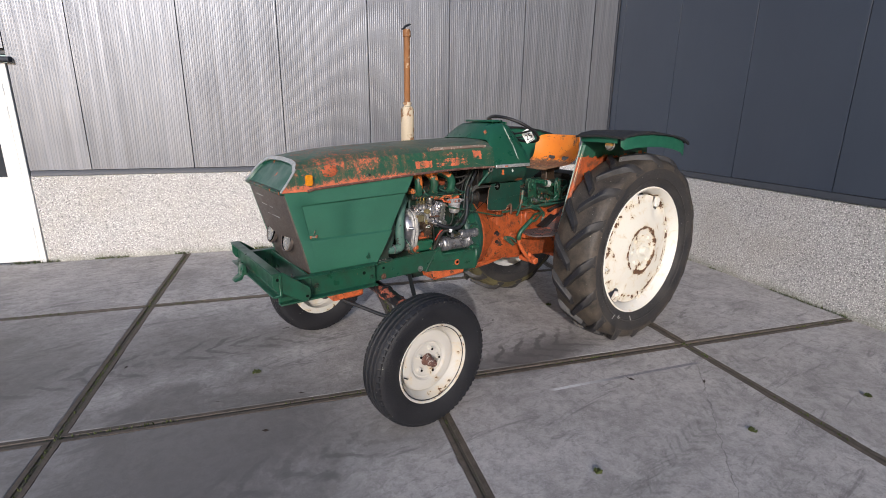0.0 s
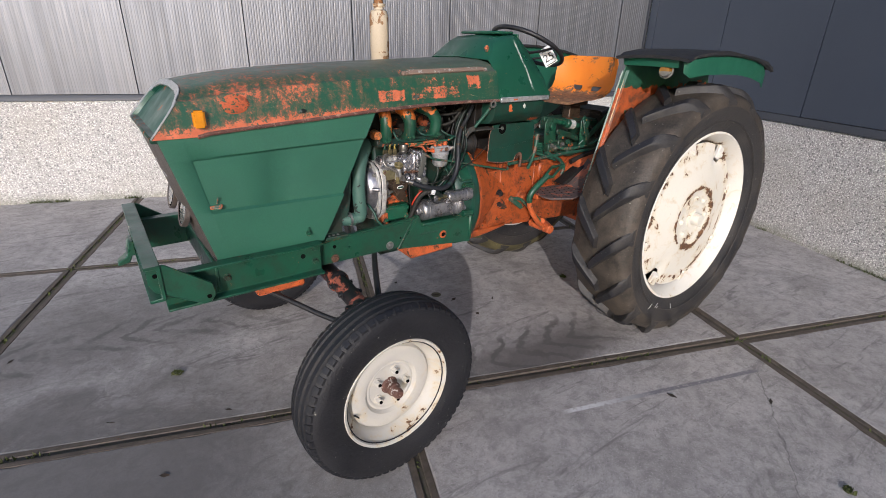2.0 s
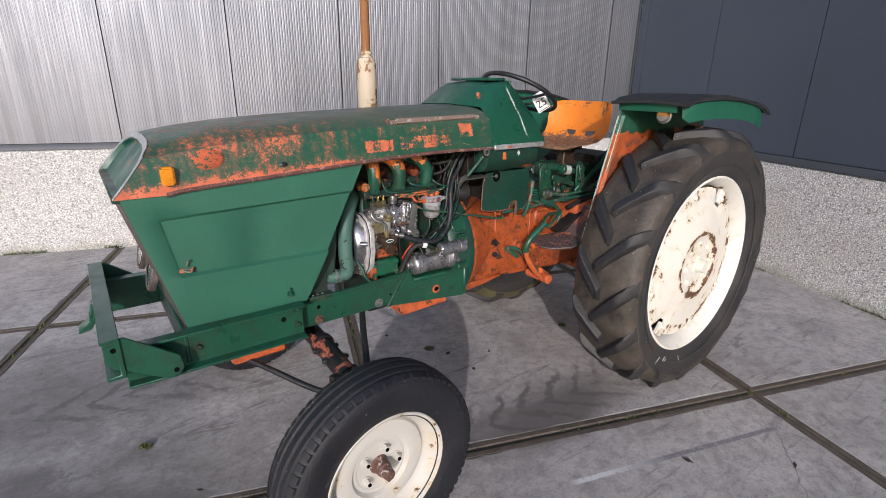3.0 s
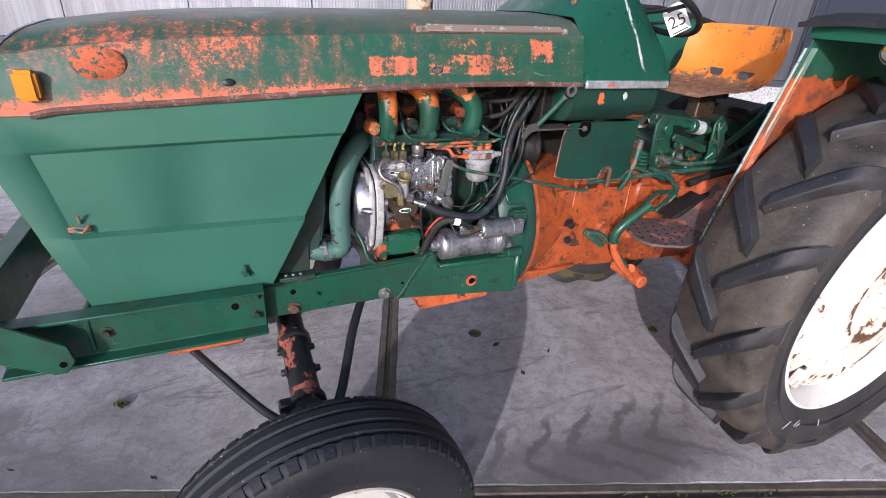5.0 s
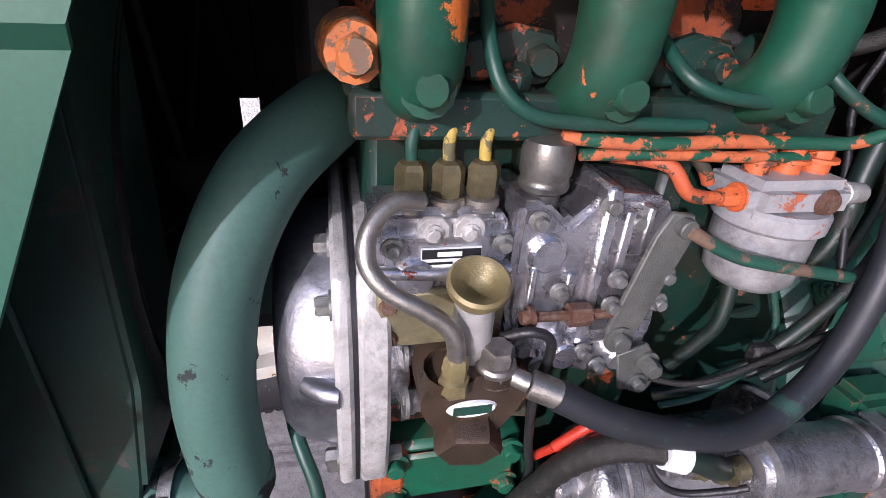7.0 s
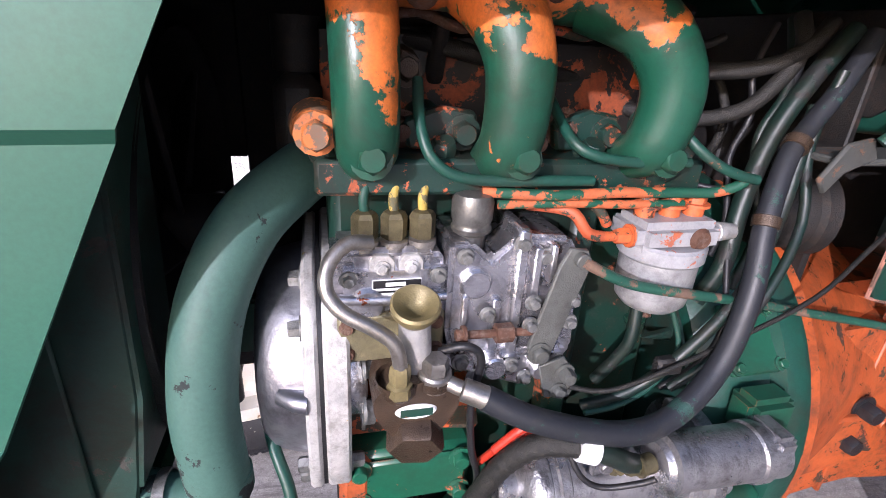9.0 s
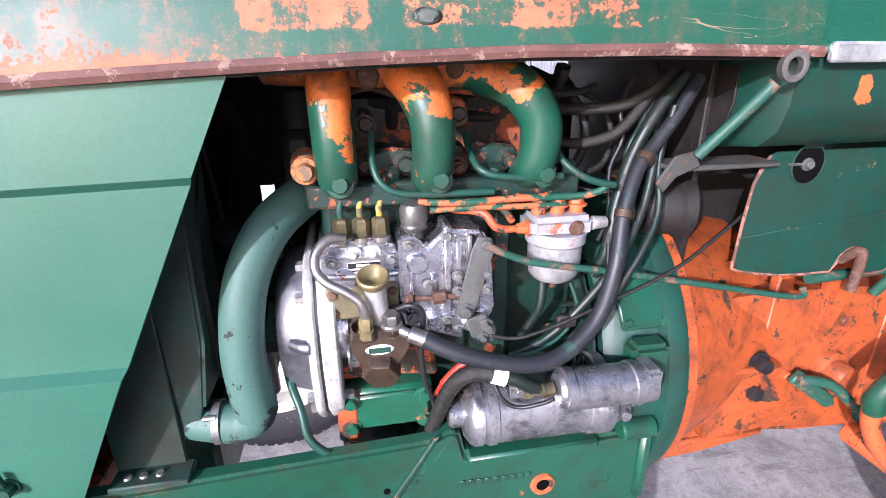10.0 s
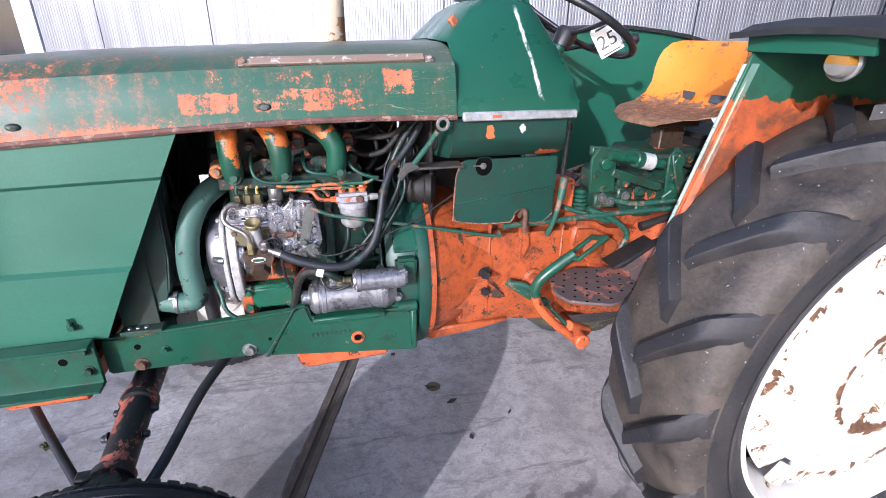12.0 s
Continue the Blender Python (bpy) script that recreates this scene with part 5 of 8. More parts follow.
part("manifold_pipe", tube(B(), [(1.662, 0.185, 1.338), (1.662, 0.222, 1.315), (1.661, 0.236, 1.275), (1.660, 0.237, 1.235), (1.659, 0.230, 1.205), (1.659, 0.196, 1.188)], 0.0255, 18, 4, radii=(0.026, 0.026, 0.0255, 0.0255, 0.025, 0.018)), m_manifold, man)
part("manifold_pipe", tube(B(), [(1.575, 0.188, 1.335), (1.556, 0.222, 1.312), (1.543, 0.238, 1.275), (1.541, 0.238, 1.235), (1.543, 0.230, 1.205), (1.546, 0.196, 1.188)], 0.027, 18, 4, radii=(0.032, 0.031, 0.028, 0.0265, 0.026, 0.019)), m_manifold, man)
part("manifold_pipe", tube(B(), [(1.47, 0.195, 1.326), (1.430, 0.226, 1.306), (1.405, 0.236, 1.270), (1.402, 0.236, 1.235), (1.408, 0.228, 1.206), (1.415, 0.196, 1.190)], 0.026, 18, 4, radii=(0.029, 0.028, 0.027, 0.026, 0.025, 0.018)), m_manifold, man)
for x, y in ((1.657, 0.252), (1.535, 0.253), (1.397, 0.250)):
    part("bolt", hexbolt(B(), (x, y - 0.006, 1.200), (0, 1, 0.15), 0.0115, 0.012), m_green, man)
for x, y, z, r in ((1.615, 0.216, 1.322, 0.014), (1.510, 0.219, 1.330, 0.012), (1.450, 0.216, 1.322, 0.013)):
    part("plug", lathe(B(), [(0, 0.008), (r * 0.8, 0.008), (r, 0.004), (r, -0.01)], (x, y - 0.002, z), (0, 1, 0.3), 16), m_rusty, man)
part("boss_bolt", hexbolt(lathe(B(), [(0, 0.012), (0.013, 0.012), (0.0165, 0.008), (0.0185, -0.006), (0.022, -0.03)], (1.697, 0.222, 1.216), (0, 1, 0), 18), (1.697, 0.234, 1.216), (0, 1, 0), 0.0115, 0.013), m_boss, man, "thick bolt boss in bare orange")
for x in (1.59, 1.45):
    t = B()
    prism(t, [(-0.035, -0.012), (0.03, -0.016), (0.035, 0.010), (0.0, 0.022), (-0.03, 0.018)], 0, 0.014, "xz", 0.003)
    hexbolt(t, (-0.018, 0.014, 0.0), (0, 1, 0), 0.011, 0.012)
    bmesh.ops.transform(t, matrix=pose(x, 0.180, 1.212), verts=t.verts)
    part("flange", t, m_block, man)

for x, y, z, r in ((1.625, 0.178, 1.212, 0.012), (1.585, 0.186, 1.203, 0.009), (1.500, 0.186, 1.204, 0.010), (1.470, 0.178, 1.216, 0.013), (1.440, 0.186, 1.203, 0.009), (1.368, 0.182, 1.205, 0.012)):
    part("stud_nut", hexbolt(cyl(B(), (x, y - 0.03, z), (x, y + 0.020, z), r * 0.55, None, 8), (x, y, z), (0, 1, 0), r, 0.011), m_rusty, head)
for x0, x1, z0, z1 in ((1.635, 1.605, 1.245, 1.275), (1.515, 1.480, 1.250, 1.290), (1.385, 1.350, 1.250, 1.285)):
    part("injector_clamp", prism(B(), [(x0, z0), (x1, z0 + 0.006), (x1 + 0.004, z1), (x0 - 0.008, z1 + 0.008)], 0.140, 0.172, "xz", 0.005), m_orange if x0 < 1.52 else m_brown_cast, head)
    part("stud_nut", hexbolt(B(), ((x0 + x1) / 2, 0.172, (z0 + z1) / 2), (0, 1, 0.2), 0.010, 0.014), m_brown_cast, head)
for k, x in enumerate((1.64, 1.52, 1.39)):
    part("leak_pipe", tube(B(), [(x, 0.15, 1.30), (x - 0.03, 0.165, 1.307 - 0.006 * k), (x - 0.07, 0.16, 1.296), (x - 0.10, 0.15, 1.305)], 0.0045, 14, 3), (m_rusty, m_pipe_orange, m_cable)[k], head)

# timing cover: a plate across the front of the block with a rounded cover
tc = B()
plate = [(0.06, 0.80), (0.205, 0.83), (0.245, 0.872), (0.262, 0.95), (0.258, 1.03), (0.235, 1.072), (0.19, 1.092), (0.05, 1.10)]
prism(tc, plate, 1.676, 1.699, "yz", 0.003)
timing = part("timing_cover", tc, m_flange, T, "cast aluminium timing cover with oily stains")
part("gasket", prism(B(), [(y - 0.003 if y > 0.1 else y, z) for y, z in plate], 1.6992, 1.7028, "yz", 0), m_black, timing)
part("cover_flange", prism(B(), plate, 1.7030, 1.716, "yz", 0.003), m_flange, timing)
t = B()
lathe(t, [(0, 0.050), (0.070, 0.050), (0.088, 0.046), (0.100, 0.036), (0.106, 0.018), (0.110, 0.0)], (0, 0, 0), (1, 0, 0), 36)
bmesh.ops.transform(t, matrix=pose(1.712, 0.140, 0.972) @ Matrix.Diagonal((1, 1.02, 1.04, 1)), verts=t.verts)
part("cover_bulge", t, m_cover, timing)
part("cover_rib", tube(B(), [(1.735, 0.240, 0.985), (1.722, 0.252, 0.985), (1.712, 0.256, 0.985)], 0.010, 14, 2), m_cover, timing)
for y, z in ((0.215, 0.848), (0.238, 0.885), (0.240, 1.045), (0.20, 1.075)):
    part("bolt", hexbolt(B(), (1.716, y - 0.012, z), (1, 0, 0), 0.008, 0.010), m_bolt, timing)
    part("bolt", hexbolt(B(), (1.676, y - 0.010, z), (-1, 0, 0), 0.008, 0.012), m_bolt, timing)

# injection pump
pump = B()
box(pump, 1.588, 1.688, 0.165, 0.243, 1.038, 1.112, 0.008, 2)
prism(pump, [(1.690, 1.076), (1.690, 1.122), (1.600, 1.120), (1.588, 1.105), (1.588, 1.076)], 0.185, 0.236, "xz", 0.006, 2)
cyl(pump, (1.660, 0.235, 1.074), (1.660, 0.248, 1.074), 0.016, None, 18, 0.003)
pump_ob = part("injection_pump", pump, m_metal, T, "bare aluminium injection pump with three delivery valves")
part("side_cover", box(B(), 1.592, 1.686, 0.240, 0.249, 1.018, 1.066, 0.003), m_brass_dirty, pump_ob, "oil-stained side cover")
for x, z in ((1.600, 1.055), (1.678, 1.055), (1.600, 1.028), (1.678, 1.028)):
    part("screw", lathe(B(), [(0, 0.004), (0.005, 0.004), (0.007, 0.0)], (x, 0.249, z), (0, 1, 0), 12), m_rusty, pump_ob)
for k, x in enumerate((1.660, 1.635, 1.610)):
    dv = part("delivery_valve", lathe(B(), [(0.0125, 0.0), (0.0128, 0.004), (0.0115, 0.005), (0.0115, 0.008), (0.0128, 0.009), (0.0128, 0.014), (0.010, 0.016), (0, 0.016)], (x, 0.220, 1.110), (0, 0, 1), 18), m_steel, pump_ob)
    part("union_nut", lathe(B(), [(0, 0.0), (0.0112, 0.0), (0.0118, 0.002), (0.0118, 0.019), (0.0095, 0.023), (0.005, 0.025), (0, 0.025)], (x, 0.220, 1.126), (0, 0, 1), 6), m_nut, pump_ob, smooth=20)
    part("injection_pipe", tube(B(), [(x, 0.220, 1.148), (x + 0.001, 0.221, 1.162), (x - 0.003, 0.216, 1.173), (x - 0.012, 0.200, 1.176), (x - 0.022, 0.180, 1.170 - 0.003 * k)], 0.0042, 14, 4), (m_pipe_green, m_pipe_yellow, m_pipe_yellow)[k], pump_ob)
for x in (1.6475, 1.6225):
    t = B()
    prism(t, [(-0.011, 0), (0.011, 0), (0.011, 0.012), (0.006, 0.018), (-0.006, 0.018), (-0.011, 0.012)], 0, 0.006, "xz", 0.001)
    hexbolt(t, (0, 0.006, 0.007), (0, 1, 0), 0.0045, 0.003)
    bmesh.ops.transform(t, matrix=pose(x, 0.236, 1.100), verts=t.verts)
    part("clamp_plate", t, m_metal_light, pump_ob)
lab = part("maker_plate", box(B(), 1.614, 1.656, 0.2435, 0.2455, 1.082, 1.097, 0), m_white_paint, pump_ob, "small black and white maker's plate")
part("plate_band", box(B(), 1.6145, 1.6555, 0.2455, 0.246, 1.0895, 1.0965, 0), m_black, lab)
part("plate_bar", box(B(), 1.628, 1.645, 0.246, 0.2464, 1.0912, 1.0948, 0), m_white_paint, lab)
part("plate_bar", box(B(), 1.634, 1.652, 0.2455, 0.2459, 1.0850, 1.0868, 0), m_black, lab)
gov = B()
prism(gov, [(1.590, 1.128), (1.570, 1.128), (1.552, 1.112), (1.530, 1.132), (1.526, 1.134), (1.478, 1.130), (1.466, 1.110), (1.458, 1.010), (1.475, 0.985), (1.53, 0.978), (1.58, 1.0), (1.590, 1.04)], 0.170, 0.246, "xz", 0.010, 2)
prism(gov, [(1.532, 1.142), (1.520, 1.142), (1.520, 0.985), (1.532, 0.985)], 0.165, 0.254, "xz", 0.003)
cyl(gov, (1.566, 0.240, 1.090), (1.566, 0.252, 1.090), 0.015, None, 20, 0.003)
box(gov, 1.470, 1.515, 0.240, 0.256, 1.045, 1.085, 0.006, 2), box(gov, 1.47, 1.56, 0.24, 0.258, 0.992, 1.022, 0.006, 2)
cyl(gov, (1.545, 0.245, 1.008), (1.545, 0.266, 1.008), 0.012, None, 14, 0.002), cyl(gov, (1.500, 0.245, 1.004), (1.500, 0.270, 1.004), 0.010, None, 14, 0.002)
governor = part("governor_housing", gov, m_metal, pump_ob, "cast governor housing")
for x, z in ((1.527, 1.128), (1.527, 1.00), (1.505, 1.115), (1.475, 1.00), (1.575, 1.010)):
    part("screw", hexbolt(B(), (x, 0.250, z), (0, 1, 0), 0.006, 0.006), m_bolt, pump_ob)
part("breather_cap", lathe(B(), [(0.013, 0.0), (0.013, 0.012), (0.0175, 0.015), (0.0185, 0.019), (0.0172, 0.021), (0.0172, 0.024), (0.0185, 0.027), (0.0188, 0.042), (0.0165, 0.049), (0.008, 0.052), (0, 0.052)], (1.566, 0.222, 1.116), (0, 0, 1), 24), m_cap, pump_ob, "ribbed breather cap")
part("adjuster", hexbolt(cyl(cyl(B(), (1.585, 0.262, 1.047), (1.500, 0.262, 1.045), 0.004, None, 8), (1.548, 0.262, 1.046), (1.532, 0.262, 1.046), 0.009, None, 6), (1.577, 0.262, 1.047), (1, 0, 0), 0.006, 0.006), m_rusty, pump_ob)
t = B()
prism(t, [(1.489, 1.128), (1.472, 1.126), (1.466, 1.112), (1.492, 1.022), (1.500, 1.014), (1.512, 1.018), (1.516, 1.030), (1.497, 1.110)], 0.262, 0.267, "xz", 0.001)
cyl(t, (1.479, 0.262, 1.118), (1.479, 0.275, 1.118), 0.007, None, 12, 0.001)
hexbolt(t, (1.505, 0.267, 1.024), (0, 1, 0), 0.008, 0.007)
part("stop_lever", t, m_lever, pump_ob, "grey lever on the governor")
part("lever_plate", hexbolt(hexbolt(prism(B(), [(1.505, 1.012), (1.480, 1.020), (1.462, 0.995), (1.468, 0.972), (1.495, 0.975)], 0.268, 0.272, "xz", 0.001), (1.478, 0.272, 1.003), (0, 1, 0), 0.007, 0.012), (1.482, 0.272, 0.983), (0, 1, 0), 0.006, 0.006), m_lever, pump_ob)

for x, y0, z0, z1, w in ((1.512, 0.250, 1.05, 1.125, 0.004), (1.498, 0.252, 1.09, 1.128, 0.003), (1.545, 0.246, 1.02, 1.075, 0.004), (1.575, 0.246, 1.02, 1.08, 0.003), (1.486, 0.250, 0.985, 1.045, 0.004)):
    part("cast_rib", box(B(), x - w, x + w, y0 - 0.012, y0 + 0.006, z0, z1, 0.0015), m_metal, governor)
for x, y0, z in ((1.600, 0.248, 1.10), (1.676, 0.248, 1.10), (1.578, 0.252, 1.118), (1.553, 0.252, 1.060), (1.515, 0.262, 1.075), (1.476, 0.262, 1.075), (1.476, 0.262, 1.052), (1.515, 0.262, 1.052), (1.565, 0.264, 1.002), (1.530, 0.264, 1.012), (1.515, 0.264, 0.996), (1.488, 0.262, 0.992)):
    part("screw", hexbolt(lathe(B(), [(0.0075, 0.0015), (0.0082, 0.0)], (x, y0, z), (0, 1, 0), 12), (x, y0 - 0.001, z), (0, 1, 0), 0.0050, 0.006), m_bolt, pump_ob)
part("pump_rail", tube(B(), [(1.690, 0.244, 1.080), (1.64, 0.246, 1.078), (1.592, 0.245, 1.079)], 0.005, 14, 3), m_metal, pump_ob)
part("pump_foot", prism(B(), [(1.688, 1.018), (1.688, 1.006), (1.60, 1.004), (1.588, 0.995), (1.500, 0.960), (1.500, 0.985), (1.588, 1.02)], 0.175, 0.236, "xz", 0.004), m_metal, pump_ob)
part("pump_flange", prism(B(), [(0.165, 1.03), (0.235, 1.02), (0.252, 0.985), (0.245, 0.955), (0.20, 0.93), (0.165, 0.94)], 1.660, 1.690, "yz", 0.006), m_metal, pump_ob)
for y, z in ((0.236, 1.002), (0.248, 0.965), (0.225, 0.938)):
    part("stud_nut", hexbolt(cyl(B(), (1.666, y, z), (1.640, y, z), 0.005, None, 8), (1.664, y, z), (-1, 0, 0), 0.010, 0.011), m_bolt, pump_ob)

# lift pump with its hand primer
lp = B()
body = spline([(1.622, 0, 1.020), (1.600, 0, 1.020), (1.586, 0, 1.008), (1.586, 0, 0.990), (1.598, 0, 0.970), (1.610, 0, 0.960), (1.634, 0, 0.960), (1.646, 0, 0.970), (1.658, 0, 0.990), (1.658, 0, 1.008), (1.644, 0, 1.020), (1.622, 0, 1.020)], 3)
prism(lp, [(v.x, v.z) for v in body[:-1]], 0.235, 0.288, "xz", 0.0)
lathe(lp, [(0.016, 0.0), (0.018, 0.004), (0.019, 0.016)], (1.638, 0.276, 1.006), (0, 0.1, 1), 14), lathe(lp, [(0.016, 0.0), (0.018, 0.004), (0.018, 0.012)], (1.606, 0.274, 1.008), (0, 0.1, 1), 14)
lathe(lp, [(0.025, 0.0), (0.024, 0.010), (0.021, 0.016)], (1.622, 0.262, 0.966), (0, 0.8, -0.35), 18)
lift = part("lift_pump", lp, m_brown_cast, T, "oily brown cast fuel lift pump")
part("cap_nut", lathe(B(), [(0, -0.012), (0.022, -0.010), (0.0255, -0.007), (0.0255, 0.010), (0.023, 0.0135), (0, 0.0145)], (1.622, 0.284, 0.958), (0.1, 0.75, -0.25), 6), m_brown_cast, lift)
t = B()
lathe(t, [(0, 0.002), (0.9, 0.002), (1.0, 0.0)], (0, 0, 0), (0, 1, 0), 24)
bmesh.ops.transform(t, matrix=pose(1.623, 0.2885, 0.992) @ Matrix.Diagonal((0.0185, 1, 0.0075, 1)), verts=t.verts)
oval = part("oval_plate", t, m_white_paint, lift, "small oval white plate with green marks")
part("plate_mark", box(B(), 1.609, 1.637, 0.2906, 0.2912, 0.9882, 0.9958, 0), m_pipe_green, oval)
part("primer_body", cyl(B(), (1.620, 0.262, 1.020), (1.625, 0.276, 1.080), 0.0145, 0.0135, 20, 0.002), m_metal_light, lift)
part("primer_knob", lathe(B(), [(0.012, 0.0), (0.016, 0.003), (0.0185, 0.008), (0.0205, 0.012), (0.0205, 0.0165), (0.0185, 0.0185), (0.014, 0.0165), (0.008, 0.009), (0.0035, 0.007), (0, 0.007)], (1.625, 0.276, 1.078), (0.05, 0.42, 1), 32), m_brass, lift, "yellowed round primer knob")
part("fuel_pipe", tube(B(), [(1.657, 0.246, 1.132), (1.676, 0.252, 1.134), (1.691, 0.262, 1.122), (1.694, 0.272, 1.104), (1.682, 0.280, 1.088), (1.660, 0.286, 1.076), (1.643, 0.290, 1.062), (1.638, 0.290, 1.040)], 0.0062, 14, 5), m_steel, T)
part("brass_fitting", lathe(B(), [(0, 0), (0.011, 0.0), (0.011, 0.010), (0.0085, 0.012), (0.0095, 0.020), (0.0085, 0.028), (0.0065, 0.03)], (1.638, 0.289, 1.012), (0, 0, 1), 6), m_brass, T)
banjo = part("banjo_union", lathe(cyl(B(), (1.606, 0.276, 1.008), (1.606, 0.279, 1.026), 0.015, None, 16, 0.002), [(0, 0.0), (0.012, 0.0), (0.012, 0.010), (0.010, 0.013), (0, 0.013)], (1.606, 0.279, 1.026), (0, 0.15, 1), 6), m_steel, T)
part("hose_ferrule", cyl(cyl(B(), (1.600, 0.281, 1.016), (1.584, 0.291, 1.012), 0.007, None, 10), (1.584, 0.291, 1.012), (1.563, 0.300, 1.006), 0.0105, None, 14, 0.001), m_steel, banjo)
part("rubber_hose", tube(B(), [(1.566, 0.299, 1.007), (1.517, 0.312, 0.985), (1.438, 0.318, 0.964), (1.380, 0.312, 0.970), (1.328, 0.298, 1.012), (1.303, 0.284, 1.080), (1.288, 0.262, 1.145), (1.262, 0.240, 1.200), (1.235, 0.228, 1.228), (1.205, 0.222, 1.265), (1.17, 0.21, 1.315)], 0.0115, 12, 5, radii=(0.0118, 0.0118, 0.0115, 0.0110, 0.0100, 0.0095, 0.0095)), m_hose_worn, T, "thick black rubber fuel hose")

# side cover, dipstick, drain lines
part("side_cover", box(box(B(), 1.545, 1.688, 0.160, 0.225, 0.815, 0.885, 0.006), 1.552, 1.680, 0.225, 0.232, 0.82, 0.878, 0.004), m_clean_green, engine)
for x, z in ((1.668, 0.872), (1.560, 0.872), (1.668, 0.828), (1.560, 0.828)):
    part("bolt", hexbolt(B(), (x, 0.232, z), (0, 1, 0), 0.009, 0.009), m_clean_green, engine)
part("block_pad", box(B(), 1.535, 1.69, 0.15, 0.205, 0.888, 0.94, 0.008), m_block_orange, engine)
part("block_foot", box(B(), 1.655, 1.689, 0.15, 0.235, 0.795, 0.885, 0.008), m_block_orange, engine)
part("block_web", prism(B(), [(1.545, 0.95), (1.60, 0.955), (1.60, 0.90), (1.535, 0.89)], 0.16, 0.218, "xz", 0.006), m_block_orange, engine)
part("dipstick", tube(tube(B(), [(1.538, 0.270, 0.915), (1.516, 0.278, 0.945), (1.500, 0.280, 0.950), (1.512, 0.272, 0.930)], 0.005, 14, 4), [(1.538, 0.270, 0.915), (1.545, 0.25, 0.88)], 0.004, 14, 1), m_red, T, "red dipstick handle")
part("drain_pipe", tube(B(), [(1.765, 0.150, 0.955), (1.752, 0.215, 0.915), (1.737, 0.245, 0.88), (1.728, 0.262, 0.842), (1.70, 0.268, 0.815), (1.66, 0.262, 0.80)], 0.006, 14, 4), m_pipe_green, T)
part("black_lead", tube(B(), [(1.600, 0.268, 1.036), (1.580, 0.278, 1.046), (1.564, 0.276, 1.030), (1.568, 0.272, 0.98), (1.562, 0.268, 0.92), (1.548, 0.255, 0.87), (1.54, 0.235, 0.82)], 0.0038, 14, 5), m_black, T)

# radiator side: coolant hose, shroud, fan
part("coolant_hose", tube(B(), [(1.690, 0.090, 1.165), (1.716, 0.145, 1.160), (1.758, 0.192, 1.130), (1.789, 0.220, 1.068), (1.802, 0.234, 0.985), (1.800, 0.238, 0.91), (1.797, 0.236, 0.878)], 0.0290, 20, 5), m_hose_coolant, T, "wide green-painted coolant hose, cracked and rubbed")
part("hose_elbow", tube(B(), [(1.797, 0.236, 0.900), (1.800, 0.236, 0.876), (1.818, 0.233, 0.864), (1.845, 0.23, 0.864), (1.885, 0.22, 0.868)], 0.0285, 18, 4), m_hose_coolant, T)
part("hose_clip", lathe(lathe(B(), [(0.029, -0.005), (0.031, -0.005), (0.031, 0.005), (0.029, 0.005)], (1.850, 0.23, 0.866), (1, 0, 0), 24), [(0.004, -0.004), (0.004, 0.012), (0, 0.012)], (1.852, 0.25, 0.888), (1, 0, 0), 8), m_bolt, T)
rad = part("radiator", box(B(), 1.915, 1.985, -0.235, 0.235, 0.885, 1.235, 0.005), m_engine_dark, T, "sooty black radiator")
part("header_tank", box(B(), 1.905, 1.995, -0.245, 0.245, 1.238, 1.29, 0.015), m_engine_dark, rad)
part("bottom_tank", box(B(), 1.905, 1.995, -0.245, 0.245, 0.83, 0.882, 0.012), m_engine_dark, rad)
# Added dark plates that hide the bright far side, save one gap.
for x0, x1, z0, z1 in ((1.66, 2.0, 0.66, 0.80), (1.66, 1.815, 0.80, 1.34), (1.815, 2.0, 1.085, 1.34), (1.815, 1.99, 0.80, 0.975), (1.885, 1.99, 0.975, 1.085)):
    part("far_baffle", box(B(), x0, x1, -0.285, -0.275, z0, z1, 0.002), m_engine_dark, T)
# Unseen pulley, added to fill a bright gap beside the timing cover.
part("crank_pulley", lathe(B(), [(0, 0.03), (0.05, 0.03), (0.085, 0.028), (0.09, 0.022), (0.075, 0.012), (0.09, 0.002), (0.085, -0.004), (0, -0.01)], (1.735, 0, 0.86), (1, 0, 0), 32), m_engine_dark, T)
# Added dark plate, so that the gap behind the shield reads as shade.
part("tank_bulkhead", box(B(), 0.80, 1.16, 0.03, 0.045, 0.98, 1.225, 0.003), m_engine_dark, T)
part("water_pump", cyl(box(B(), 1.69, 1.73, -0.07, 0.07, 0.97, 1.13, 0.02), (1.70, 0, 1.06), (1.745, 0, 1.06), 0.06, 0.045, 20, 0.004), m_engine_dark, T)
sh = B()
prism(sh, [(1.838, 1.27), (1.848, 1.0), (1.862, 0.905), (1.872, 0.862), (1.895, 0.852), (1.925, 0.852), (1.925, 1.28)], 0.240, 0.246, "xz", 0.002)
prism(sh, [(1.838, 1.27), (1.848, 1.0), (1.862, 0.905), (1.858, 0.905), (1.844, 1.0), (1.834, 1.27)], 0.15, 0.246, "xz", 0)
shroud = part("radiator_shroud", sh, m_shroud, T)
part("shroud_ring", lathe(B(), [(0.225, 0.0), (0.222, 0.07), (0.228, 0.07), (0.231, 0.0)], (1.835, 0, 1.06), (1, 0, 0), 40), m_engine_dark, shroud)
part("lower_bracket", box(box(B(), 1.885, 1.985, 0.246, 0.285, 0.812, 0.822, 0.002), 1.895, 1.985, 0.247, 0.252, 0.815, 1.24, 0.002), m_shroud, T)
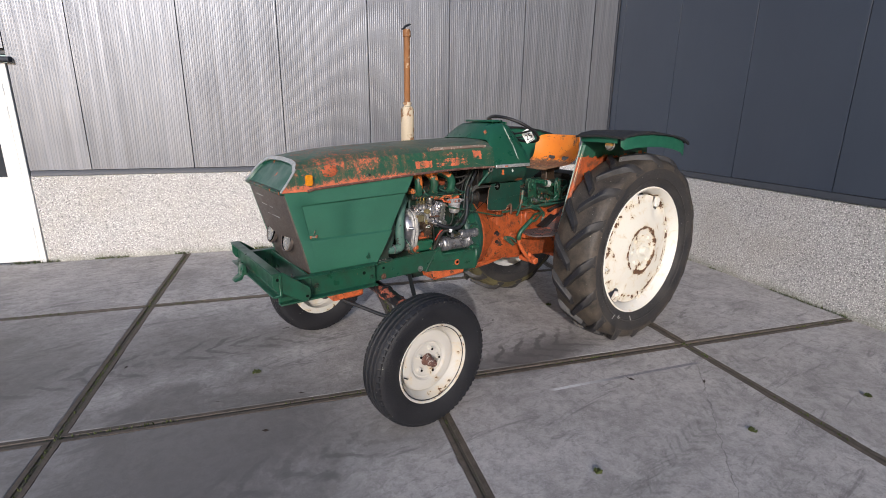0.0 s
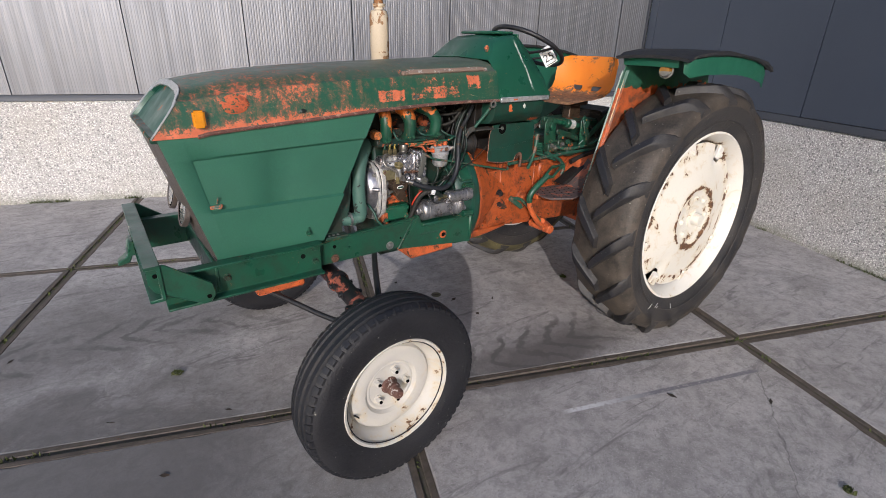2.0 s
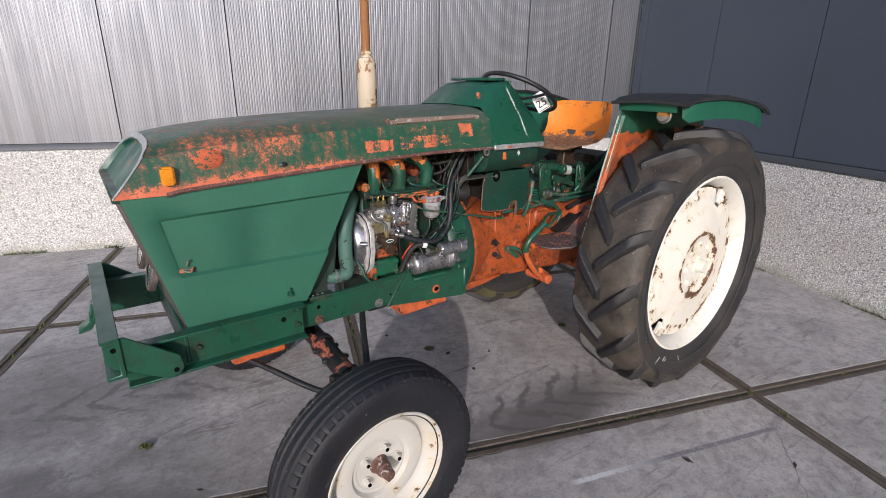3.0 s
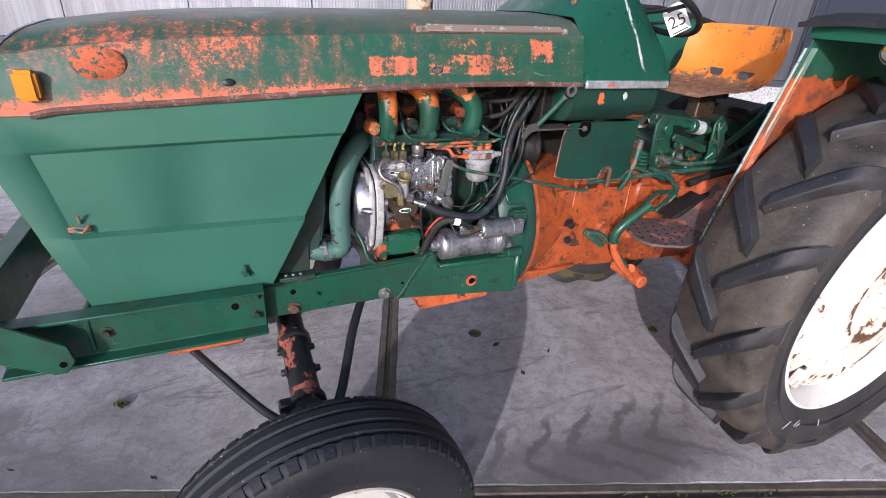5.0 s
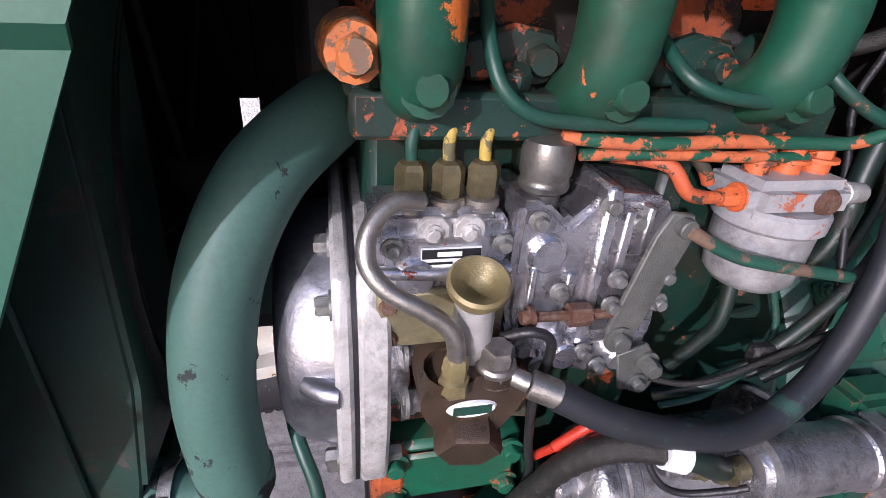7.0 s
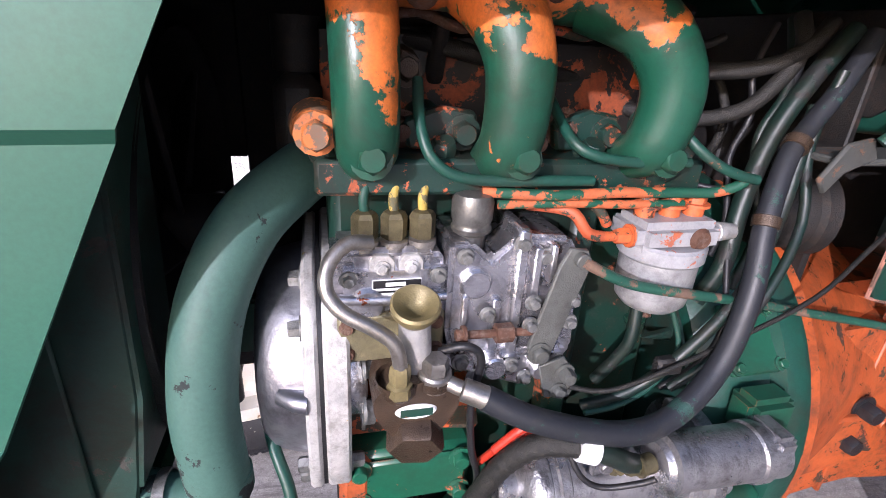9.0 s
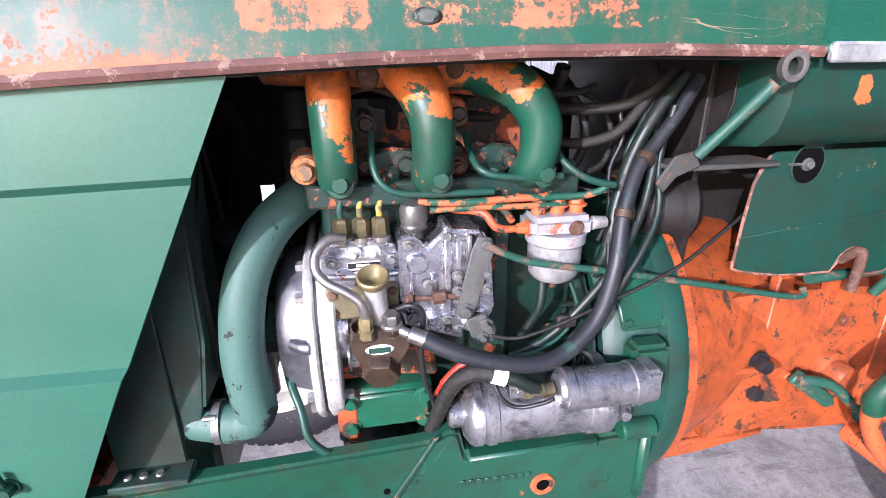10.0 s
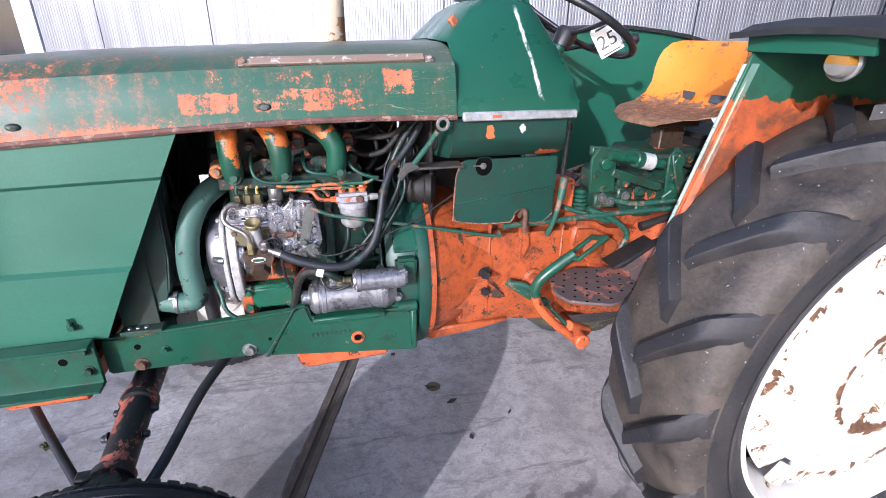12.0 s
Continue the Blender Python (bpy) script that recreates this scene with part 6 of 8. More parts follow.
for k in range(3):
    part("rivet", lathe(B(), [(0, 0.004), (0.005, 0.003), (0.006, 0)], (1.965 - 0.02 * k, 0.268, 0.822), (0, 0, 1), 10), m_bolt, shroud)
fan = part("fan", cyl(B(), (1.74, 0, 1.06), (1.875, 0, 1.06), 0.04, None, 20, 0.004), m_engine_dark, T)
for k in range(6):
    t = B()
    box(t, -0.004, 0.004, -0.035, 0.035, 0.04, 0.205, 0.002)
    bmesh.ops.transform(t, matrix=pose(1.866, 0, 1.06) @ pose(0, 0, 0, 60 * k + 42, 0, 0) @ pose(0, 0, 0, 0, 0, 32), verts=t.verts)
    part("fan_blade", t, m_engine_dark, fan)
part("fan_belt", tube(B(), [(1.755, 0.05, 1.06), (1.755, 0.09, 0.95), (1.755, 0.06, 0.86), (1.755, -0.06, 0.86), (1.755, -0.09, 0.95), (1.755, -0.05, 1.06), (1.755, 0, 1.10), (1.755, 0.05, 1.06)], 0.007, 6, 4), m_black, T)
part("thermostat_housing", cyl(box(B(), 1.69, 1.735, 0.02, 0.13, 1.14, 1.25, 0.012), (1.712, 0.075, 1.25), (1.712, 0.075, 1.30), 0.025), m_engine_dark, T)

# starter
st = B()
lathe(st, [(0, -0.030), (0.0158, -0.030), (0.0203, -0.026), (0.0203, -0.010), (0.0339, -0.008), (0.0452, 0.0), (0.0492, 0.006), (0.0492, 0.016), (0.0469, 0.018), (0.0469, 0.024), (0.0503, 0.026), (0.0503, 0.036), (0.0480, 0.038), (0.0480, 0.175), (0.0508, 0.177), (0.0520, 0.205), (0.0362, 0.235), (0, 0.235)], (1.500, 0.262, 0.853), (-1, 0, -0.02), 36)
starter = part("starter_motor", st, m_starter, T, "silver-painted starter motor with grime")
so = B()
lathe(so, [(0, -0.004), (0.0132, -0.002), (0.0220, 0.0), (0.0253, 0.006), (0.0314, 0.008), (0.0314, 0.020), (0.0292, 0.022), (0.0292, 0.105), (0.0319, 0.107), (0.0319, 0.118), (0.0292, 0.12), (0.0292, 0.140), (0, 0.140)], (1.388, 0.315, 0.915), (-1, 0, -0.03), 28)
sol = part("solenoid", so, m_starter, starter)
part("solenoid_block", box(B(), 1.268, 1.240, 0.292, 0.338, 0.893, 0.942, 0.006, 2), m_starter, starter)
part("terminal", hexbolt(hexbolt(cyl(B(), (1.395, 0.318, 0.921), (1.412, 0.320, 0.921), 0.010, None, 14), (1.412, 0.324, 0.925), (1, 0, 0), 0.007, 0.014), (1.425, 0.305, 0.912), (0, 1, 0.4), 0.008, 0.010), m_nut, sol)
part("contact_strap", hexbolt(prism(B(), [(1.452, 0.925), (1.432, 0.932), (1.425, 0.905), (1.448, 0.900)], 0.300, 0.306, "xz", 0.001), (1.438, 0.306, 0.915), (0, 1, 0), 0.007, 0.006), m_starter, starter)
part("lead", tube(B(), [(1.475, 0.290, 0.935), (1.462, 0.306, 0.905), (1.440, 0.314, 0.893), (1.410, 0.326, 0.905), (1.398, 0.332, 0.915)], 0.003, 14, 4), m_black, starter)
for z in (0.835, 0.895):
    part("bolt", hexbolt(B(), (1.262, 0.285, z), (0, 1, 0), 0.010, 0.012), m_starter, starter)
part("battery_cable", tube(B(), [(1.560, 0.245, 0.79), (1.548, 0.262, 0.845), (1.532, 0.285, 0.912), (1.510, 0.305, 0.950), (1.478, 0.318, 0.957)], 0.0115, 12, 16, radii=(0.0118, 0.0108) * 16), m_cable, T, "ribbed black battery cable")
part("cable_clamp", cyl(B(), (1.480, 0.318, 0.957), (1.462, 0.322, 0.952), 0.0135, None, 16, 0.001), m_white_paint, T)
part("battery_cable", tube(B(), [(1.464, 0.321, 0.953), (1.445, 0.325, 0.945), (1.428, 0.322, 0.932), (1.415, 0.320, 0.925)], 0.010, 14, 4), m_hose_green, T)

# fuel filter
fh = B()
box(fh, 1.322, 1.412, 0.195, 0.255, 1.112, 1.142, 0.008, 2), cyl(fh, (1.367, 0.226, 1.100), (1.367, 0.226, 1.118), 0.042, None, 28, 0.003)
filt = part("fuel_filter", fh, m_filter, T, "fuel filter with a pale metal bowl")
part("filter_bowl", lathe(B(), [(0, 0), (0.012, 0.0), (0.028, 0.004), (0.035, 0.012), (0.0375, 0.030), (0.038, 0.058), (0.041, 0.060), (0.041, 0.066)], (1.367, 0.226, 1.042), (0, 0, 1), 32), m_white_metal, filt)
part("bowl_screw", cyl(B(), (1.367, 0.226, 1.030), (1.367, 0.226, 1.044), 0.007, None, 8), m_rusty, filt)
for x in (1.395, 1.367, 1.340):
    part("union", hexbolt(cyl(B(), (x, 0.226, 1.142), (x, 0.226, 1.152), 0.010, None, 14), (x, 0.226, 1.152), (0, 0, 1), 0.010, 0.010), m_orange, filt)
part("union", cyl(hexbolt(B(), (1.412, 0.235, 1.125), (1, 0, 0), 0.008, 0.014), (1.428, 0.235, 1.125), (1.445, 0.235, 1.125), 0.005, None, 10), m_orange, filt)
part("vent_plug", cyl(B(), (1.322, 0.24, 1.128), (1.300, 0.24, 1.128), 0.010, 0.008, 14, 0.001), m_metal_light, filt)
part("plug", lathe(B(), [(0, 0.005), (0.008, 0.005), (0.011, 0)], (1.350, 0.255, 1.127), (0, 1, 0), 14), m_rusty, filt)

# pipes, cables and rods on the engine's side: (points, radius, material)
PIPES = (
    ([(1.615, 0.200, 1.255), (1.616, 0.225, 1.222), (1.606, 0.238, 1.196), (1.575, 0.240, 1.182), (1.50, 0.238, 1.180), (1.462, 0.236, 1.179)], 0.0048, m_pipe_green),
    ([(1.488, 0.180, 1.245), (1.486, 0.222, 1.218), (1.472, 0.240, 1.204), (1.43, 0.242, 1.197), (1.37, 0.240, 1.196)], 0.0048, m_pipe_green),
    ([(1.372, 0.200, 1.240), (1.368, 0.232, 1.215), (1.345, 0.246, 1.196), (1.318, 0.248, 1.186), (1.298, 0.248, 1.182)], 0.0048, m_pipe_green),
    ([(1.560, 0.226, 1.168), (1.50, 0.236, 1.166), (1.43, 0.236, 1.168), (1.37, 0.236, 1.167), (1.335, 0.240, 1.168), (1.314, 0.245, 1.176), (1.305, 0.246, 1.186)], 0.0050, m_pipe_worn),
    ([(1.545, 0.228, 1.156), (1.48, 0.234, 1.158), (1.425, 0.234, 1.156), (1.36, 0.232, 1.155)], 0.0042, m_pipe_worn),
    ([(1.442, 0.235, 1.125), (1.458, 0.236, 1.130), (1.470, 0.230, 1.146), (1.485, 0.222, 1.150), (1.51, 0.21, 1.150)], 0.0055, m_pipe_orange),
    ([(1.430, 0.222, 1.132), (1.440, 0.222, 1.146), (1.452, 0.215, 1.154), (1.468, 0.205, 1.154)], 0.0050, m_pipe_orange),
    ([(1.479, 0.272, 1.118), (1.44, 0.272, 1.098), (1.40, 0.272, 1.086), (1.293, 0.265, 1.062), (1.12, 0.25, 1.018), (0.948, 0.238, 0.976), (0.940, 0.238, 0.99)], 0.0050, m_rod),
    ([(1.470, 0.272, 0.985), (1.44, 0.28, 0.982), (1.40, 0.282, 0.990), (1.30, 0.276, 1.022), (1.20, 0.268, 1.06), (1.12, 0.245, 1.098), (1.06, 0.225, 1.128), (1.02, 0.200, 1.145)], 0.0026, m_cable),
    ([(1.385, 0.235, 1.045), (1.388, 0.240, 1.010), (1.395, 0.235, 0.985), (1.41, 0.225, 0.95)], 0.0065, m_hose_green),
    ([(1.345, 0.240, 1.040), (1.335, 0.250, 1.00), (1.36, 0.258, 0.965), (1.40, 0.262, 0.945), (1.44, 0.262, 0.94)], 0.0030, m_pipe_green),
    ([(1.262, 0.262, 1.255), (1.272, 0.270, 1.16), (1.300, 0.275, 1.08), (1.345, 0.270, 1.01), (1.390, 0.260, 0.96), (1.43, 0.24, 0.93)], 0.0062, m_hose_green),
    ([(1.250, 0.268, 1.285), (1.262, 0.270, 1.22), (1.255, 0.278, 1.15), (1.275, 0.280, 1.08), (1.315, 0.28, 1.01), (1.35, 0.268, 0.965)], 0.0050, m_hose_green),
    ([(1.225, 0.245, 1.320), (1.262, 0.250, 1.275), (1.288, 0.252, 1.225), (1.300, 0.250, 1.16), (1.296, 0.24, 1.09), (1.30, 0.22, 1.04)], 0.0095, m_hose_green),
    ([(1.395, 0.130, 1.275), (1.350, 0.190, 1.276), (1.300, 0.225, 1.282), (1.262, 0.235, 1.300), (1.23, 0.225, 1.325)], 0.0085, m_cable),
    ([(1.395, 0.140, 1.238), (1.350, 0.200, 1.232), (1.310, 0.228, 1.244), (1.285, 0.235, 1.268), (1.262, 0.232, 1.300), (1.25, 0.21, 1.33)], 0.0080, m_cable),
    ([(1.62, 0.150, 1.290), (1.58, 0.175, 1.285), (1.50, 0.165, 1.270), (1.42, 0.150, 1.262)], 0.0085, m_cable),
    ([(1.270, 0.205, 1.322), (1.292, 0.215, 1.28), (1.288, 0.222, 1.24), (1.305, 0.228, 1.20), (1.30, 0.235, 1.14), (1.31, 0.235, 1.10)], 0.0034, m_black),
    ([(1.385, 0.120, 1.325), (1.345, 0.150, 1.300), (1.318, 0.165, 1.262), (1.322, 0.175, 1.215), (1.345, 0.180, 1.185)], 0.0075, m_engine_dark),
    ([(1.330, 0.130, 1.300), (1.300, 0.160, 1.285), (1.282, 0.180, 1.245), (1.296, 0.195, 1.205), (1.325, 0.200, 1.190)], 0.0050, m_cable),
    ([(1.250, 0.200, 1.328), (1.268, 0.235, 1.270), (1.290, 0.240, 1.225), (1.284, 0.244, 1.175), (1.262, 0.240, 1.130), (1.275, 0.235, 1.06)], 0.0048, m_hose_green),
    ([(1.200, 0.190, 1.320), (1.232, 0.215, 1.268), (1.250, 0.225, 1.215), (1.238, 0.232, 1.165), (1.205, 0.225, 1.12)], 0.0040, m_black),
    ([(1.338, 0.205, 1.172), (1.300, 0.232, 1.170), (1.284, 0.238, 1.20), (1.27, 0.238, 1.26), (1.24, 0.22, 1.32)], 0.0035, m_black),
    ([(1.30, 0.248, 1.10), (1.30, 0.262, 1.03), (1.315, 0.262, 0.99), (1.345, 0.25, 0.95)], 0.0032, m_black),
)
for k, (pts, r, mm) in enumerate(PIPES):
    if k >= 11:
        deep = []
        for x, y, z in pts:
            f = 1 + 0.10 * min(max((z - 1.05) / 0.15, 0), 1)
            deep.append((1.66 + (x - 1.66) * f, 0.72 + (y - 0.72) * f, 1.33 + (z - 1.33) * f))
        pts = deep
    part("pipe", tube(B(), pts, r, 14, 4), mm, T)
for p, d in (((1.288, 0.262, 1.145), (-0.3, -0.35, 1)), ((1.250, 0.234, 1.213), (-0.6, -0.3, 0.7))):
    part("hose_tie", lathe(B(), [(0.009, -0.006), (0.0125, -0.005), (0.0125, 0.005), (0.009, 0.006)], p, d, 14), m_brown_cast, T)
part("wire_clip", box(B(), 1.345, 1.375, 0.262, 0.275, 0.985, 1.005, 0.003), m_engine_dark, T)
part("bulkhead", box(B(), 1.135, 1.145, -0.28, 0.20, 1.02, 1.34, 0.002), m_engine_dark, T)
part("filter_canister", lathe(B(), [(0, 0.0), (0.040, 0.0), (0.044, 0.008), (0.044, 0.05), (0.050, 0.055), (0.050, 0.07), (0.03, 0.085), (0, 0.085)], (1.205, 0.165, 1.125), (-1, 0.25, 0), 24), m_engine_dark, T)

# bell housing and gearbox
bell = B()
lathe(bell, [(0.0, 0.0), (0.20, 0.0), (0.262, 0.004), (0.275, 0.02), (0.280, 0.085), (0.296, 0.092), (0.299, 0.115), (0.296, 0.125), (0, 0.125)], (1.288, 0, 0.838), (-1, 0, 0), 56)
bellh = part("bell_housing", bell, m_bell, T, "round green bell housing")
part("housing_face", lathe(B(), [(0.05, 0.0), (0.255, 0.0), (0.262, -0.002), (0.262, -0.006), (0.05, -0.006)], (1.294, 0, 0.838), (-1, 0, 0), 48), m_bell_face, bellh, "oil-soaked front face")
for a in (28, 44, 60, 76):
    part("bolt", hexbolt(B(), (1.294, 0.243 * math.cos(radians(a)), 0.838 + 0.243 * math.sin(radians(a))), (1, 0, 0), 0.011, 0.014), m_block, bellh)
part("starter_flange", lathe(B(), [(0, 0.0), (0.058, 0.0), (0.062, 0.004), (0.062, 0.018), (0, 0.018)], (1.312, 0.262, 0.862), (-1, 0, 0), 28), m_starter, bellh)
for k in range(3):
    part("housing_rib", prism(B(), [(1.288, 1.02 - 0.05 * k), (1.288, 1.04 - 0.05 * k), (1.34, 1.03 - 0.05 * k)], 0.17 + 0.02 * k, 0.18 + 0.02 * k, "xz", 0.002), m_bell_face, bellh)
t = B()
box(t, -0.038, 0.038, -0.040, 0.040, 0, 0.008, 0.003)
for x, y in ((-0.029, -0.03), (0.029, -0.03), (-0.029, 0.031), (0.029, 0.031)):
    hexbolt(t, (x, y, 0.008), (0, 0, 1), 0.006, 0.005)
bmesh.ops.transform(t, matrix=pose(1.226, 0.232, 0.990, -52, 0, 0), verts=t.verts)
part("inspection_plate", t, m_green, bellh)
part("housing_lug", box(B(), 1.205, 1.265, 0.262, 0.300, 0.905, 0.955, 0.008, 2), m_green, bellh)
part("housing_lug", box(cyl(B(), (1.262, 0.285, 0.800), (1.205, 0.285, 0.800), 0.017, None, 14, 0.003), 1.205, 1.225, 0.24, 0.295, 0.66, 0.79, 0.006), m_green, bellh)
gb = B()
lathe(gb, [(0.0, 0), (0.292, 0.0), (0.292, 0.018), (0.276, 0.024), (0.268, 0.05), (0.250, 0.10), (0.228, 0.16), (0.214, 0.22), (0.0, 0.22)], (1.163, 0, 0.838), (-1, 0, 0), 64)
prism(gb, [(1.08, 1.01), (0.95, 1.015), (0.55, 1.00), (0.20, 0.96), (0.10, 0.90), (0.10, 0.58), (0.30, 0.585), (0.78, 0.615), (0.90, 0.635), (1.02, 0.625), (1.08, 0.635)], -0.205, 0.205, "xz", 0.045, 4)
gearbox = part("gearbox", gb, m_gearbox, T, "bright orange gearbox casing with dark scuffs")
part("rib", box(B(), 0.93, 1.12, 0.19, 0.236, 0.832, 0.842, 0.004), m_gearbox, gearbox)
part("seam", box(B(), 0.950, 0.957, 0.19, 0.2085, 0.665, 1.00, 0.002), m_gearbox, gearbox)
part("seam", box(B(), 0.700, 0.708, 0.19, 0.2085, 0.65, 0.98, 0.002), m_gearbox, gearbox)
part("belly_rib", prism(B(), [(1.14, 0.590), (1.14, 0.63), (0.86, 0.640), (0.86, 0.622), (1.0, 0.600)], -0.15, 0.17, "xz", 0.006), m_gearbox, gearbox)
part("cast_pad", prism(B(), [(1.135, 0.832), (0.960, 0.862), (0.950, 0.840), (0.955, 0.740), (1.08, 0.715), (1.135, 0.725)], 0.16, 0.226, "xz", 0.010, 3), m_gearbox, gearbox)
part("cast_foot", prism(B(), [(0.962, 0.842), (0.940, 0.812), (0.885, 0.752), (0.895, 0.735), (0.962, 0.752)], 0.16, 0.216, "xz", 0.010, 2), m_gearbox_dark, gearbox)
part("cast_pad", prism(B(), [(0.68, 0.99), (0.60, 0.985), (0.50, 0.93), (0.47, 0.86), (0.52, 0.80), (0.62, 0.82), (0.69, 0.90)], 0.18, 0.228, "xz", 0.022, 3), m_gearbox, gearbox)
part("cast_web", prism(B(), [(0.86, 1.0), (0.83, 1.0), (0.815, 0.93), (0.84, 0.87), (0.86, 0.88)], 0.19, 0.222, "xz", 0.012, 2), m_gearbox, gearbox)
part("cast_boss", lathe(B(), [(0, 0.05), (0.030, 0.05), (0.038, 0.044), (0.045, 0.0)], (0.60, 0.19, 0.90), (0, 1, 0), 22), m_gearbox, gearbox)
part("shaft_boss", lathe(B(), [(0, 0.06), (0.020, 0.06), (0.024, 0.054), (0.026, 0.03), (0.036, 0.025), (0.040, 0.0)], (0.80, 0.19, 0.80), (0, 1, 0), 22), m_gearbox, gearbox)
part("release_lever", tube(prism(B(), [(0.905, 0.80), (0.885, 0.82), (0.80, 0.755), (0.79, 0.735), (0.81, 0.73)], 0.222, 0.234, "xz", 0.003), [(0.895, 0.235, 0.808), (0.84, 0.25, 0.80), (0.80, 0.262, 0.765)], 0.009, 14, 3), m_rod, T)
part("adjuster_rod", hexbolt(tube(B(), [(0.80, 0.262, 0.765), (0.76, 0.28, 0.72), (0.70, 0.29, 0.655)], 0.007, 14, 3), (0.775, 0.272, 0.738), (0.4, -0.1, 0.6), 0.011, 0.018), m_rod, T)
part("floor_bracket", prism(B(), [(0.46, 0.90), (0.40, 0.97), (0.25, 1.00), (0.22, 0.95), (0.38, 0.84)], 0.17, 0.30, "xz", 0.01), m_orange, T)
for x, y, z in ((0.975, 0.226, 0.848), (0.972, 0.218, 0.785)):
    part("bolt", hexbolt(B(), (x, y, z), (0, 1, 0), 0.014, 0.020), m_black, gearbox)
for x, z in ((0.890, 0.795), (0.80, 0.90), (0.58, 0.93), (0.36, 0.88), (0.62, 0.66), (0.50, 0.75)):
    part("bolt", hexbolt(B(), (x, 0.204, z), (0, 1, 0), 0.011, 0.010), m_gearbox, gearbox)
part("rear_axle", lathe(B(), [(0.14, -0.2), (0.135, -0.16), (0.10, -0.20 + 0.08), (0.14, 0), (0.10, 0.17), (0.085, 0.30), (0.075, 0.56), (0.06, 0.63)], (0.02, 0.0, 0.703), (0, 1, 0), 28), m_orange, T)
part("rear_axle", lathe(B(), [(0.14, 0), (0.10, 0.17), (0.085, 0.30), (0.075, 0.56), (0.06, 0.63)], (0.02, 0.0, 0.703), (0, -1, 0), 28), m_orange, T)
part("differential", box(B(), -0.22, 0.24, -0.19, 0.19, 0.52, 0.98, 0.04, 3), m_orange, T)

# cowl over the tank, with its strip; tank and shield below
def cowl_ring(x, zl, zt, yt, yl=0.318):
    zm = zl + 0.45 * (zt - zl)
    half = [(yl, zl), (yl - 0.004, zl + 0.03), (yt + (yl - yt) * 0.66, zm), (yt + 0.012, zt - 0.02), (yt - 0.012, zt - 0.003), (0, zt + 0.004)]
    return [(x, y, z) for y, z in half] + [(x, -y, z) for y, z in half[-2::-1]]


cw = loft(B(), [cowl_ring(1.108, 1.345, 1.522, 0.245), cowl_ring(1.098, 1.345, 1.535, 0.235), cowl_ring(1.035, 1.345, 1.600, 0.190), cowl_ring(0.995, 1.345, 1.622, 0.175), cowl_ring(0.90, 1.345, 1.632, 0.172), cowl_ring(0.862, 1.345, 1.622, 0.175), cowl_ring(0.800, 1.345, 1.520, 0.225), cowl_ring(0.768, 1.345, 1.455, 0.262), cowl_ring(0.760, 1.345, 1.42, 0.268)], closed=False)
t = B()
t.faces.new([t.verts.new(p) for p in cowl_ring(0.763, 1.345, 1.425, 0.266)])
add(cw, t)
cowl = part("cowl", thick(cw, 0.004), m_cowl, T, "green dashboard cowl with a white paint scrape")
part("cowl_cap", box(box(B(), 0.88, 0.985, -0.15, 0.15, 1.632, 1.646, 0.005), 0.862, 0.872, -0.17, 0.17, 1.612, 1.634, 0.003), m_cowl, cowl)
t = B()
box(t, -0.022, 0.022, -0.008, 0.008, -0.004, 0.018, 0.003), cyl(t, (-0.012, 0, 0.010), (-0.024, 0, 0.010), 0.010, None, 12)
bmesh.ops.transform(t, matrix=pose(1.078, 0.185, 1.556, 0, -45, 25), verts=t.verts)
part("side_lamp", t, m_latch, cowl, "small chipped marker lamp")
for s in (1, -1):
    part("strip", box(B(), 0.768, 1.088, s * 0.314, s * 0.325, 1.333, 1.356, 0.003), m_trim, cowl, "dull aluminium strip with a slot" if s > 0 else "")
part("strip_slot", box(B(), 1.01, 0.985, 0.325, 0.3262, 1.340, 1.348, 0.001), m_orange, cowl)
tk = B()
rings = []
for x, k in ((1.130, 0.80), (1.125, 0.92), (1.108, 1.0), (0.785, 1.0), (0.765, 0.93)):
    half = [(0.300 * k, 1.338), (0.302 * k, 1.285), (0.292 * k, 1.250), (0.265 * k, 1.228), (0.20 * k, 1.218), (0, 1.215)]
    rings.append([(x, y, z) for y, z in half] + [(x, -y, z) for y, z in half[-2::-1]])
loft(tk, rings, True, True)
tank = part("fuel_tank", tk, m_tank, T, "green fuel tank with orange and white chips")
# Near-black sheet over the tank's front, for the shade it stands in.
part("tank_front", prism(B(), [(-0.236, 1.330), (0.236, 1.330), (0.238, 1.285), (0.230, 1.255), (0.205, 1.236), (-0.205, 1.236), (-0.238, 1.285)], 1.130, 1.134, "yz", 0.001), m_engine_dark, tank, "dark sheet over the tank's shaded front")
shp = [(1.078, 1.170), (1.060, 1.210), (1.05, 1.215), (0.775, 1.215), (0.770, 1.040), (0.800, 1.012), (0.845, 1.012), (0.850, 1.045), (0.872, 1.060), (0.895, 1.045), (0.905, 1.020), (1.00, 1.022), (1.075, 1.036), (1.084, 1.055)]
shield = part("shield_plate", prism(B(), shp, 0.238, 0.243, "xz", 0.001), m_tank, T, "bent green sheet below the tank, rusty at its edge")
part("shield_crease", prism(B(), [(1.085, 1.085), (1.085, 1.090), (0.775, 1.125), (0.775, 1.120)], 0.243, 0.2455, "xz", 0.001), m_tank, shield)
part("shield_hole", prism(B(), [(0.998 + 0.026 * math.cos(2 * math.pi * k / 20), min(1.196 + 0.029 * math.sin(2 * math.pi * k / 20), 1.221)) for k in range(20)], 0.243, 0.2446, "xz", 0), m_hole, shield)
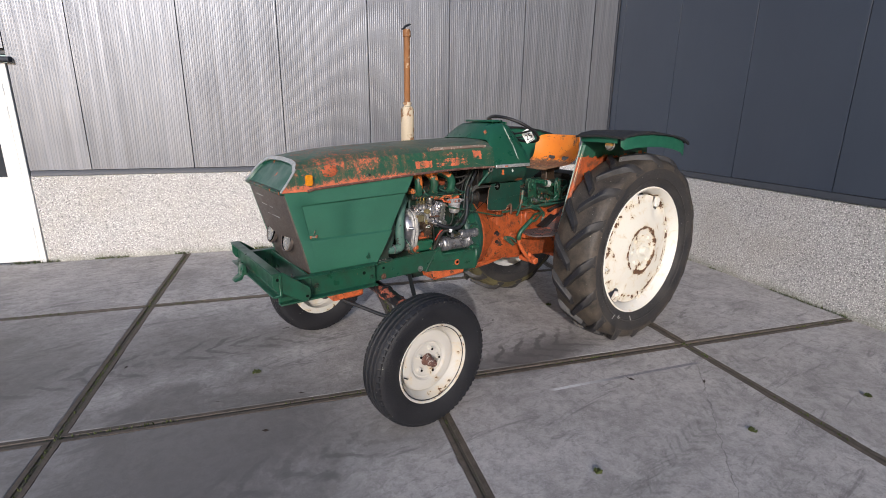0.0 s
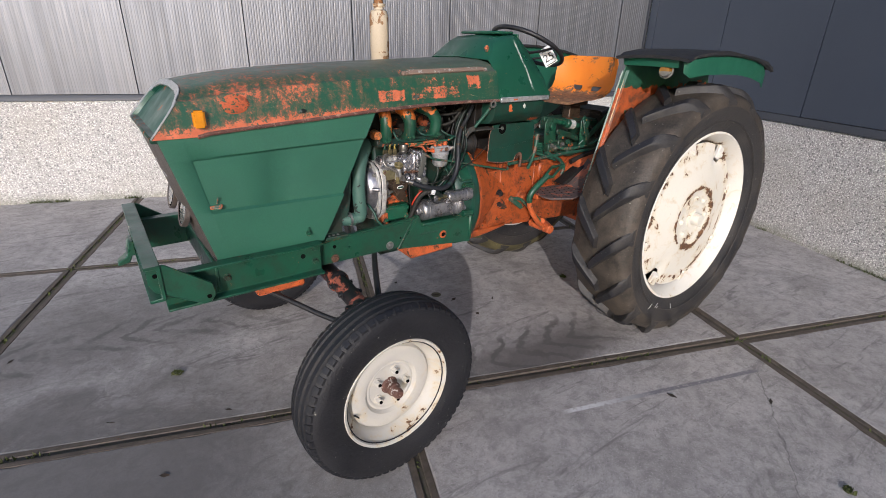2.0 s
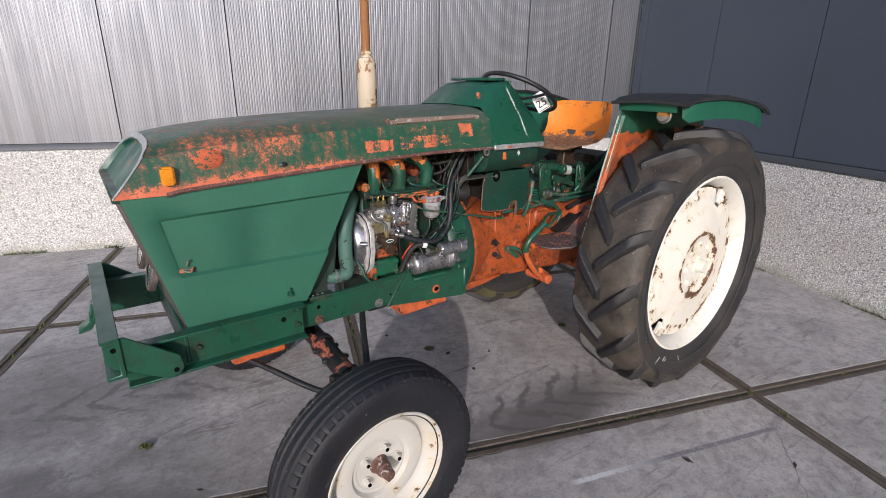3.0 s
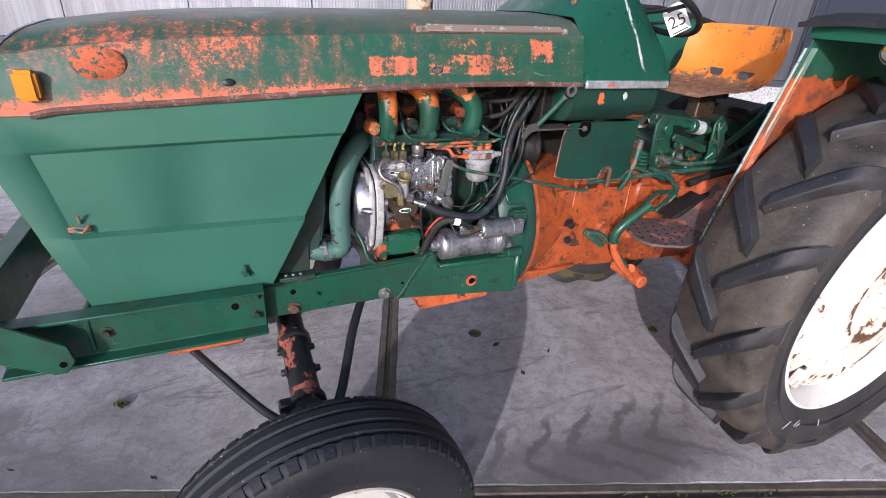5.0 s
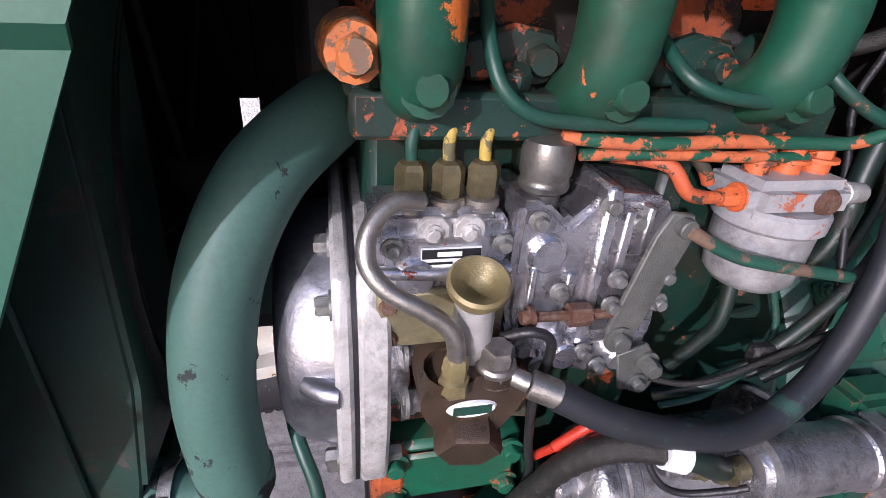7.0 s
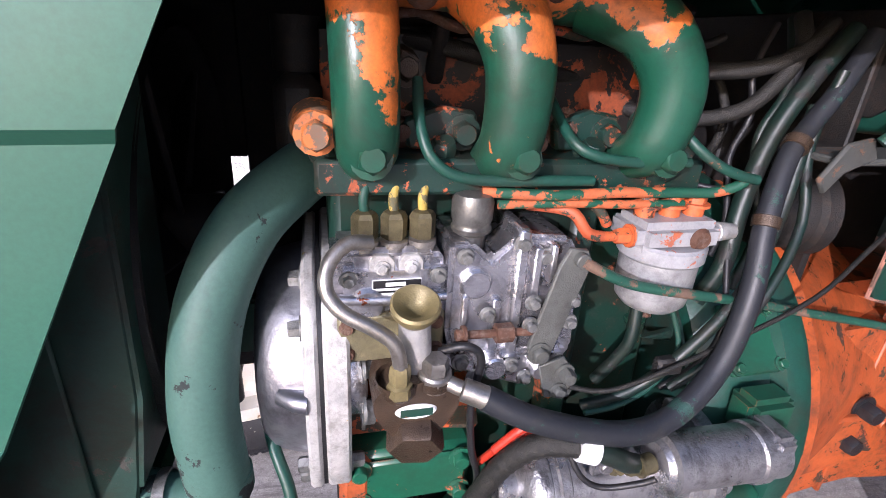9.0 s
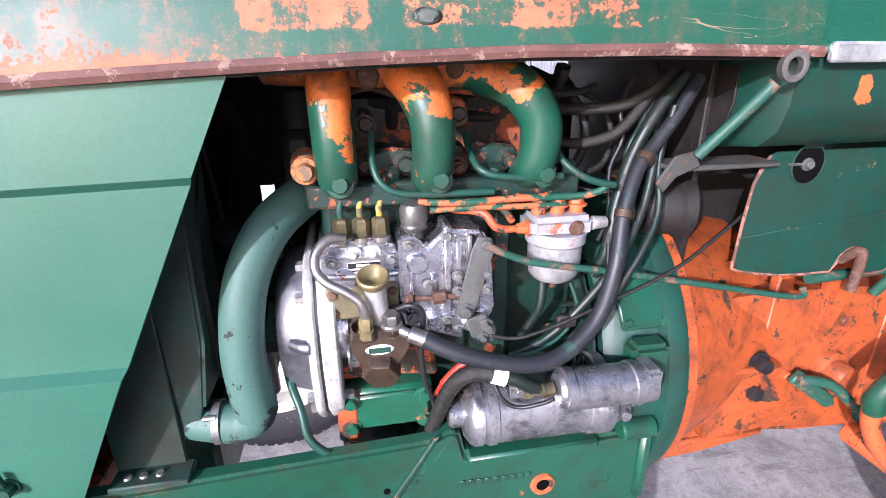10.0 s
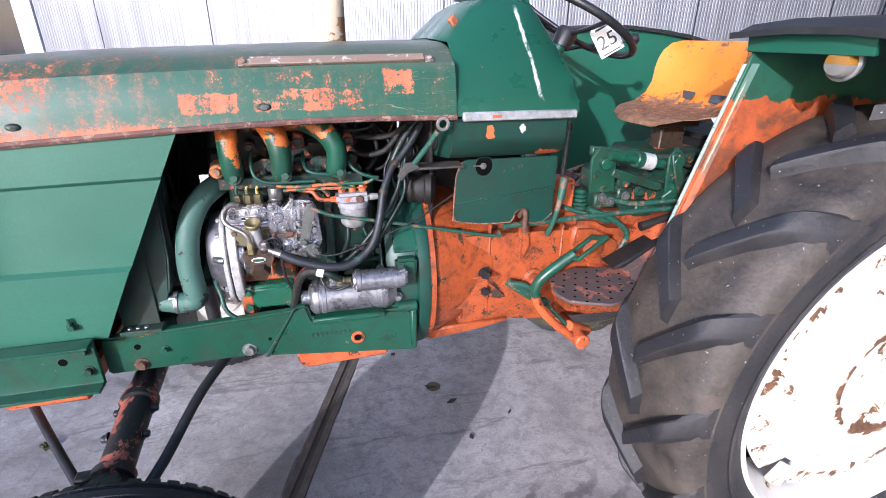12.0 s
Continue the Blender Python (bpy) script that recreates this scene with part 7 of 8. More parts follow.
part("hole_rim", tube(B(), [(0.998 + 0.0265 * math.cos(math.pi * k / 10), 0.244, min(1.196 + 0.0295 * math.sin(math.pi * k / 10), 1.220)) for k in range(21)], 0.0016, 6, 1), m_tank, shield)
part("hole_screw", hexbolt(cyl(B(), (1.000, 0.2446, 1.196), (1.030, 0.2446, 1.197), 0.0022, None, 6), (1.000, 0.2446, 1.196), (0, 1, 0), 0.0065, 0.006), m_lever, shield)
part("shield_edge", tube(B(), [(x, 0.2415, z) for x, z in shp[4:] + shp[:2]], 0.0024, 6, 2), m_sheet_edge, shield, "rust-brown worn sheet edge")
part("shield_return", box(B(), 0.768, 0.774, 0.02, 0.24, 1.02, 1.21, 0.001), m_tank, shield)
part("hanger", tube(B(), [(0.868, 0.225, 1.03), (0.868, 0.250, 1.055), (0.862, 0.252, 1.04), (0.862, 0.25, 0.985)], 0.008, 14, 4), m_rusty, T)
part("bonnet_stay", tube(B(), [(1.152, 0.320, 1.312), (1.175, 0.300, 1.270), (1.205, 0.278, 1.222)], 0.0075, 14, 2), m_rod, T)
t = B()
lathe(t, [(0.010, -0.004), (0.013, -0.005), (0.0175, -0.004), (0.0175, 0.004), (0.013, 0.005), (0.010, 0.004)], (0, 0, 0), (0, 1, 0), 20, True)
bmesh.ops.transform(t, matrix=pose(1.142, 0.328, 1.330), verts=t.verts)
part("stay_eye", t, m_steel, T)
part("stay_bracket", prism(prism(B(), [(1.228, 1.220), (1.200, 1.226), (1.188, 1.206), (1.222, 1.192), (1.238, 1.172), (1.250, 1.186)], 0.262, 0.268, "xz", 0.002), [(1.225, 1.198), (1.06, 1.198), (1.06, 1.205), (1.225, 1.205)], 0.20, 0.262, "xz", 0.002), m_bracket, T, "twisted grey metal bracket")
part("catch_spring", tube(B(), [(1.122 + 0.006 * math.cos(k), 0.322 + 0.006 * math.sin(k), 1.342 - 0.0012 * k) for k in range(18)], 0.002, 6, 2), m_green, T)

# exhaust
exh = part("exhaust_muffler", lathe(B(), [(0.022, -0.28), (0.024, 0.0), (0.040, 0.012), (0.048, 0.03), (0.049, 0.14), (0.048, 0.262), (0.040, 0.285), (0.026, 0.292), (0.026, 0.305), (0.031, 0.306), (0.031, 0.318), (0.024, 0.32)], (1.360, -0.358, 1.445), (0, 0, 1), 28), m_exhaust, T, "rusty cream-coloured exhaust silencer")
part("exhaust_pipe", tube(lathe(B(), [(0.024, 0), (0.028, 0.0), (0.028, 0.04), (0.024, 0.04)], (1.360, -0.358, 2.205), (0, 0, 1), 18), [(1.360, -0.358, 1.755), (1.360, -0.358, 2.0), (1.360, -0.358, 2.255)], 0.0225, 16, 2), m_exhaust_rust, exh, "rusty exhaust pipe")
t = B()
lathe(t, [(0, 0.012), (0.020, 0.010), (0.030, 0.003), (0.030, 0), (0, 0)], (0, 0, 0), (0, 0, 1), 18)
box(t, 0.02, 0.05, -0.008, 0.008, -0.004, 0.006, 0.002)
bmesh.ops.transform(t, matrix=pose(1.355, -0.358, 2.275, 0, 30, 0), verts=t.verts)
part("rain_flap", t, m_black, exh)

# steering wheel, levers, tag
SW = pose(0.635, 0.0, 1.575, 0, -28, 0)
bm = B()
ring = [SW @ Vector((0.205 * math.cos(2 * math.pi * k / 40), 0.205 * math.sin(2 * math.pi * k / 40), 0)) for k in range(41)]
tube(bm, ring, 0.0115, 14, 1)
sw = part("steering_wheel", bm, m_black, T, "worn black steering wheel")
for a in (90, 210, 330):
    part("spoke", tube(B(), [SW @ Vector((0.03 * math.cos(radians(a)), 0.03 * math.sin(radians(a)), -0.035)), SW @ Vector((0.12 * math.cos(radians(a)), 0.12 * math.sin(radians(a)), -0.022)), SW @ Vector((0.2 * math.cos(radians(a)), 0.2 * math.sin(radians(a)), 0))], 0.007, 14, 3), m_black, sw)
part("hub", lathe(B(), [(0, 0.01), (0.03, 0.006), (0.035, -0.01), (0.03, -0.05), (0, -0.05)], SW.translation - (SW.to_3x3() @ Vector((0, 0, 0.03))), SW.to_3x3() @ Vector((0, 0, 1)), 20), m_black, sw)
part("steering_column", cyl(B(), SW @ Vector((0, 0, -0.05)), SW @ Vector((0.02, 0, -0.42)), 0.022, None, 14), m_green, T)
part("throttle_lever", tube(B(), [(0.72, -0.12, 1.47), (0.56, -0.10, 1.50), (0.40, -0.03, 1.525)], 0.006, 14, 3), m_black, T)
part("lever_knob", lathe(B(), [(0, -0.022), (0.014, -0.016), (0.02, 0.0), (0.016, 0.014), (0, 0.02)], (0.392, -0.025, 1.528), (-1, 0.2, 0.3), 16), m_black, T)
TG = look((0.575, 0.105, 1.530), (1.9, 2.2, 1.62)) @ pose(0, 0, 0, 0, 0, -32)
tg = B()
prism(tg, [(-0.036, -0.048), (0.036, -0.048), (0.036, 0.036), (0.022, 0.050), (-0.022, 0.050), (-0.036, 0.036)], -0.0008, 0.0008, "xy", 0)
bmesh.ops.transform(tg, matrix=TG @ pose(0, 0, 0, 0, 180, 0), verts=tg.verts)
tag = tagged(part("number_tag", tg, m_white_paint), "white paper tag with black digits on the steering wheel", "tag")
tc = bpy.data.curves.new("digits", "FONT")
tc.body, tc.size, tc.align_x, tc.align_y, tc.extrude = "25", 0.058, "CENTER", "CENTER", 0.0003
digits = new("digits", tc)
digits.parent = tag
digits.matrix_basis = TG @ pose(0, 0, 0, 0, 180, 0) @ pose(0, -0.008, 0.0012)
tc.materials.append(m_black)
bm = B()
box(bm, -0.026, 0.026, -0.044, -0.040, 0.0009, 0.0014, 0), box(bm, -0.020, 0.020, 0.030, 0.036, 0.0009, 0.0014, 0)
bmesh.ops.transform(bm, matrix=TG @ pose(0, 0, 0, 0, 180, 0), verts=bm.verts)
part("tag_bar", bm, m_black, tag)

# seat


def seat_mesh():
    prof = [(0.385, 1.262), (0.372, 1.276), (0.34, 1.285), (0.28, 1.281), (0.21, 1.279), (0.15, 1.286), (0.105, 1.305), (0.075, 1.34), (0.058, 1.39), (0.046, 1.45), (0.036, 1.505), (0.028, 1.522), (0.018, 1.522)]
    wid = [0.10, 0.15, 0.18, 0.205, 0.22, 0.228, 0.232, 0.234, 0.232, 0.225, 0.205, 0.17, 0.16]
    rows = []
    for i, ((x, z), w) in enumerate(zip(prof, wid)):
        line = []
        for k in range(15):
            f = k / 7 - 1
            up = (0, 0, 0.004, 0.012, 0.026, 0.048, 0.072, 0.086, 0.070, 0.040, 0.012, 0, 0)[i] * abs(f) ** 2.6
            fw = (0, 0, 0, 0, 0, 0.010, 0.030, 0.055, 0.066, 0.066, 0.058, 0.05, 0.05)[i] * abs(f) ** 2.6
            line.append((x + fw - (0.03 * f * f if i < 3 else 0), w * f, z + up + (0.012 * (1 - f * f) if 2 < i < 6 else 0)))
        rows.append(line)
    return thick(loft(B(), rows, closed=False), 0.0035)


seat = part("seat", seat_mesh(), m_seat, T, "rusty orange pan seat")
for s in (1, -1):
    t = B()
    prism(t, [(-0.042, -0.010), (-0.034, -0.014), (0.034, -0.014), (0.042, -0.010), (0.042, 0.010), (0.034, 0.014), (-0.034, 0.014), (-0.042, 0.010)], 0, 0.002, "yz", 0)
    bmesh.ops.transform(t, matrix=pose(0.093, s * 0.075 + (0.012 if s > 0 else 0), 1.340, 0, -24, 6 * s), verts=t.verts)
    part("seat_slot", t, m_slot, seat)
part("seat_bracket", box(box(B(), 0.12, 0.30, -0.05, 0.05, 1.245, 1.272, 0.004), 0.16, 0.26, -0.03, 0.03, 1.10, 1.25, 0.005), m_brown_cast, seat)

# hydraulic lift and controls under the seat
lift_box = part("lift_housing", box(box(B(), -0.12, 0.46, -0.15, 0.15, 0.96, 1.09, 0.015), 0.10, 0.36, -0.12, 0.13, 1.08, 1.17, 0.012), m_green_worn, T, "oily green hydraulic lift housing")
part("cross_shaft", cyl(cyl(B(), (0.36, 0.19, 1.155), (0.56, 0.19, 1.195), 0.016, None, 14), (0.40, 0.19, 1.163), (0.47, 0.19, 1.177), 0.026, None, 20, 0.003), m_green, lift_box)
part("shaft_label", cyl(B(), (0.405, 0.190, 1.164), (0.445, 0.190, 1.172), 0.0265, None, 20), m_label, lift_box)
for x0, x1, y in ((0.60, 0.53, 0.16), (0.345, 0.31, 0.20)):
    t = B()
    prism(t, [(x0, 1.03), (x0 + 0.012, 1.18), (x0 - 0.015, 1.215), (x1 - 0.01, 1.19), (x1 - 0.02, 1.04)], y, y + 0.010, "xz", 0.004)
    cyl(t, ((x0 + x1) / 2, y + 0.01, 1.165), ((x0 + x1) / 2, y + 0.03, 1.165), 0.020, None, 16, 0.002), cyl(t, ((x0 + x1) / 2 - 0.01, y + 0.01, 1.075), ((x0 + x1) / 2 - 0.01, y + 0.022, 1.075), 0.012, None, 6)
    part("rocker_plate", t, m_green, lift_box)
part("lift_arm", prism(prism(B(), [(0.60, 1.185), (0.60, 1.215), (0.36, 1.185), (0.36, 1.16)], 0.13, 0.15, "xz", 0.004), [(0.34, 1.02), (0.32, 1.04), (0.10, 1.19), (0.06, 1.26), (0.09, 1.26), (0.14, 1.20), (0.36, 1.05)], 0.20, 0.215, "xz", 0.004), m_green, lift_box)
bl = B()
prism(bl, [(0.655, 1.005), (0.745, 1.005), (0.735, 1.085), (0.70, 1.115), (0.655, 1.115)], 0.08, 0.17, "xz", 0.008)
part("lever_box", bl, m_orange, T)
for k in range(5):
    part("bellows", lathe(B(), [(0.026 - 0.002 * k, 0.0), (0.030 - 0.002 * k, 0.006), (0.026 - 0.002 * k, 0.012)], (0.625, 0.15, 1.01 + 0.013 * k), (0, 0, 1), 18), m_green, lift_box)
part("gear_lever", tube(B(), [(0.675, 0.11, 1.10), (0.672, 0.11, 1.20), (0.672, 0.11, 1.262)], 0.0075, 14, 2), m_lever, T)
part("lever_knob", lathe(B(), [(0, -0.012), (0.014, -0.010), (0.016, 0.004), (0.012, 0.014), (0, 0.016)], (0.672, 0.11, 1.272), (0, 0, 1), 14), m_black, T)
part("brake_lever", tube(tube(B(), [(0.735, 0.235, 1.145), (0.745, 0.240, 1.08)], 0.012, 14, 1), [(0.745, 0.240, 1.08), (0.757, 0.235, 1.01), (0.765, 0.215, 0.955)], 0.0085, 14, 3), m_rod, T)
for pts, r, mm in (
    ([(0.92, 0.225, 1.000), (0.70, 0.215, 1.002), (0.45, 0.215, 1.008), (0.26, 0.23, 1.012), (0.10, 0.25, 1.02)], 0.009, m_rod),
    ([(0.55, 0.19, 1.055), (0.48, 0.205, 1.035), (0.38, 0.21, 1.032), (0.25, 0.22, 1.045), (0.12, 0.22, 1.10)], 0.009, m_rod),
    ([(0.62, 0.20, 1.025), (0.53, 0.215, 0.985), (0.47, 0.215, 0.93), (0.49, 0.21, 0.87)], 0.010, m_rod),
    ([(0.44, 0.235, 0.96), (0.35, 0.245, 0.985), (0.22, 0.26, 1.015)], 0.015, m_engine_dark),
    ([(0.50, 0.23, 0.83), (0.36, 0.25, 0.92), (0.22, 0.27, 1.01)], 0.006, m_steel),
    ([(0.72, 0.19, 1.04), (0.60, 0.205, 0.998), (0.54, 0.205, 0.975)], 0.008, m_rod),
    ([(0.30, 0.14, 1.16), (0.20, 0.17, 1.12), (0.15, 0.19, 1.05), (0.10, 0.20, 0.98)], 0.010, m_engine_dark),
    ([(0.42, 0.15, 1.10), (0.30, 0.17, 1.07), (0.18, 0.17, 1.08)], 0.009, m_engine_dark),
):
    part("control_rod", tube(B(), pts, r, 14, 4), mm, T)
part("valve_block", box(box(box(B(), 0.52, 0.60, 0.15, 0.20, 1.02, 1.07, 0.006), 0.46, 0.515, 0.15, 0.195, 1.035, 1.085, 0.006), 0.38, 0.45, 0.15, 0.21, 0.985, 1.03, 0.006), m_green_worn, lift_box)
for x, z in ((0.575, 1.06), (0.545, 1.045), (0.49, 1.06), (0.41, 1.01), (0.27, 1.09), (0.22, 1.04)):
    part("bolt", hexbolt(B(), (x, 0.20, z), (0, 1, 0), 0.010, 0.012), m_lever, lift_box)
part("filler_cap", lathe(B(), [(0, 0.02), (0.02, 0.02), (0.024, 0.012), (0.02, 0.0)], (0.44, 0.155, 1.09), (0, 1, 0.3), 18), m_black, lift_box)

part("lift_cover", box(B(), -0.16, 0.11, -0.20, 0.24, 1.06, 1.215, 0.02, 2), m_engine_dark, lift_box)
for y in (0.16, 0.21):
    part("lift_pipe", tube(B(), [(0.12, y, 1.20), (0.02, y + 0.02, 1.235), (-0.10, y + 0.03, 1.22), (-0.18, y + 0.03, 1.15)], 0.016, 14, 4), m_black, lift_box)
for x, y, z, r in ((0.50, 0.212, 1.105, 0.014), (0.44, 0.215, 1.07, 0.010), (0.33, 0.222, 1.11, 0.013), (0.28, 0.205, 1.06, 0.010), (0.585, 0.185, 1.13, 0.010)):
    part("lift_nut", hexbolt(lathe(B(), [(0, 0.006), (r * 1.5, 0.006), (r * 1.7, 0.0)], (x, y - 0.02, z), (0, 1, 0), 16), (x, y - 0.014, z), (0, 1, 0), r, 0.014), m_green_worn, lift_box)
part("lift_link", prism(B(), [(0.56, 1.13), (0.55, 1.155), (0.37, 1.10), (0.36, 1.075), (0.38, 1.07)], 0.200, 0.212, "xz", 0.004), m_green_worn, lift_box)
part("lift_link", prism(B(), [(0.30, 1.03), (0.27, 1.05), (0.33, 1.20), (0.36, 1.19)], 0.215, 0.227, "xz", 0.004), m_green_worn, lift_box)

# pedal and footplate
pd = tube(B(), [(0.690, 0.30, 0.620), (0.765, 0.31, 0.69), (0.825, 0.32, 0.765), (0.846, 0.328, 0.83), (0.822, 0.335, 0.875), (0.740, 0.345, 0.940)], 0.014, 14, 4)
pedal = part("clutch_pedal", pd, m_orange, T)
part("pedal_arm", tube(B(), [(0.840, 0.326, 0.805), (0.846, 0.328, 0.832), (0.822, 0.335, 0.875), (0.738, 0.345, 0.942)], 0.0165, 14, 4), m_green, pedal)
part("pedal_pivot", cyl(cyl(B(), (0.66, 0.18, 0.61), (0.66, 0.34, 0.61), 0.026, None, 18, 0.004), (0.60, 0.26, 0.60), (0.70, 0.30, 0.66), 0.018, None, 12, 0.003), m_orange, pedal)
t = B()
box(t, -0.060, 0.060, -0.045, -0.030, -0.005, 0.005, 0.002), box(t, -0.060, 0.060, 0.030, 0.045, -0.005, 0.005, 0.002), box(t, -0.060, -0.042, -0.03, 0.03, -0.005, 0.005, 0.002), box(t, 0.042, 0.060, -0.03, 0.03, -0.005, 0.005, 0.002)
bmesh.ops.transform(t, matrix=pose(0.700, 0.340, 0.955, 22, 28, 12), verts=t.verts)
part("pedal_pad", t, m_green, pedal)
foot = part("footplate", prism(B(), [(0.812, 0.375), (0.790, 0.305), (0.70, 0.262), (0.54, 0.285), (0.495, 0.340), (0.555, 0.450), (0.62, 0.490), (0.70, 0.500), (0.800, 0.455), (0.816, 0.41)], 0.840, 0.850, "xy", 0.002), m_foot, T, "worn dark perforated footplate")
for i in range(9):
    for j in range(6):
        x, y = 0.850 - 0.038 * i + (0.019 if j % 2 else 0), 0.300 + 0.034 * j
        if 0.54 < x < 0.795 and 0.285 + abs(x - 0.72) * 0.12 < y < 0.478 - max(0, 0.66 - x) * 0.5 - max(0, x - 0.74) * 0.5:
            part("tread_hole", lathe(B(), [(0, 0.0006), (0.0034, 0.0006), (0.0045, 0.0)], (x, y, 0.850), (0, 0, 1), 8), m_hole, foot)
part("foot_rear", prism(B(), [(0.545, 0.846), (0.535, 0.852), (0.40, 0.935), (0.36, 0.985), (0.368, 0.988), (0.41, 0.942), (0.55, 0.856)], 0.30, 0.50, "xz", 0.002), m_foot, foot)
part("foot_bracket", box(box(B(), 0.52, 0.77, 0.28, 0.31, 0.80, 0.840, 0.004), 0.56, 0.60, 0.16, 0.44, 0.812, 0.840, 0.004), m_orange, foot)
part("foot_bracket", prism(B(), [(0.58, 0.86), (0.40, 0.95), (0.36, 0.93), (0.40, 0.84)], 0.24, 0.32, "xz", 0.006), m_engine_dark, foot)
copy_part(foot, pose(0, 0, 0) @ Matrix.Diagonal((1, -1, 1, 1)))

# mudguards
def mudguard(s):
    mg = new("mudguard")
    mg.parent = T
    line = [(0.605, 0.85), (0.548, 1.05), (0.505, 1.19), (0.455, 1.35), (0.415, 1.475), (0.400, 1.540)]
    inner = line + [(0.20, 1.575), (-0.10, 1.565), (-0.30, 1.53), (-0.40, 1.48), (-0.42, 1.40), (-0.30, 1.20), (0.0, 1.05), (0.40, 0.95)]
    part("inner_plate", prism(B(), inner, s * 0.485, s * 0.491, "xz", 0.001), m_mudguard if s > 0 else m_mudguard_top, mg, "inner wing plate, green worn to orange" if s > 0 else "")
    bm = B()
    prev = None
    rings = []
    for x, z in line[:-1]:
        rings.append([(x - 0.003, s * 0.480, z), (x, s * 0.480, z + 0.002), (x - 0.020, s * 0.504, z + 0.002), (x - 0.023, s * 0.504, z)])
    loft(bm, rings, True, True)
    part("front_flange", bm, m_mudguard, mg)
    part("front_edge", tube(B(), [(x + 0.002, s * 0.481, z) for x, z in line[:-1]], 0.0048, 14, 2), m_edge, mg, "front edge rubbed to bare pale metal" if s > 0 else "")
    top = [(0.425, 1.548), (0.39, 1.562), (0.26, 1.572), (0.10, 1.573), (-0.06, 1.566), (-0.20, 1.550), (-0.32, 1.522), (-0.40, 1.490)]
    rows = []
    for i, (x, z) in enumerate(top):
        w = 0.82 if 0 < i < 7 else 0.80
        rows.append([(x, s * 0.478, z), (x, s * 0.60, z + 0.004), (x, s * 0.72, z + 0.004), (x, s * w, z - 0.004), (x, s * (w + 0.006), z - 0.022), (x - (0.01 if i == 0 else 0), s * (w + 0.006), z - 0.10 + 0.035 * (i == 0))])
    part("top_plate", thick(loft(B(), rows, closed=False), 0.003), m_mudguard_top, mg)
    rows = [[(x + 0.012, s * 0.462, z + 0.004 + 0.006 * math.sin(9 * x)), (x, s * 0.60, z + 0.010), (x, s * 0.74, z + 0.009), (x, s * 0.840, z + 0.002 + 0.006 * math.sin(13 * x)), (x, s * 0.846, z - 0.012)] for x, z in [(0.452, 1.546)] + top]
    part("rubber_mat", thick(loft(B(), rows, closed=False), 0.014), m_mat, mg, "curled black mat on the wing top")
    part("front_lip", prism(B(), [(0.427, 1.552), (0.415, 1.556), (0.408, 1.505), (0.420, 1.503)], s * 0.48, s * 0.78, "xz", 0.002), m_mudguard_top, mg)
    lamp = part("marker_lamp", lathe(B(), [(0, -0.022), (0.019, -0.020), (0.032, -0.014), (0.0365, -0.004), (0.0365, 0.002), (0.029, 0.004)], (0.392, s * 0.705, 1.488), (1, 0.1 * s, 0.05), 28), m_bolt, mg)
    part("lamp_lens", lathe(B(), [(0.030, 0.0), (0.029, 0.016), (0.024, 0.023), (0.010, 0.026), (0, 0.026)], (0.392, s * 0.705, 1.488), (1, 0.1 * s, 0.05), 28), m_lens_amber, mg, "round amber lamp lens with a clear lower half")
    lo_half = lathe(B(), [(0.0305, 0.0), (0.0295, 0.016), (0.0245, 0.0236), (0.010, 0.0266), (0, 0.0266)], (0.392, s * 0.705, 1.488), (1, 0.1 * s, 0.05), 28)
    bmesh.ops.bisect_plane(lo_half, geom=lo_half.verts[:] + lo_half.edges[:] + lo_half.faces[:], plane_co=(0.392, s * 0.705, 1.486), plane_no=(0, 0, 1), clear_outer=True)
    part("clear_lens", lo_half, m_lens, mg)
    part("lamp_stalk", cyl(B(), (0.385, s * 0.705, 1.51), (0.37, s * 0.70, 1.555), 0.010, None, 10), m_engine_dark, mg)
    return mg


mudguard(1)
mudguard(-1)

# ---- things on the ground ----
def weed(name, x, y, r, n, label):
    bm = B()
    rnd = random.Random(int(x * 100 + y * 10))
    for k in range(n):
        a, d = rnd.uniform(0, 6.28), r * rnd.random() ** 0.6
        px, py, h, w = x + d * math.cos(a), y + d * math.sin(a), rnd.uniform(0.004, 0.016), rnd.uniform(0.003, 0.007)
        b = rnd.uniform(0, 6.28)
        v = [bm.verts.new(p) for p in ((px - w * math.cos(b), py - w * math.sin(b), 0.001), (px + w * math.cos(b), py + w * math.sin(b), 0.001), (px + w * 0.8 * math.cos(b + 0.8), py + w * 0.8 * math.sin(b + 0.8), h), (px - w * 0.7 * math.cos(b - 0.5), py - w * 0.7 * math.sin(b - 0.5), h * 0.7))]
        bm.faces.new(v)
    return tagged(part(name, bm, m_moss, None, smooth=0), label, "plant", kind="stuff")


for x, y, r in ((2.60, -0.325, 0.028), (1.535, 1.62, 0.020), (0.555, 1.92, 0.022), (-0.42, 2.19, 0.02), (0.06, -0.02, 0.024)):
    weed("moss_tuft", x, y, r, 80, "small green moss tuft growing from the concrete")

# moss and grass along joints and at the walls
bm = B()
rnd = random.Random(5)


def blade(p, h, w):
    b = rnd.uniform(0, 6.28)
    c, s_ = math.cos(b), math.sin(b)
    v = [bm.verts.new(q) for q in ((p[0] - w * c, p[1] - w * s_, p[2]), (p[0] + w * c, p[1] + w * s_, p[2]), (p[0] + rnd.uniform(-h, h) * 0.6, p[1] + rnd.uniform(-h, h) * 0.6, p[2] + h))]
    bm.faces.new(v)


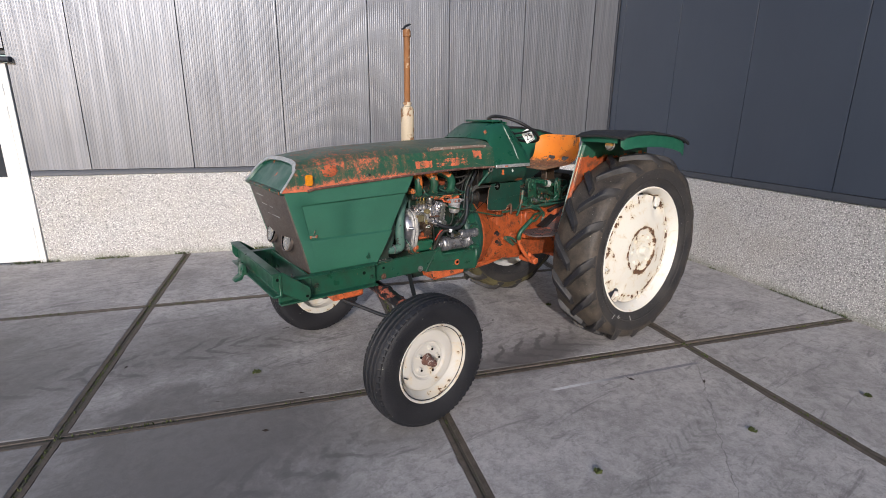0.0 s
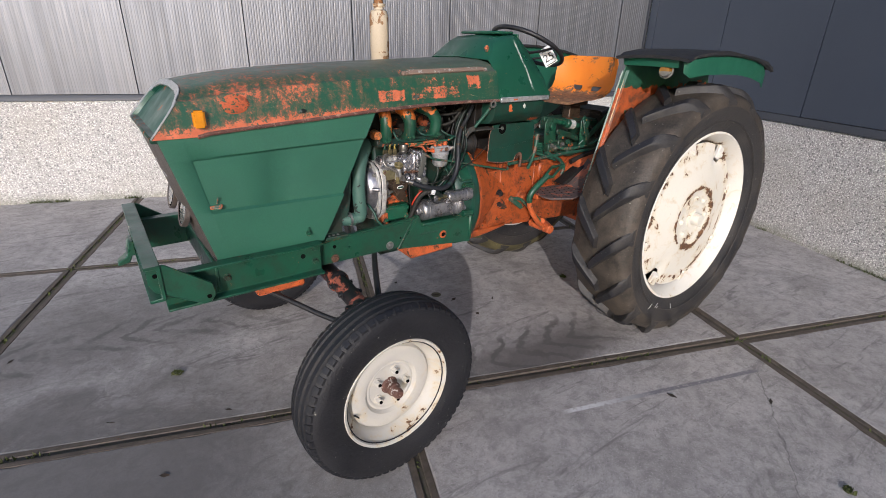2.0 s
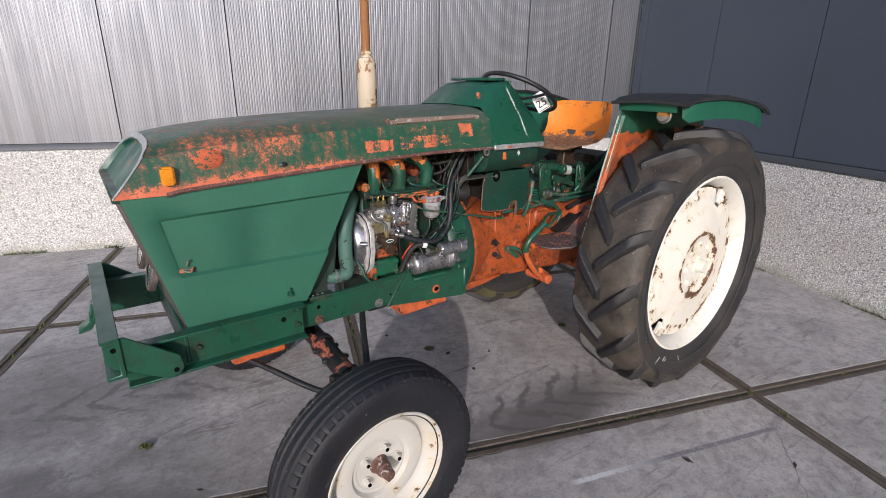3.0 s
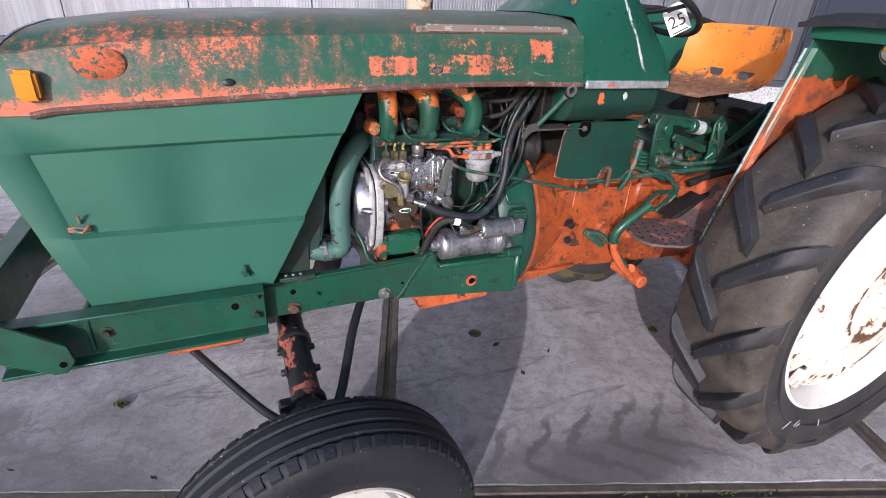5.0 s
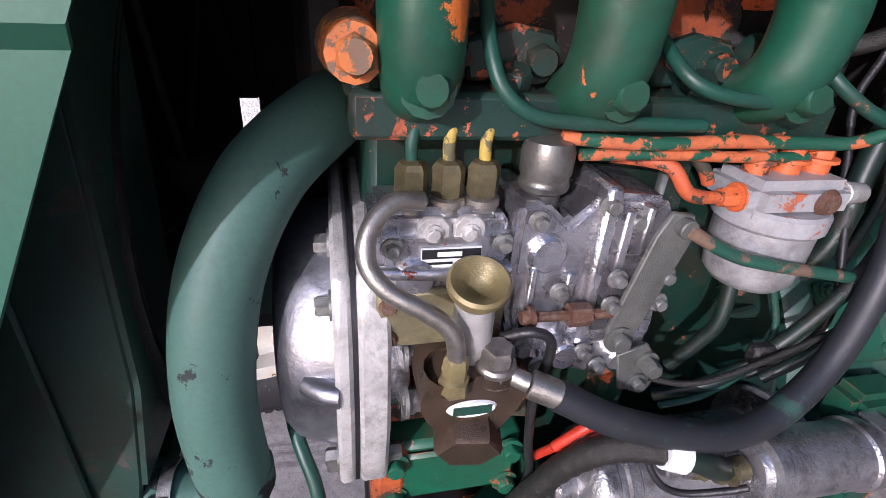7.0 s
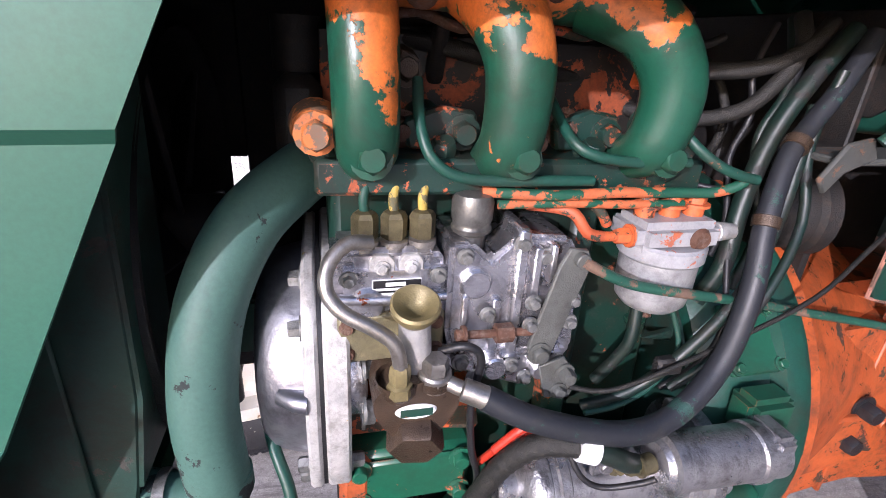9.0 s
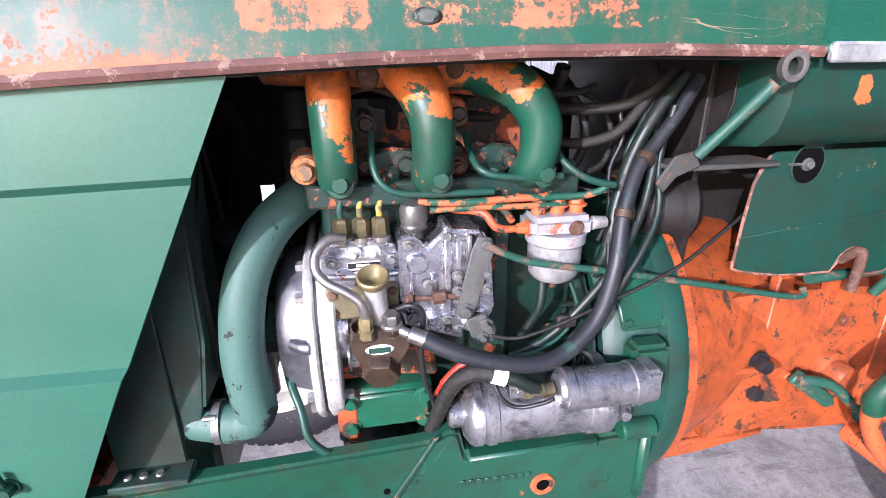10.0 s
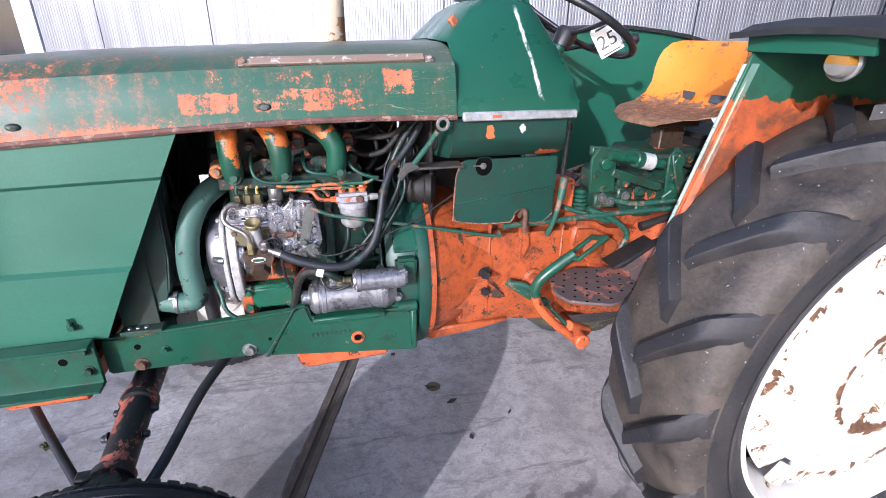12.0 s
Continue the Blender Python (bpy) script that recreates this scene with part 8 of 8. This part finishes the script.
for k in range(2):
    for i in range(-1, 4):
        for _ in range(330):
            v = rnd.uniform(VW, 3.5)
            if noise.noise(Vector((i * 7.3, v * 1.7, 0))) > -0.05:
                blade((i * PU + rnd.uniform(-0.012, 0.012), v, -0.012), rnd.uniform(0.005, 0.026), rnd.uniform(0.003, 0.008))
    for j in range(-1, 3):
        for _ in range(330):
            u = rnd.uniform(UW, 5.5)
            if noise.noise(Vector((u * 1.7, j * 5.1, 4))) > -0.05:
                blade((u, j * PV + rnd.uniform(-0.012, 0.012), -0.012), rnd.uniform(0.005, 0.026), rnd.uniform(0.003, 0.008))
for _ in range(1500):
    v = rnd.uniform(VW, 3.5)
    if noise.noise(Vector((9, v * 1.3, 0))) > 0.0:
        blade((UW + abs(rnd.gauss(0, 0.012)), v, 0.0), rnd.uniform(0.006, 0.04), rnd.uniform(0.002, 0.005))
for _ in range(2600):
    u = rnd.uniform(UW, 5.9)
    if noise.noise(Vector((u * 1.5, 3, 0))) > 0.05:
        blade((u, VW + abs(rnd.gauss(0, 0.016)), 0.0), rnd.uniform(0.006, 0.05), rnd.uniform(0.002, 0.006))
tagged(yard(part("joint_moss", bm, m_moss, None, smooth=0)), "moss and grass in the slab joints and wall foot", "grass", kind="stuff")

# dry leaves and small litter
for k, (x, y) in enumerate(((1.02, -0.30), (0.93, 0.05), (0.95, -0.18), (2.45, 0.10), (2.9, -0.1), (0.62, 1.2), (2.2, -0.9), (0.72, -0.05), (1.15, -0.6), (3.3, -0.9), (0.25, 1.5), (2.75, 0.35))):
    bm = B()
    rnd2 = random.Random(k)
    L, w, a = rnd2.uniform(0.014, 0.034), rnd2.uniform(0.005, 0.012), rnd2.uniform(0, 6.28)
    loft(bm, [[(-L * math.cos(a), -L * math.sin(a), 0.003), (-L * math.cos(a) + 0.002, -L * math.sin(a), 0.003)], [(w * math.sin(a), -w * math.cos(a), 0.006), (-w * math.sin(a), w * math.cos(a), 0.002)], [(L * 0.9 * math.cos(a), L * 0.9 * math.sin(a), 0.004), (L * 0.9 * math.cos(a) - 0.002, L * 0.9 * math.sin(a) + 0.003, 0.007)]], closed=False)
    leaf_ob = tagged(part("dry_leaf", thick(bm, 0.0008), m_leaf), "curled dark dry leaf on the concrete", "leaf", "litter")
    leaf_ob.matrix_basis = pose(x, y, 0)
part("drain_hole", lathe(B(), [(0, 0.0015), (0.028, 0.0015), (0.034, 0.0)], (1.008, -0.302, 0.0), (0, 0, 1), 18), m_rubber_moss, pavement).matrix_parent_inverse = YARD.inverted()

# ---- slabs: concrete field and steel edge ----
sl = B()
def slab_ring(e, z, wob):
    """The slab's outline at an inset e, crumbled a little along its edges."""
    pts = []
    x0, x1, y0, y1 = e, PU - e, e, PV - e
    n = 36
    for k in range(n):
        pts.append((x0 + (x1 - x0) * k / n, y0, 0, 1))
    for k in range(n):
        pts.append((x1, y0 + (y1 - y0) * k / n, -1, 0))
    for k in range(n):
        pts.append((x1 + (x0 - x1) * k / n, y1, 0, -1))
    for k in range(n):
        pts.append((x0, y1 + (y0 - y1) * k / n, 1, 0))
    out = []
    for x, y, nx, ny in pts:
        d = wob * max(0.0, noise.noise(Vector((x * 9, y * 9, 1))) + 0.6 * noise.noise(Vector((x * 31, y * 31, 5))) + 0.1)
        out.append((x + nx * d, y + ny * d, z))
    return out


loft(sl, [slab_ring(0.038, -0.14, 0.0), slab_ring(0.038, -0.010, 0.004), slab_ring(0.040, -0.004, 0.010), slab_ring(0.046, 0.0, 0.016)], True, False)
top = B()
top.faces.new([top.verts.new(p) for p in slab_ring(0.046, 0.0, 0.016)])
add(sl, top)
first = part("slab", sl, m_concrete, pavement)
slab_me = first.data
bpy.data.objects.remove(first)
ed = B()


def frame_ring(e, z):
    return [(e, e, z), (PU - e, e, z), (PU - e, PV - e, z), (e, PV - e, z)]


loft(ed, [frame_ring(0.012, -0.10), frame_ring(0.012, -0.004), frame_ring(0.015, -0.0005), frame_ring(0.040, -0.0005), frame_ring(0.0415, -0.003), frame_ring(0.0415, -0.10)], True)
first = part("steel_edge", ed, m_edge_steel, pavement)
edge_me = first.data
bpy.data.objects.remove(first)
rs = random.Random(3)
for i in range(-1, 7):
    for j in range(-2, 7):
        m = pose(i * PU, j * PV, rs.uniform(-0.004, 0.0), rs.uniform(-0.12, 0.12), rs.uniform(-0.12, 0.12), rs.uniform(-0.15, 0.15))
        so_ = shared("slab", slab_me, m, pavement)
        shared("steel_edge", edge_me, pose(0, 0, 0), so_)
far = part("far_paving", box(box(box(B(), UW + 0.02, 40, 7 * PV + 0.02, 40, -0.14, -0.002, 0), 7 * PU + 0.02, 40, VW + 0.02, 7 * PV, -0.14, -0.002, 0), -40, UW - 0.25, VW, 40, -0.14, -0.004, 0), m_concrete, pavement)
